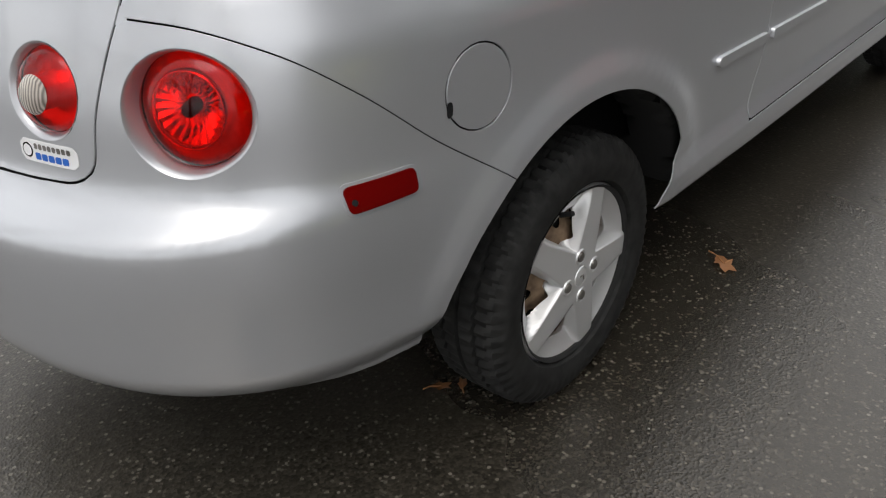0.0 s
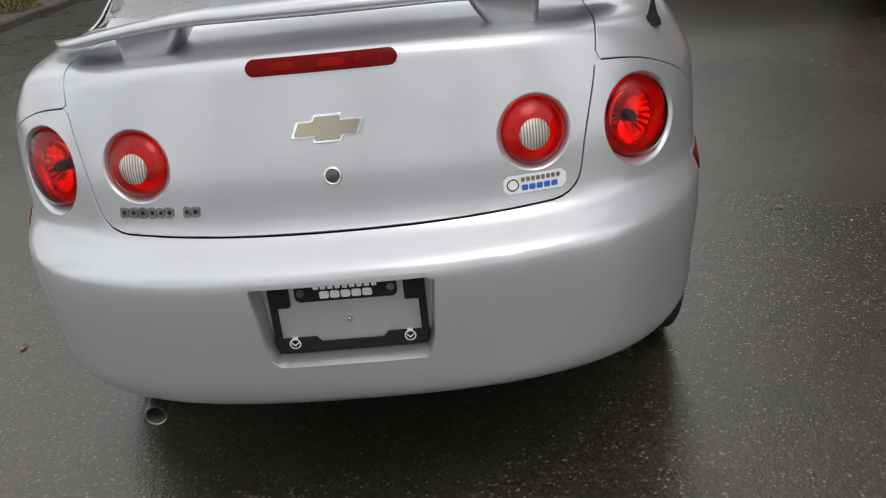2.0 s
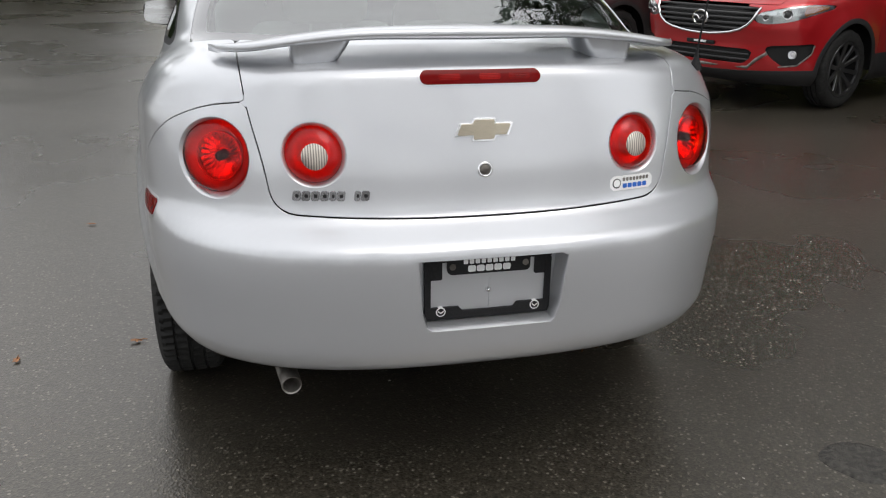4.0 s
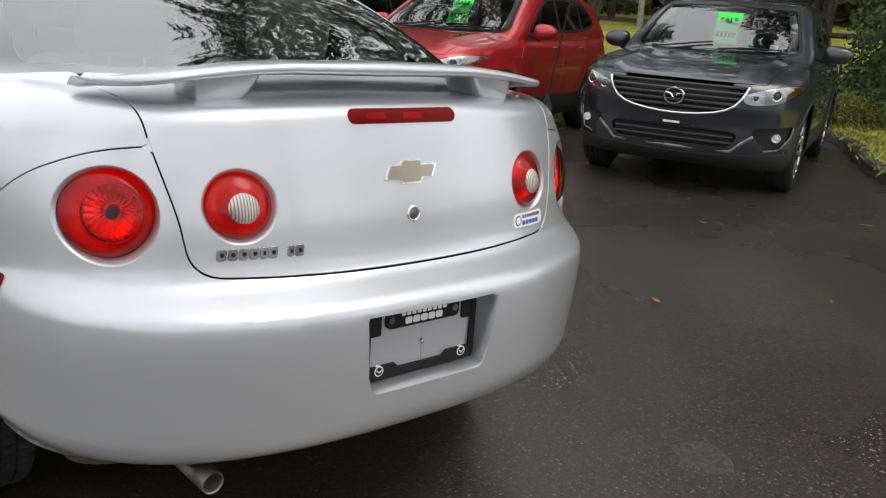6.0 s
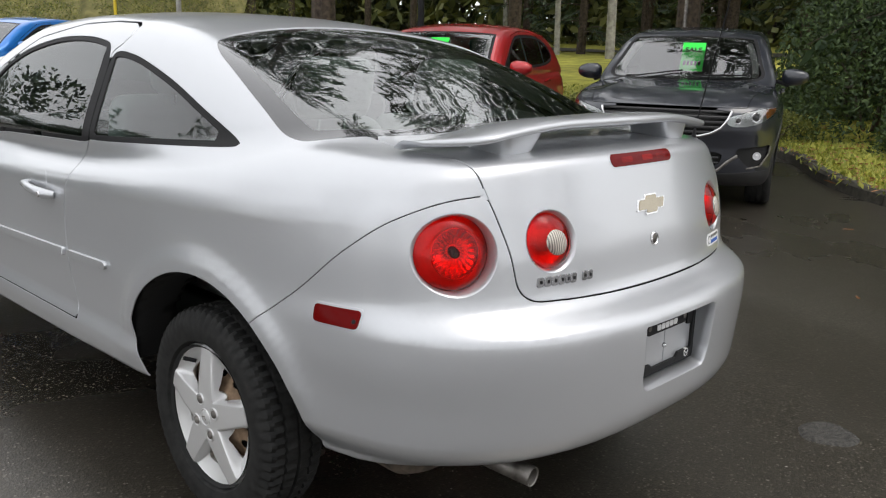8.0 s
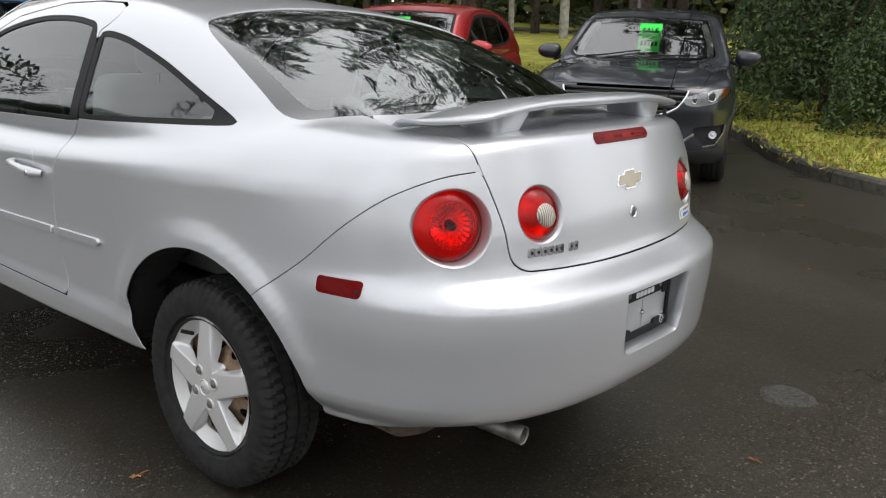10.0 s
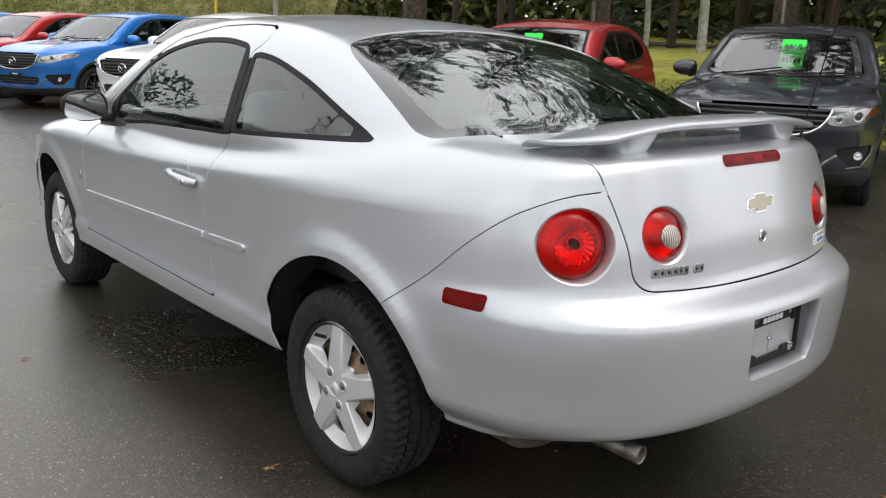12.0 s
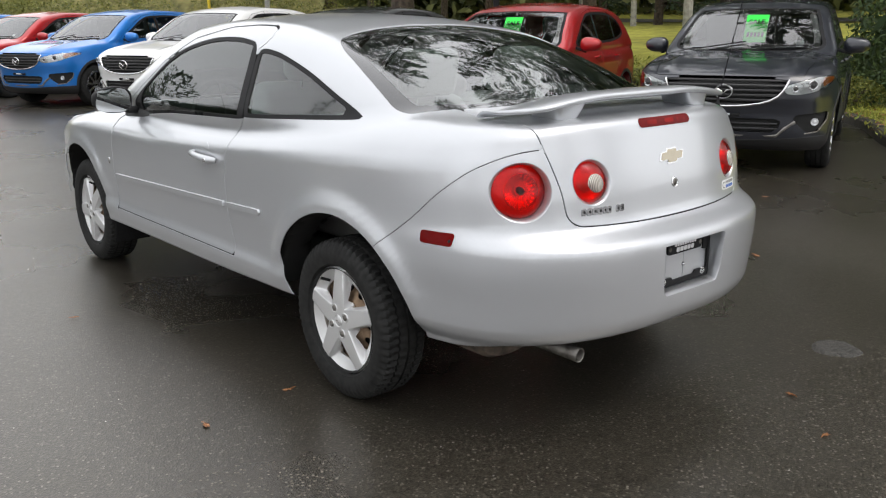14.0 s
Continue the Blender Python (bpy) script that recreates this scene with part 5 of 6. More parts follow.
def suv(name, colour, label, m, rim_mat, spokes, sign):
    car_ = thing(name, label, "car", m, "parked cars in the row")
    base = lambda P: np.minimum(-s_all(P), -s_clad(P)) - 0.002
    panel("body", trim_to(None, SUV, lambda P: np.min([base(P), -s_hood(P) - 0.003, -s_doorf(P) - 0.003, -s_doorr(P) - 0.003], axis=0)), colour, car_)
    panel("hood", trim_to(None, SUV, lambda P: np.minimum(base(P), s_hood(P) - 0.003)), colour, car_)
    for sgn in (-1, 1):
        for f, nm in ((s_doorf, "front_door"), (s_doorr, "rear_door")):
            panel(nm, trim_to(None, SUV, lambda P: np.minimum(np.minimum(base(P), f(P) - 0.003), sgn * P[:, 0])), colour, car_)
            y = 2.42 if nm == "front_door" else 3.3
            Q, N = onto(suv_field, [(sgn * 1.3, y + d, 0.975) for d in (-0.12, -0.09, 0.03, 0.06)], (-sgn, 0, 0), 0.8)
            part("door_handle", tube_bm(Q + N * np.array([0.0, 0.03, 0.03, 0.0])[:, None], 0.013, 8), colour, car_)
    panel("cladding", trim_to(None, SUV, lambda P: np.minimum(s_clad(P), -s_all(P))), CLAD, car_, "black plastic cladding", 0.01, 0.004)
    panel("windshield", trim_to(None, SUV, lambda P: np.minimum(inside(P[:, 0], P[:, 1], S_WIND) - 0.032, P[:, 2] - 1.0)), GLASSS, car_, "windshield mirroring trees and sky", 0, -0.004)
    panel("windshield_edge", trim_to(None, SUV, lambda P: np.minimum(np.minimum(inside(P[:, 0], P[:, 1], S_WIND), 0.032 - inside(P[:, 0], P[:, 1], S_WIND)), P[:, 2] - 1.0)), TRIM, car_, "", 0.006, -0.002)
    for sgn in (-1, 1):
        g = lambda P: np.minimum(inside(P[:, 1], P[:, 2], S_GLASS), sgn * P[:, 0] - 0.4)
        bars = lambda P: np.maximum(0.03 - np.abs(P[:, 1] - 2.63), 0.02 - np.abs(P[:, 1] - 3.42))
        panel("side_glass_frame", trim_to(None, SUV, lambda P: np.minimum(g(P), np.maximum(0.03 - g(P), bars(P)))), TRIM, car_, "", 0.006, -0.002)
        for lo, hi in ((0, 2.60), (2.66, 3.40), (3.44, 9)):
            panel("side_window", trim_to(None, SUV, lambda P: np.min([g(P) - 0.03, P[:, 1] - lo, hi - P[:, 1]], axis=0)), GLASS, car_, "", 0, -0.005)
    # front face
    panel("grille_back", trim_to(None, SUV, lambda P: s_front(P, S_GRILLE)), DARK, car_, "", 0.0, -0.05)
    for k in range(6):
        z = 0.865 - 0.043 * k
        hw = 0.52 - 0.10 * (k / 5) ** 2 - (0.20 if k == 5 else 0)
        Q, N = onto(suv_field, [(x, -0.4, z) for x in np.linspace(-hw, hw, 15)], (0, 1, 0), 0.9)
        part("grille_bar", tube_bm(Q + np.array([0, 0.02, 0]), 0.011, 6), CABIN, car_, "dark grille bar")
    rim_line = S_EDGE
    Q, N = onto(suv_field, [(x, -0.4, z) for x, z in rim_line + [(-x, z) for x, z in rim_line[-2::-1]]], (0, 1, 0), 0.9)
    part("grille_trim", tube_bm(Q + N * 0.003, 0.0105, 8, True), CHROME, car_, "chrome grille trim")
    Q, N = onto(suv_field, [(0, -0.4, 0.765)], (0, 1, 0), 0.9)
    ring = lathe_bm([(0.076, 0.0), (0.071, -0.009), (0.062, -0.009), (0.058, 0.0)], 32, "y", tuple(Q[0] + (0, -0.012, 0)))
    bmesh.ops.scale(ring, vec=(1.12, 1, 0.9), space=Matrix.Translation(-Vector(Q[0])), verts=ring.verts)
    part("badge_ring", ring, CHROME, car_, "chrome ring badge")
    wv = [(-0.062, 0.022), (-0.025, 0.012), (0, -0.015), (0.025, 0.012), (0.062, 0.022)]
    part("badge_bar", tube_bm([Q[0] + np.array([x * 1.1, -0.018, z]) for x, z in wv], 0.007, 6), CHROME, car_)
    panel("lower_grille", trim_to(None, SUV, lambda P: s_front(P, S_LOW)), DARK, car_, "black lower air intake", 0.0, -0.03)
    for k in range(2):
        Q, N = onto(suv_field, [(x, -0.4, 0.435 + 0.045 * k) for x in np.linspace(-0.47, 0.47, 9)], (0, 1, 0), 0.9)
        part("lower_grille_bar", tube_bm(Q + np.array([0, 0.015, 0]), 0.008, 6), CABIN, car_)
    Q, N = onto(suv_field, [(x, -0.4, z) for x, z in ((-0.62, 0.50), (-0.54, 0.44), (-0.47, 0.37), (0, 0.365), (0.47, 0.37), (0.54, 0.44), (0.62, 0.50))], (0, 1, 0), 0.9)
    part("skid_trim", tube_bm(Q - N * 0.004, 0.016, 8), EXH, car_, "grey apron trim")
    Q, N = onto(suv_field, [(0, -0.4, 0.555)], (0, 1, 0), 0.9)
    part("plate_bracket", box_bm((0.30, 0.02, 0.035), tuple(Q[0] + np.array([0, -0.008, 0])), 0.006), TRIM, car_)
    part("bracket_label", box_bm((0.13, 0.006, 0.018), tuple(Q[0] + np.array([0, -0.02, 0.004])), 0.002), PAPER, car_)
    for sgn in (-1, 1):
        unit = new("headlamp")
        unit.parent = car_
        half = lambda P: np.minimum(s_front(P, S_HEAD, True), sgn * P[:, 0])
        panel("lamp_bowl", trim_to(None, SUV, half), LAMPGLASS, unit, "bright headlamp bowl", 0.0, -0.012)
        for cx, cz, r in ((0.735, 0.825, 0.043), (0.60, 0.795, 0.026)):
            Q, N = onto(suv_field, [(sgn * cx, -0.4, cz)], (0, 1, 0), 1.3)
            tube = lathe_bm([(r, 0.0), (r * 0.9, -0.006), (r * 0.72, -0.004), (r * 0.6, 0.012)], 28, "y")
            eye = lathe_bm([(r * 0.62, 0.012), (r * 0.5, -0.006), (r * 0.2, -0.014), (0.001, -0.016)], 28, "y")
            turn_ = Vector((0, -1, 0)).rotation_difference(Vector((N[0][0] * 0.5, N[0][1], 0))).to_matrix().to_4x4()
            mm = Matrix.Translation(Q[0] + N[0] * 0.004) @ turn_
            part("projector_ring", place(tube, mm), CHROME, unit)
            part("projector", place(eye, mm), CABIN, unit, "dark glass projector")
        panel("turn_lens", trim_to(None, SUV, lambda P: np.minimum(half(P) - 0.008, np.abs(P[:, 0]) - 0.82)), AMBER, unit, "amber turn lens", 0.0, -0.008)
        panel("lamp_cover", trim_to(None, SUV, half), GLASSS, unit, "clear lamp cover", 0.0, 0.0)
        fog = lambda P: np.minimum(s_front(P, S_FOG, True), sgn * P[:, 0])
        panel("fog_recess", trim_to(None, SUV, fog), DARK, car_, "", 0.0, -0.02)
        Q, N = onto(suv_field, [(sgn * 0.775, -0.4, 0.495)], (0, 1, 0), 1.3)
        part("fog_lamp", lathe_bm([(0.036, 0.0), (0.034, -0.02), (0.028, -0.02), (0.02, -0.005), (0.001, -0.008)], 24, "y", tuple(Q[0] + (0, 0.01, 0))), LAMPGLASS, car_, "round fog lamp")
        Q, N = onto(suv_field, [(sgn * x, -0.4, z) for x, z in ((0.87, 0.575), (0.86, 0.50), (0.80, 0.405), (0.70, 0.39))], (0, 1, 0), 1.3)
        part("fog_trim", tube_bm(Q + N * 0.003, 0.007, 6), EXH, car_)
        # mirrors
        mir = new("door_mirror")
        mir.parent = car_
        mir.matrix_basis = pose(sgn * 1.02, 1.72, 1.145, 0, 0, sgn * 8)
        bm = bmesh.new()
        bmesh.ops.create_uvsphere(bm, u_segments=20, v_segments=14, radius=1)
        for v in bm.verts:
            x, y, z = v.co
            y = min(y, 0.45)
            v.co = (math.copysign(abs(x) ** 0.75, x) * 0.128, y * 0.09, math.copysign(abs(z) ** 0.8, z) * 0.08 * (1 + 0.2 * sgn * -x))
        part("mirror_housing", bm, colour, mir)
        part("mirror_foot", box_bm((0.15, 0.05, 0.035), (-sgn * 0.12, 0.0, -0.06), 0.012, (0, sgn * 18, 0)), TRIM, mir)
    # wipers, roof fin, sticker
    for x0, x1 in ((-0.55, -0.02), (0.05, 0.58)):
        Q, N = onto(suv_field, [(x, 1.24 + 0.10 * ((x - x0) / (x1 - x0)) + 0.03, 2.0) for x in np.linspace(x0, x1, 6)], (0, 0, -1), 1.2)
        part("wiper", tube_bm(Q + N * 0.012, 0.007, 6), TRIM, car_)
    for sgn in (-1, 1):
        Q, N = onto(suv_field, [(sgn * x, y, 2.0) for x, y in ((0.66, 1.46), (0.645, 1.62), (0.60, 1.82), (0.56, 1.96))], (0, 0, -1), 1.2)
        part("pillar_trim", tube_bm(Q - N * 0.045, 0.032, 8), CABINL, car_, "pale inner windshield pillar")
    Q, N = onto(suv_field, [(0.50, 1.42, 2.0)], (0, 0, -1), 1.2)
    part("window_sticker", box_bm((0.07, 0.002, 0.09), tuple(Q[0] - N[0] * 0.02), 0.0006, (-52, 0, 0)), PAPER, car_, "small white sticker behind the glass")
    # cabin
    part("cabin_floor", box_bm((1.6, 2.6, 0.25), (0, 2.75, 0.95), 0.03), CABIN, car_)
    part("dashboard", box_bm((1.45, 0.5, 0.2), (0, 1.62, 1.03), 0.07), CABIN, car_)
    for sgn in (-1, 1):
        part("seat_back", box_bm((0.5, 0.16, 0.62), (sgn * 0.38, 2.55, 1.17), 0.06, (14, 0, 0)), CABIN, car_)
        part("headrest", box_bm((0.26, 0.1, 0.18), (sgn * 0.38, 2.66, 1.50), 0.04), CABIN, car_)
    # wheels
    for sgn in (-1, 1):
        for y in (0.93, 3.63):
            w = new("wheel")
            w.parent = car_
            w.matrix_basis = pose(sgn * 0.80, y, 0.345) @ (pose(0, 0, 0, 11, 0, 0) if sgn < 0 else pose(0, 0, 0, 11, 0, 180))
            part("tyre", tyre_bm(0.345, 0.11, 0.235, 64), RUBBER, w)
            panel("alloy_rim", polar_plate(0.238, 0.015, lambda R, A: 0.085 - 0.02 * np.cos(R * 13) + 0 * A, s_rim(spokes, 0.235), 14, 120), rim_mat, w, "multi-spoke alloy rim", 0.02)
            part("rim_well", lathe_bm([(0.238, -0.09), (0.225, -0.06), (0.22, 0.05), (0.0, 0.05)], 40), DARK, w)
    # underside
    part("underbody", box_bm((1.3, 4.0, 0.6), (0, 2.3, 0.56), 0.05), DARK, car_)
    for sgn in (-1, 1):
        part("side_liner", box_bm((0.3, 1.75, 0.5), (sgn * 0.72, 2.28, 0.55), 0.03), DARK, car_)
    if sign:
        sx, sy, sz, w, h = sign
        card = new("sale_card")
        card.parent = car_
        card.matrix_basis = pose(sx, sy, sz, 52 - 90, 0, 0)
        bm = prism_bm([tuple(p) for p in rect(w, h, 0.003)], 0.002)
        part("card", bm, SIGN, card, "bright green paper card")
        for txt, size, dz in (("SALE", 0.078, h * 0.24),):
            cu = bpy.data.curves.new("sale_text", "FONT")
            cu.body, cu.size, cu.align_x, cu.align_y = txt, size, "CENTER", "CENTER"
            cu.extrude = 0.0006
            cu.offset = 0.0022
            to = new("sale_text", cu)
            to.data.materials.append(INK)
            to.parent = card
            to.matrix_basis = pose(0, -0.003, dz, 90, 0, 0)
        for k in range(5):
            part("price_bar", place(prism_bm([tuple(p) for p in rect(w * 0.12, 0.055, 0.004)], 0.0012), pose(-w * 0.32 + k * w * 0.16, -0.002, -h * 0.22)), INK, card, "black print bar")
    return car_


TURN_ROW = -67.7
grey_suv = suv("suv", GREY, "dark grey metallic SUV with green sale card, parked nose out", pose(4.58, 1.75, 0, 0, 0, TURN_ROW), ALLOY, 10, (0.03, 1.68, 1.315, 0.225, 0.36))


def other(paint_, label, m, rims=None, card=True):
    c = copy_thing(grey_suv, m)
    c["label"] = label
    for o in list(c.children_recursive):
        if o.type == "MESH" and o.material_slots and o.material_slots[0].material in (GREY, ALLOY):
            want = paint_ if o.material_slots[0].material == GREY else rims
            if want:
                o.material_slots[0].link = "OBJECT"
                o.material_slots[0].material = want
    if not card:
        for o in [o for o in c.children if o.name.startswith("sale_card")]:
            for k in list(o.children) + [o]:
                bpy.data.objects.remove(k)
    return c


SMALL = Matrix.Diagonal((1.04, 1.0, 1.05, 1))
other(RED, "red SUV with green sale card behind the windshield", pose(3.49, 4.33, 0, 0, 0, TURN_ROW), ALLOYD)
other(BLACKP, "black SUV with green card parked in the row", pose(2.5, 6.88, 0, 0, 0, TURN_ROW), ALLOYD)
other(WHITE, "pearl white small SUV parked in the row", pose(2.52, 10.9, 0, 0, 0, TURN_ROW) @ SMALL, ALLOY, False)
other(BLUE, "bright blue small SUV parked in the row", pose(1.75, 13.9, 0, 0, 0, TURN_ROW) @ SMALL, ALLOY, False)
other(RED, "red small SUV parked beside a blue one", pose(1.05, 16.9, 0, 0, 0, TURN_ROW) @ SMALL, ALLOY, False)
other(BLUE, "blue small SUV at the far end of the row", pose(0.35, 19.9, 0, 0, 0, TURN_ROW) @ SMALL, ALLOY, False)


# ---- ground ----
ASPHALT = mat("wet_asphalt", (0.03, 0.03, 0.03), 0.4)
tcg = ASPHALT.node_tree.nodes.new("ShaderNodeTexCoord")
fine = node(ASPHALT, "ShaderNodeTexVoronoi", Scale=150.0)
mid = node(ASPHALT, "ShaderNodeTexNoise", Scale=38.0, Detail=5.0)
wide = node(ASPHALT, "ShaderNodeTexNoise", Scale=0.55, Detail=4.0, Distortion=0.4)
for n_ in (fine, mid, wide):
    wire(ASPHALT, tcg.outputs["Object"], n_.inputs["Vector"])
stone = ramp(ASPHALT, fine.outputs["Color"], [(0.0, (0.010, 0.009, 0.007)), (0.5, (0.030, 0.0265, 0.0205)), (0.84, (0.052, 0.046, 0.036)), (0.92, (0.12, 0.109, 0.09)), (1.0, (0.21, 0.195, 0.168))])
chip = node(ASPHALT, "ShaderNodeTexVoronoi", Scale=62.0)
wire(ASPHALT, tcg.outputs["Object"], chip.inputs["Vector"])
chip_in = node(ASPHALT, "ShaderNodeMapRange", From_Min=0.22, From_Max=0.30, To_Min=1.0, To_Max=0.0)
wire(ASPHALT, chip.outputs["Distance"], chip_in.inputs["Value"])
chip_pick = ramp(ASPHALT, chip.outputs["Color"], [(0.60, (0, 0, 0)), (0.72, (0.5, 0.5, 0.5)), (0.95, (1, 1, 1))])
chip_mask = ASPHALT.node_tree.nodes.new("ShaderNodeMath")
chip_mask.operation = "MULTIPLY"
wire(ASPHALT, chip_in.outputs["Result"], chip_mask.inputs[0])
wire(ASPHALT, chip_pick.outputs["Color"], chip_mask.inputs[1])
stones = ASPHALT.node_tree.nodes.new("ShaderNodeMix")
stones.data_type = "RGBA"
stones.inputs["B"].default_value = (0.20, 0.185, 0.155, 1)
wire(ASPHALT, chip_mask.outputs[0], stones.inputs["Factor"])
wire(ASPHALT, stone.outputs["Color"], stones.inputs["A"])
blot = ramp(ASPHALT, wide.outputs["Fac"], [(0.3, (0.75, 0.73, 0.69)), (0.7, (1.15, 1.15, 1.15))])
mixc = ASPHALT.node_tree.nodes.new("ShaderNodeMix")
mixc.data_type, mixc.blend_type = "RGBA", "MULTIPLY"
mixc.inputs["Factor"].default_value = 1.0
wire(ASPHALT, stones.outputs["Result"], mixc.inputs["A"])
wire(ASPHALT, blot.outputs["Color"], mixc.inputs["B"])
wire(ASPHALT, mixc.outputs["Result"], bsdf(ASPHALT).inputs["Base Color"])
wet = node(ASPHALT, "ShaderNodeMapRange", From_Min=0.28, From_Max=0.72, To_Min=0.23, To_Max=0.34)
wire(ASPHALT, wide.outputs["Fac"], wet.inputs["Value"])
wire(ASPHALT, wet.outputs["Result"], bsdf(ASPHALT).inputs["Roughness"])
addh = ASPHALT.node_tree.nodes.new("ShaderNodeMath")
addh.operation = "ADD"
wire(ASPHALT, fine.outputs["Distance"], addh.inputs[0])
wire(ASPHALT, mid.outputs["Fac"], addh.inputs[1])
bump(ASPHALT, addh.outputs[0], 0.18, 0.004)
bsdf(ASPHALT).inputs["Specular IOR Level"].default_value = 0.9
bsdf(ASPHALT).inputs["Specular Tint"].default_value = (1.0, 0.94, 0.86, 1)
bm = bmesh.new()
bmesh.ops.create_grid(bm, x_segments=10, y_segments=10, size=700)
tagged(part("ground", bm, ASPHALT, None), "dark wet asphalt of a parking lot", "ground", kind="structure")

# verge: kerb line, rising lawn
KERB = [(11.0, -5.5), (7.2, -2.6), (6.05, -0.75), (6.5, 0.42), (7.6, 1.45), (9.3, 2.5), (10.1, 3.5), (9.9, 5.3), (8.9, 7.9), (8.2, 10.4), (7.4, 13.2), (6.6, 16.5), (5.4, 21), (3.5, 27)]


def smooth_line(points, steps):
    p = np.array([points[0]] + list(points) + [points[-1]], float)
    out = []
    for i in range(1, len(p) - 2):
        a, b, c, d = p[i - 1:i + 3]
        for t in np.arange(steps) / steps:
            out.append(0.5 * (2 * b + (c - a) * t + (2 * a - 5 * b + 4 * c - d) * t * t + (3 * b - a - 3 * c + d) * t ** 3))
    out.append(p[-1])
    return np.array(out)


def kerb(points, name, label, mat_, width=0.16, height=0.13):
    """A row of cast kerb stones along a line."""
    line = smooth_line(points, 8)
    seg = np.r_[0, np.cumsum(np.linalg.norm(np.diff(line, axis=0), axis=1))]
    top = thing(name, label, "kerb", kind="structure")
    k, length = 0, 1.2
    rng = random.Random(4)
    while (k + 1) * length < seg[-1]:
        a, b = k * length + 0.006, (k + 1) * length - 0.006
        bm = bmesh.new()
        rows = []
        for s in np.linspace(a, b, 4):
            c = np.array([np.interp(s, seg, line[:, i]) for i in (0, 1)])
            d = np.array([np.interp(s + 0.05, seg, line[:, i]) - np.interp(s - 0.05, seg, line[:, i]) for i in (0, 1)])
            d /= np.linalg.norm(d)
            nrm = np.array([d[1], -d[0]])
            dz = rng.uniform(-0.004, 0.004)
            prof = [(-0.02, -0.05), (0.0, height * 0.75), (0.03, height), (width - 0.03, height), (width, height * 0.8), (width, -0.05)]
            rows.append([bm.verts.new((*(c + nrm * u), z + dz)) for u, z in prof])
        for r0, r1 in zip(rows, rows[1:]):
            for i in range(5):
                bm.faces.new((r0[i], r0[i + 1], r1[i + 1], r1[i]))
        bm.faces.new(rows[0][::-1])
        bm.faces.new(rows[-1])
        part("kerb_stone", bm, mat_, top, smooth=True, angle=30)
        k += 1
    return top


CONCRETE = grained("mossy_concrete", (0.03, 0.028, 0.02), (0.085, 0.078, 0.06), 18, 0.7, 0.85, 0.5, 0.004, coords="Object", big=2.0)
kerb(KERB, "kerb_lot", "dark weathered concrete kerb along the lawn", CONCRETE)
GRASS = grained("lawn_soil", (0.22, 0.23, 0.03), (0.50, 0.47, 0.075), 2.2, 0.95, None, 0.6, 0.03, big=0.25)
line = smooth_line(KERB, 6)


def lawn_height(x, y, d):
    return 0.10 + 0.055 * np.minimum(d, 45) + 0.06 * np.sin(x * 0.5) * np.sin(y * 0.4) * np.clip(d / 4, 0, 1)


rows = []
dist = [0.12, 0.5, 1.2, 2.2, 3.6, 5.5, 8, 11, 15, 20, 26, 33, 42, 60, 110, 300]
dirs = []
for i in range(len(line)):
    t = line[min(i + 1, len(line) - 1)] - line[max(i - 1, 0)]
    t /= np.linalg.norm(t)
    dirs.append((t[1], -t[0]))
dirs = np.array(dirs)
want = np.array([0.93, 0.36])
V = []
for d in dist:
    k = min(1, d / 10)
    for p, n_ in zip(line, dirs):
        w = n_ * (1 - k) + want * k
        w = w / np.linalg.norm(w)
        q = p + w * d
        V.append((q[0], q[1], float(lawn_height(q[0], q[1], d))))
lawn = mesh_ob("lawn", V, grid_faces(len(dist), len(line)), GRASS)
tagged(lawn, "rising mossy lawn with yellow-green grass", "lawn", kind="structure")


def lawn_z(x, y):
    i = np.argmin(np.hypot(line[:, 0] - x, line[:, 1] - y))
    return float(lawn_height(x, y, float(np.hypot(line[i, 0] - x, line[i, 1] - y))))


# ---- plants ----
def leaf_mat(name, dark, light, scale=1.5):
    m = mat(name, dark, 0.6)
    geo = m.node_tree.nodes.new("ShaderNodeNewGeometry")
    r = ramp(m, geo.outputs["Random Per Island"], [(0.0, dark), (0.6, tuple((a + b) / 2 for a, b in zip(dark, light))), (1.0, light)])
    wire(m, r.outputs["Color"], bsdf(m).inputs["Base Color"])
    return m


NEEDLE = leaf_mat("fir_needles", (0.012, 0.028, 0.010), (0.05, 0.085, 0.025))
LEAFD = leaf_mat("shrub_leaves", (0.015, 0.035, 0.01), (0.09, 0.14, 0.035))
# far foliage: light shining through the leaves is put into a paler colour
LEAFW = leaf_mat("backlit_woodland_leaves", (0.035, 0.055, 0.015), (0.24, 0.25, 0.07))
LEAFY = leaf_mat("yellowing_leaves", (0.05, 0.08, 0.012), (0.28, 0.27, 0.05))
BLADES = leaf_mat("grass_blades", (0.16, 0.20, 0.025), (0.46, 0.45, 0.08))
FALLEN = leaf_mat("fallen_leaves", (0.16, 0.06, 0.02), (0.42, 0.20, 0.08))
BARK = grained("fir_bark", (0.025, 0.018, 0.013), (0.10, 0.075, 0.055), 9, 0.9, None, 0.8, 0.02)
PALE = grained("pale_alder_bark", (0.22, 0.21, 0.19), (0.52, 0.50, 0.46), 5, 0.85, None, 0.4, 0.006)
rng = np.random.default_rng(5)


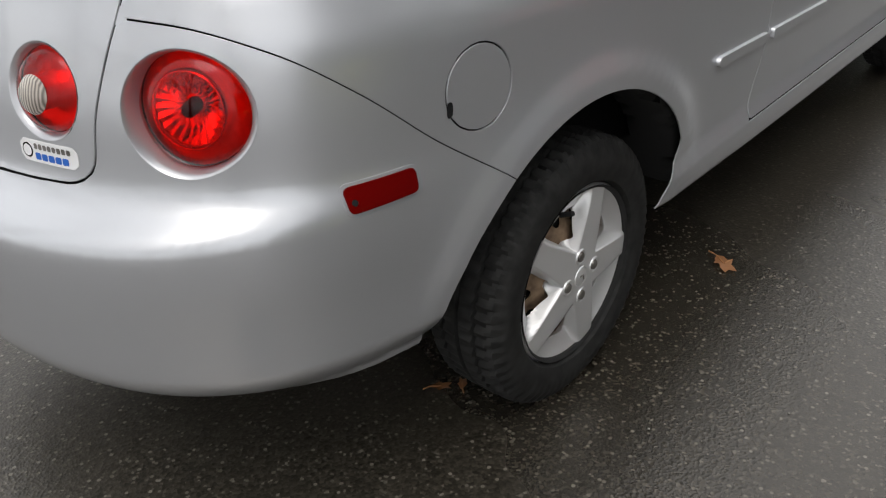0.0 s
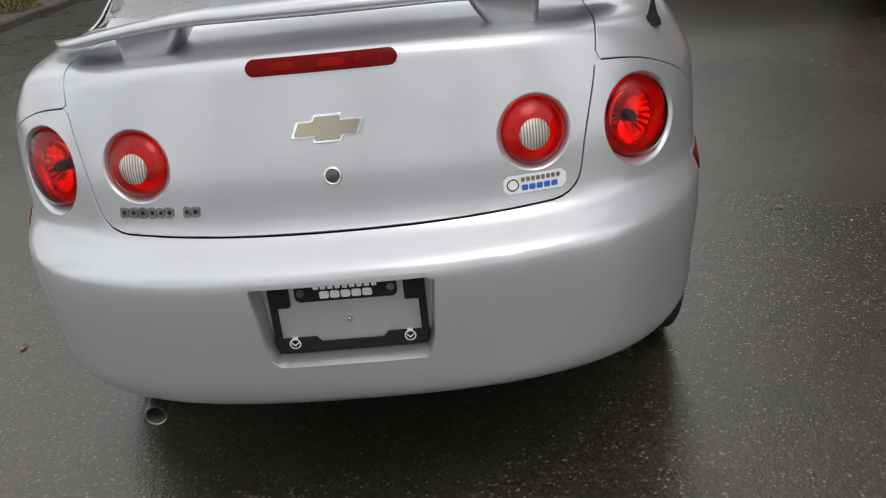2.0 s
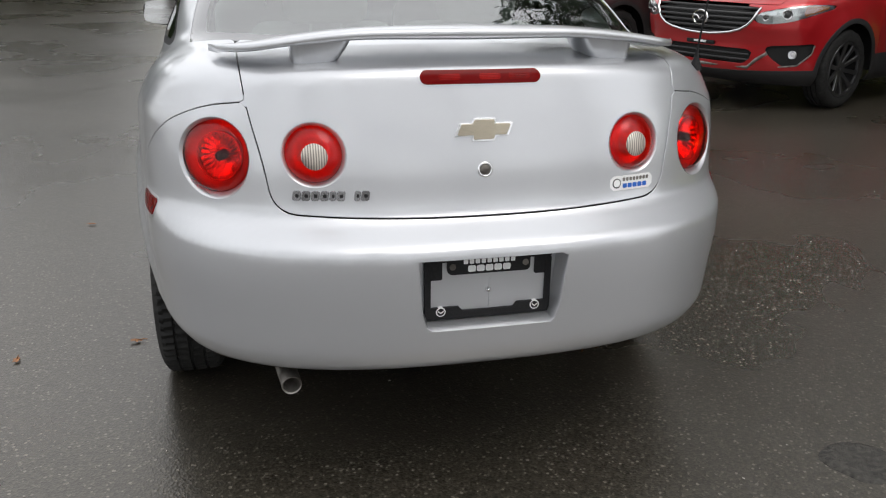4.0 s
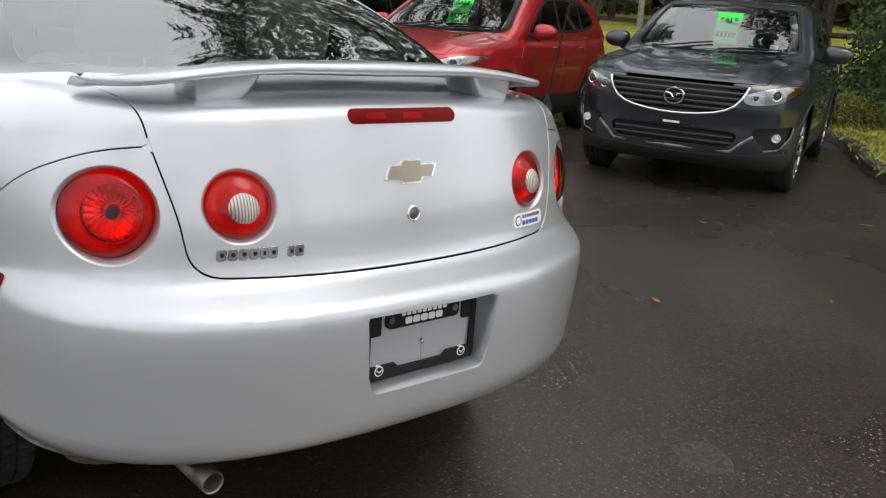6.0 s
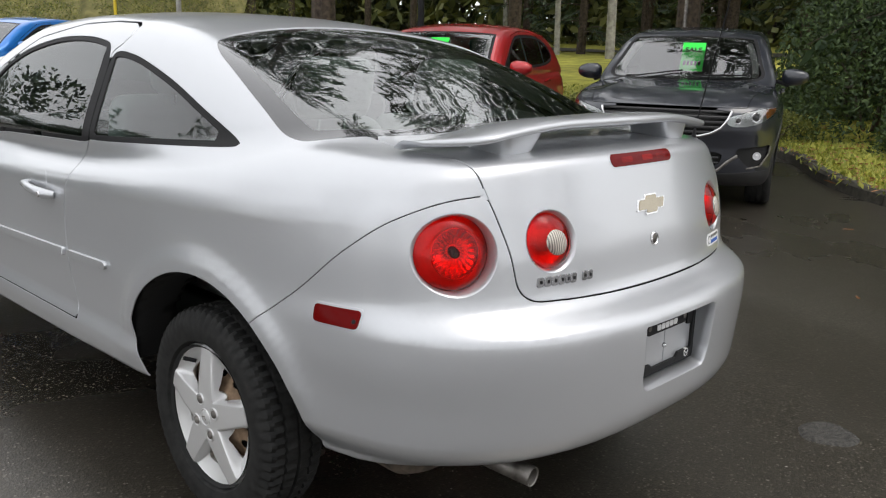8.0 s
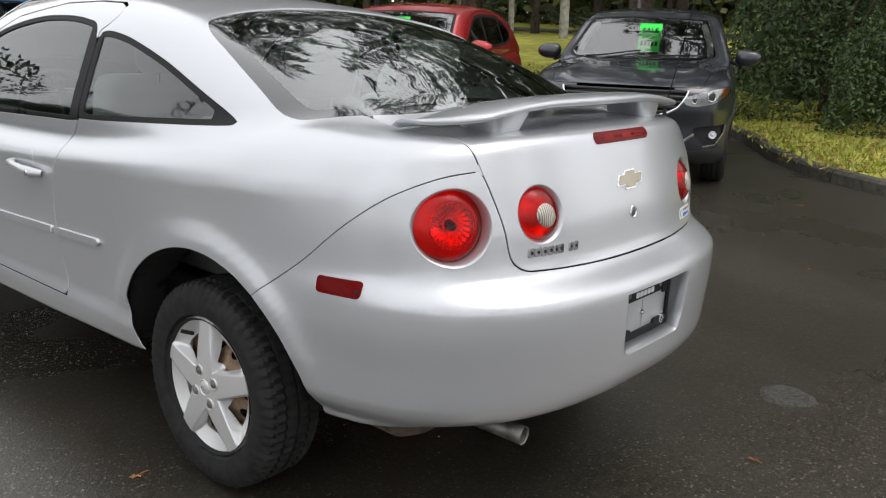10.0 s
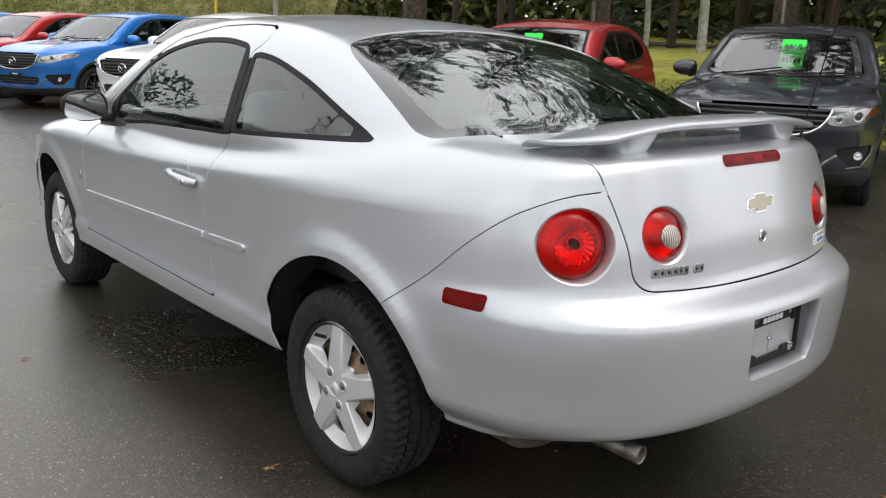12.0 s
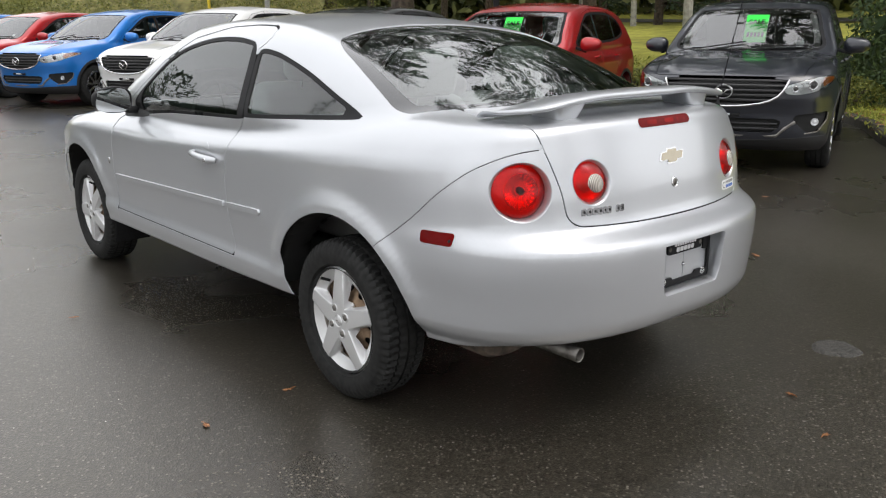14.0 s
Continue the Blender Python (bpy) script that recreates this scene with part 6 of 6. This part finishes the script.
def quads_ob(name, C, U, W, material, parent):
    """Many small leaves: centres C with half axes U and W."""
    n = len(C)
    V = np.concatenate([C - U, C + W * 0.8, C + U, C - W * 0.8], 1).reshape(-1, 3)
    F = np.arange(4 * n).reshape(n, 4)
    me = bpy.data.meshes.new(name)
    me.from_pydata(V.tolist(), [], F.tolist())
    me.materials.append(material)
    ob = new(name, me)
    ob.parent = parent
    ob["kind"] = "stuff"
    return ob


def fir(height, spread, seed, lowest=0.12, density=1.0, trunk_r=0.22):
    """Trunk, drooping limbs and needle sprays of a fir."""
    r = np.random.default_rng(seed)
    t = thing("fir_tree", "tall dark green fir with drooping branches", "tree", None, "trees round the lot")
    lean = r.normal(0, 0.01, 2)
    part("trunk", tube_bm([(lean[0] * z, lean[1] * z, z) for z in np.linspace(-0.4, height, 8)], 0.2, 10, True, list(np.linspace(trunk_r, 0.02, 8))), BARK, t)
    C, U, W = [], [], []
    limbs = bmesh.new()
    nb = int(60 * density)
    for k in range(nb):
        z = height * (lowest + (1 - lowest) * (k + r.random()) / nb)
        a = r.random() * 2 * math.pi
        L = spread * (1 - (z / height)) ** 0.75 * r.uniform(0.65, 1.1) + 0.25
        d = np.array([math.cos(a), math.sin(a), 0])
        side = np.array([-d[1], d[0], 0])
        base = np.array([lean[0] * z, lean[1] * z, z])
        droop = r.uniform(0.12, 0.35)
        pts = [base + d * L * s + np.array([0, 0, 0.12 * L * s - droop * L * s * s]) for s in np.linspace(0, 1, 5)]
        if k % max(1, round(density)) == 0:
            limbs = join(limbs, tube_bm(pts, 0.03, 4, False, [0.035, 0.028, 0.02, 0.012, 0.005]))
        m = int(34 * density * (0.4 + L / spread))
        s = r.uniform(0.12, 1.0, m) ** 0.8
        off = r.normal(0, 0.16, m) * L * (1.1 - s)
        hang = np.abs(r.normal(0, 0.12, m)) * (0.5 + L * 0.25)
        c = base + np.outer(s * L, d) + np.outer(off, side) + np.stack([0 * s, 0 * s, 0.12 * L * s - droop * L * s * s - hang], 1)
        ln = r.uniform(0.12, 0.30, m)[:, None] * (0.6 + 0.12 * L)
        u = (d * r.uniform(0.3, 1, (m, 1)) + side * np.sign(off)[:, None] * r.uniform(0.2, 1, (m, 1)) + np.array([0, 0, -1]) * r.uniform(0.1, 0.7, (m, 1)))
        u = u / np.linalg.norm(u, axis=1, keepdims=True) * ln
        w = np.cross(u, r.normal(0, 1, (m, 3)))
        w = w / (np.linalg.norm(w, axis=1, keepdims=True) + 1e-9) * ln * 0.30
        C.append(c), U.append(u), W.append(w)
    part("limbs", limbs, BARK, t)["kind"] = "stuff"
    quads_ob("needles", np.concatenate(C), np.concatenate(U), np.concatenate(W), NEEDLE, t)
    return t


def shrub(radius, height, leaves, size, material, seed, label, name="shrub"):
    r = np.random.default_rng(seed)
    t = thing(name, label, "shrub", None, "shrubs on the verge")
    lobes = r.normal(0, 1, (9, 3))
    lobes /= np.linalg.norm(lobes, axis=1, keepdims=True)
    d = r.normal(0, 1, (leaves, 3))
    d /= np.linalg.norm(d, axis=1, keepdims=True)
    d[:, 2] = np.abs(d[:, 2])
    bulge = 0.65 + 0.35 * np.max(np.clip(d @ lobes.T, 0, 1) ** 4, axis=1)
    rad = bulge * r.uniform(0.55, 1.0, leaves) ** 0.4
    C = d * rad[:, None] * np.array([radius, radius, height])
    U = r.normal(0, 1, (leaves, 3))
    U = U / np.linalg.norm(U, axis=1, keepdims=True) * (size * r.uniform(0.5, 1.2, leaves))[:, None]
    W = np.cross(U, r.normal(0, 1, (leaves, 3)))
    W = W / (np.linalg.norm(W, axis=1, keepdims=True) + 1e-9) * size * 0.45
    quads_ob("leaves", C, U, W, material, t)
    bm = bmesh.new()
    for k in range(7):
        a = r.random() * 6.28
        e = np.array([math.cos(a) * radius * 0.6, math.sin(a) * radius * 0.6, height * r.uniform(0.5, 0.8)])
        bm = join(bm, tube_bm([(0, 0, -0.1), e * 0.5 + [0, 0, 0.1], e], 0.02, 5, False, [0.03, 0.02, 0.008]))
    part("stalk", bm, BARK, t)
    return t


def set_at(ob, x, y, z, turn=0.0, scale=1.0):
    ob.matrix_basis = pose(x, y, z, 0, 0, turn) @ Matrix.Diagonal((scale, scale, scale, 1))
    return ob


firs = [fir(16, 3.6, 1, 0.10), fir(19, 4.2, 2, 0.16), fir(14, 3.2, 3, 0.05)]
giant = fir(26, 6.0, 7, 0.24, 2.0, 0.26)
giant["label"] = "very tall dark fir with wide drooping limbs"
set_at(giant, 14.2, 3.4, lawn_z(14.2, 3.4) - 0.2)
copy_thing(giant, pose(12.6, 0.2, lawn_z(12.6, 0.2) - 0.2, 0, 0, 80))
spots = [(13.5, 1.5), (17.5, 4.0), (15.2, -2.6)]
for f, (x, y) in zip(firs, spots):
    set_at(f, x, y, lawn_z(x, y) - 0.1)
more = [(20, 2.5), (19, -2), (36, 13), (34, 16), (32, 5), (38, 22), (36, 10), (41, 28), (33, 26), (44, 18), (26, 0), (12.5, -1.0), (48, 30), (50, 22), (46, 12), (42, 4), (22, -6), (30, 20.5),
        (-16, 2), (-18, 9), (-15, -6), (-19, 16), (-14, -13), (-8, -17), (-2, -19), (4, -17), (10, -14)]
for k, (x, y) in enumerate(more):
    # unseen firs at the back are enlarged to darken the coupe's rear
    size = 1.5 if y < -8 else 1.0
    copy_thing(firs[k % 3], pose(x, y, (lawn_z(x, y) if x > 6 else 0) - 0.15, 0, 0, 67 * k) @ Matrix.Diagonal((size, size, size * (0.85 + 0.08 * (k % 5)), 1)))

# bare trunks at the wood's edge and pale stems
def stem(name, x, y, h, r0, material, label, lean=(0, 0)):
    t = thing(name, label, "tree", pose(x, y, lawn_z(x, y) - 0.2), "trees round the lot")
    part("trunk", tube_bm([(lean[0] * s * h, lean[1] * s * h, s * h) for s in np.linspace(0, 1, 7)], r0, 10, True, list(np.linspace(r0, r0 * 0.55, 7))), material, t)
    bm = bmesh.new()
    g = np.random.default_rng(int(x * 10))
    for k in range(6):
        a, s = g.random() * 6.28, g.uniform(0.55, 0.95)
        b = np.array([lean[0] * s * h, lean[1] * s * h, s * h])
        e = b + np.array([math.cos(a), math.sin(a), 0.8]) * g.uniform(0.8, 1.8)
        bm = join(bm, tube_bm([b, (b + e) / 2 + [0, 0, 0.1], e], 0.03, 5, False, [r0 * 0.3, r0 * 0.2, 0.01]))
    part("limbs", bm, material, t)
    return t


stem("pale_tree", 27.3, 17.2, 14, 0.19, PALE, "slender pale-barked tree on the lawn", (0.02, 0.03))
stem("pale_tree", 28.5, 20.7, 13, 0.13, PALE, "slender pale-barked tree on the lawn", (0.0, 0.03))
stem("pale_tree", 36.0, 30.0, 13, 0.14, PALE, "slender pale-barked tree on the lawn", (-0.02, 0.0))
tall = fir(27, 6.4, 8, 0.24, 2.6, 0.3)
tall["label"] = "tall fir with bare lower trunk at the wood's edge"
set_at(tall, 17.1, 8.4, lawn_z(17.1, 8.4) - 0.2)
for k in range(15):
    a, d = radians(4 + 60 * (k + 0.8 * rng.random()) / 15), 38 + 14 * rng.random()
    x, y = d * math.cos(a), d * math.sin(a)
    s_ = 0.8 + 0.4 * rng.random()
    copy_thing(tall, pose(x, y, lawn_z(x, y) - 0.2, 0, 0, 51 * k) @ Matrix.Diagonal((0.6, 0.6, s_, 1)))
for k, (x, y) in enumerate(((10.3, 13.7), (25.0, 20.3), (15, 24), (24.5, 6.0), (34, 15.5))):
    copy_thing(tall, pose(x, y, lawn_z(x, y) - 0.2, 0, 0, 29 * k) @ Matrix.Diagonal((1, 1, 0.95, 1)))
for k, (x, y) in enumerate(((-13, 15), (-16, 21), (-11.5, 23), (-19, 12))):
    copy_thing(firs[k % 3], pose(x, y, -0.1, 0, 0, 40 * k) @ Matrix.Diagonal((1, 1, 0.7, 1)))

# shrubs by the parked cars
big = shrub(1.5, 2.2, 13000, 0.046, LEAFD, 11, "dense dark evergreen shrub on the verge")
set_at(big, 10.8, 0.6, lawn_z(10.8, 0.6) - 0.1)
for x, y, s, a in ((12.6, 2.6, 1.25, 40), (9.6, -1.6, 1.0, 100), (13.6, -0.6, 1.4, 160), (15.2, 3.6, 1.3, 220), (11.0, -4.0, 1.1, 300), (17.0, 8.2, 0.9, 20)):
    copy_thing(big, pose(x, y, lawn_z(x, y) - 0.1, 0, 0, a) @ Matrix.Diagonal((s, s, s, 1)))
low = shrub(0.85, 0.75, 4200, 0.036, LEAFY, 12, "low yellow-green shrub behind the cars")
set_at(low, 10.3, 5.2, lawn_z(10.3, 5.2) - 0.05)
for x, y, s in ((10.6, 4.2, 0.9), (9.9, 6.4, 1.1), (9.6, 7.6, 0.8), (11.4, 5.6, 1.0), (9.2, 9.0, 1.0), (8.8, 10.6, 1.1), (8.4, 12.2, 1.2), (10.9, 3.4, 0.8), (7.6, 15.0, 1.3), (7.2, 17.5, 1.4), (6.4, 20, 1.5), (8.8, 14, 1.3), (5.6, 23, 1.6), (4.6, 26, 1.6)):
    copy_thing(low, pose(x, y, lawn_z(x, y) - 0.05, 0, 0, x * 90) @ Matrix.Diagonal((s, s, s, 1)))

# grass: tufts over the near lawn
n = 34000
i = rng.integers(18, len(line) - 1, n)
d = 0.2 + 9 * rng.random(n) ** 1.6
wv = dirs[i] * np.clip(1 - d / 10, 0, 1)[:, None] + want * np.clip(d / 10, 0, 1)[:, None]
wv /= np.linalg.norm(wv, axis=1, keepdims=True)
q = line[i] + wv * d[:, None] + rng.normal(0, 0.12, (n, 2))
z = np.array([lawn_height(a, b, c) for (a, b), c in zip(q, d)])
h = rng.uniform(0.015, 0.045, n)
C = np.c_[q, z + h * 0.6]
U = np.c_[rng.normal(0, 0.02, (n, 2)), h]
W = np.c_[rng.normal(0, 0.012, (n, 2)), np.zeros(n)]
turf = thing("grass", "short yellow-green grass tufts on the verge", "grass", kind="stuff")
quads_ob("blades", C, U, W, BLADES, turf)

# brown leaf litter along the kerb and under the shrubs
n = 2600
i = rng.integers(18, len(line) - 1, n)
d = 0.15 + 3.2 * rng.random(n) ** 1.8
wv = dirs[i] * np.clip(1 - d / 10, 0, 1)[:, None] + want * np.clip(d / 10, 0, 1)[:, None]
wv /= np.linalg.norm(wv, axis=1, keepdims=True)
q = line[i] + wv * d[:, None] + rng.normal(0, 0.15, (n, 2))
z = np.array([lawn_height(a, b, c) for (a, b), c in zip(q, d)])
C = np.c_[q, z + rng.uniform(0.012, 0.035, n)]
U = np.c_[rng.normal(0, 0.03, (n, 2)), rng.normal(0, 0.008, n)]
W = np.c_[rng.normal(0, 0.02, (n, 2)), rng.normal(0, 0.008, n)]
litter = thing("leaf_litter", "brown fallen leaves scattered on the verge", "leaves", kind="stuff")
quads_ob("leaves", C, U, W, FALLEN, litter)

# far woodland and a low hedge bank behind the row
def thicket(name, label, spots, size, leaf, count, material, seed):
    r = np.random.default_rng(seed)
    t = thing(name, label, "woodland", kind="stuff")
    spots = np.array(spots, float)
    i = r.integers(0, len(spots), count)
    d = r.normal(0, 1, (count, 3))
    d /= np.linalg.norm(d, axis=1, keepdims=True)
    C = spots[i, :3] + d * spots[i, 3:4] * np.array([1, 1, 0.8]) * r.uniform(0.6, 1.0, (count, 1))
    U = r.normal(0, 1, (count, 3))
    U = U / np.linalg.norm(U, axis=1, keepdims=True) * leaf * r.uniform(0.5, 1.2, (count, 1))
    W = np.cross(U, r.normal(0, 1, (count, 3)))
    W = W / (np.linalg.norm(W, axis=1, keepdims=True) + 1e-9) * leaf * 0.5
    quads_ob("foliage", C, U, W, material, t)
    return t


wr = np.random.default_rng(21)
far = []
for k in range(620):
    a, rr = radians(wr.uniform(-25, 74)), wr.uniform(47, 66)
    x, y = rr * math.cos(a), rr * math.sin(a)
    far.append((x, y, 1.5 + 16 * wr.random() ** 1.6, 2.0 + 1.6 * wr.random()))
thicket("far_woodland", "dark green woodland beyond the lawn", far, 1, 0.5, 110000, LEAFW, 22)
side_wood = []
for k in range(130):
    s_ = wr.random()
    x, y = -2.6 - 8.5 * s_ - 2.5 * wr.random(), 25 - 10 * s_ + 5 * wr.random()
    side_wood.append((x, y, 0.3 + (4.6 + 2.2 * math.sin(9 * s_)) * wr.random() ** 1.2, 0.8 + 0.7 * wr.random()))
thicket("side_woodland", "dark trees beyond the planted bed", side_wood, 1, 0.16, 40000, NEEDLE, 24)
hedge = []
for k in range(150):
    s_ = wr.random()
    x, y = 9.5 + 6 * wr.random() - 12 * s_, 19 + 16 * s_ + 3 * wr.random()
    hedge.append((x, y, 0.4 + 2.4 * wr.random(), 0.7 + 0.5 * wr.random()))
thicket("hedge_bank", "mossy green hedge bank behind the parked row", hedge, 1, 0.04, 90000, LEAFY, 23)

# dry grass bank behind the far end of the row
BANK = grained("dry_grass_bank", (0.10, 0.10, 0.035), (0.30, 0.27, 0.10), 3.0, 0.95, None, 0.9, 0.06, big=0.4)
V = []
for i in range(9):
    o = i * 1.1
    for k in range(40):
        s_ = k / 39
        x, y = 10.5 - 20 * s_ + 0.8 * o, 19.5 + 27 * s_ + 0.6 * o
        V.append((x, y, -0.05 + 6.0 * (1 - math.cos(math.pi * min(1, o / 8))) / 2 + 0.25 * noise.noise(Vector((x * 0.5, y * 0.5, 0))) * min(1, o / 2)))
tagged(mesh_ob("grass_bank", V, grid_faces(9, 40), BANK), "steep bank of dry yellow-green grass", "bank", kind="structure")

# far lane and posts
lane = [(30.0 + 0.5 * k, 38 - 3.0 * k) for k in range(12)]
V, W2 = [], 1.6
for x, y in lane:
    for o in (-W2, W2):
        V.append((x + o, y + o * 0.2, lawn_z(x + o, y) + 0.05))
tagged(mesh_ob("far_lane", V, [(2 * k, 2 * k + 1, 2 * k + 3, 2 * k + 2) for k in range(len(lane) - 1)], CONCRETE), "pale lane beyond the lawn", "road", kind="structure")


def post(x, y, h, r, material, label, name="post"):
    t = thing(name, label, "post", pose(x, y, lawn_z(x, y) - 0.1))
    part("shaft", tube_bm([(0, 0, 0), (0, 0, h)], r, 12), material, t)
    part("cap", lathe_bm([(r * 1.15, h - 0.02), (r * 1.15, h + 0.02), (0, h + 0.03)], 12, "z"), material, t)
    return t


YELLOW = mat("yellow_paint", (0.75, 0.55, 0.03), 0.5)
post(6.9, 16.8, 3.2, 0.035, YELLOW, "thin yellow marker post by the lawn")
post(8.0, 16.0, 4.0, 0.06, PALE, "pale wooden post behind the cars")
post(9.25, 9.5, 5.0, 0.06, TRIM, "black steel lamp post on the verge")
post(11.3, 5.3, 2.4, 0.03, EXH, "thin grey steel sign post")

# planted bed beyond the coupe
BED = [(-5.3, 4.0), (-5.6, 6.0), (-5.75, 8.5), (-5.9, 11.0), (-6.0, 15.0)]
kerb([(x, y) for x, y in BED[::-1]], "kerb_bed", "weathered concrete kerb of a planted bed", CONCRETE, 0.15, 0.12)
MULCH = grained("bark_mulch", (0.03, 0.018, 0.01), (0.12, 0.08, 0.05), 14, 0.95, None, 0.8, 0.02)
bl = smooth_line(BED, 4)
V = [(x - o, y, 0.08 + 0.02 * o) for o in (0.1, 1.5, 4.0) for x, y in bl]
tagged(mesh_ob("bed_soil", V, grid_faces(3, len(bl)), MULCH), "brown bark mulch of the planted bed", "soil", kind="structure")
for k, (x, y, s) in enumerate(((-6.6, 7.2, 0.6), (-6.8, 9.0, 0.8), (-7.4, 8.0, 0.9), (-6.5, 10.6, 0.7), (-7.6, 10.8, 1.1), (-6.7, 5.4, 0.6), (-7.2, 12.6, 1.0))):
    copy_thing(low, pose(x, y, 0.05, 0, 0, 77 * k) @ Matrix.Diagonal((s, s, s, 1)))

# fallen leaves and grit on the asphalt
def fallen(x, y, size, turn, seed):
    r = np.random.default_rng(seed)
    bm = bmesh.new()
    pts = []
    for k in range(14):
        a = 2 * math.pi * k / 14
        rr = size * (0.55 + 0.45 * abs(math.cos(a * 2.5))) * (1.15 if abs(math.cos(a)) > 0.9 else 0.85)
        pts.append(bm.verts.new((rr * math.cos(a), rr * 0.75 * math.sin(a), 0.004 + 0.22 * size * abs(math.sin(a)) * r.random())))
    c = bm.verts.new((0, 0, 0.006))
    for k in range(14):
        bm.faces.new((c, pts[k], pts[(k + 1) % 14]))
    bm = join(bm, tube_bm([(0, 0, 0.006), (size * 1.0, 0.1 * size, 0.008), (size * 1.7, 0.3 * size, 0.004)], 0.0018, 5))
    t = thing("fallen_leaf", "brown fallen leaf lying on wet asphalt", "leaf", pose(x, y, 0.002, 0, 0, turn), "fallen leaves")
    part("blade", bm, FALLEN, t)


LEAVES = [(-0.944, 0.176, 0.022), (-1.313, 0.106, 0.02), (0.231, -1.351, 0.018), (0.453, -1.108, 0.018), (-1.293, 1.59, 0.018), (2.18, 0.0, 0.028), (0.863, 0.679, 0.045), (0.58, -0.197, 0.025), (0.612, -0.158, 0.02), (3.0, -0.46, 0.022), (5.06, 0.286, 0.03), (1.46, 0.785, 0.014), (3.9, 0.9, 0.025), (-2.2, 2.9, 0.02)]
for k, (x, y, s) in enumerate(LEAVES):
    fallen(x, y, s, 83 * k, k)
pit = np.random.default_rng(9)
n = 500
ang, rad = pit.random(n) * 6.28, 0.13 * pit.random(n) ** 0.5
GRIT = leaf_mat("grit_stones", (0.10, 0.095, 0.085), (0.5, 0.48, 0.44))


def pebbles(name, label, C, size):
    t = thing(name, label, "grit", kind="stuff")
    V, F = [], []
    oct_ = np.array([(1, 0, 0), (-1, 0, 0), (0, 1, 0), (0, -1, 0), (0, 0, 0.7), (0, 0, -0.5)])
    tri_ = [(0, 2, 4), (2, 1, 4), (1, 3, 4), (3, 0, 4), (2, 0, 5), (1, 2, 5), (3, 1, 5), (0, 3, 5)]
    for c, s in zip(C, size):
        a = pit.random() * 6.28
        R = np.array([[math.cos(a), -math.sin(a), 0], [math.sin(a), math.cos(a), 0], [0, 0, 1]])
        b = len(V)
        V += (c + (oct_ * s * pit.uniform(0.6, 1.3, 3)) @ R.T).tolist()
        F += [tuple(b + i for i in f) for f in tri_]
    mesh_ob("stones", V, F, GRIT, t, smooth=False)


pebbles("loose_grit", "loose pale grit scattered on the asphalt", np.c_[pit.uniform(-4, 5, 900), pit.uniform(-3, 5, 900), np.full(900, 0.002)], pit.uniform(0.0015, 0.0042, 900))
PATCH = grained("crumbled_patch", (0.012, 0.011, 0.009), (0.06, 0.056, 0.048), 60, 0.6, 0.9, 1.0, 0.01)
bm = lathe_bm([(0.0, 0.006), (0.05, 0.004), (0.09, 0.009), (0.115, 0.006), (0.13, -0.003)], 40, "z")
for v in bm.verts:
    v.co.x *= 1 + 0.12 * math.sin(3 * math.atan2(v.co.y, v.co.x))
    v.co.z += 0.003 * noise.noise(v.co * 30)
tagged(part("asphalt_patch", place(bm, pose(1.05, -1.01, 0) @ Matrix.Diagonal((0.8, 0.8, 1, 1))), PATCH, None), "small crumbled round patch in the asphalt", "patch", kind="structure")
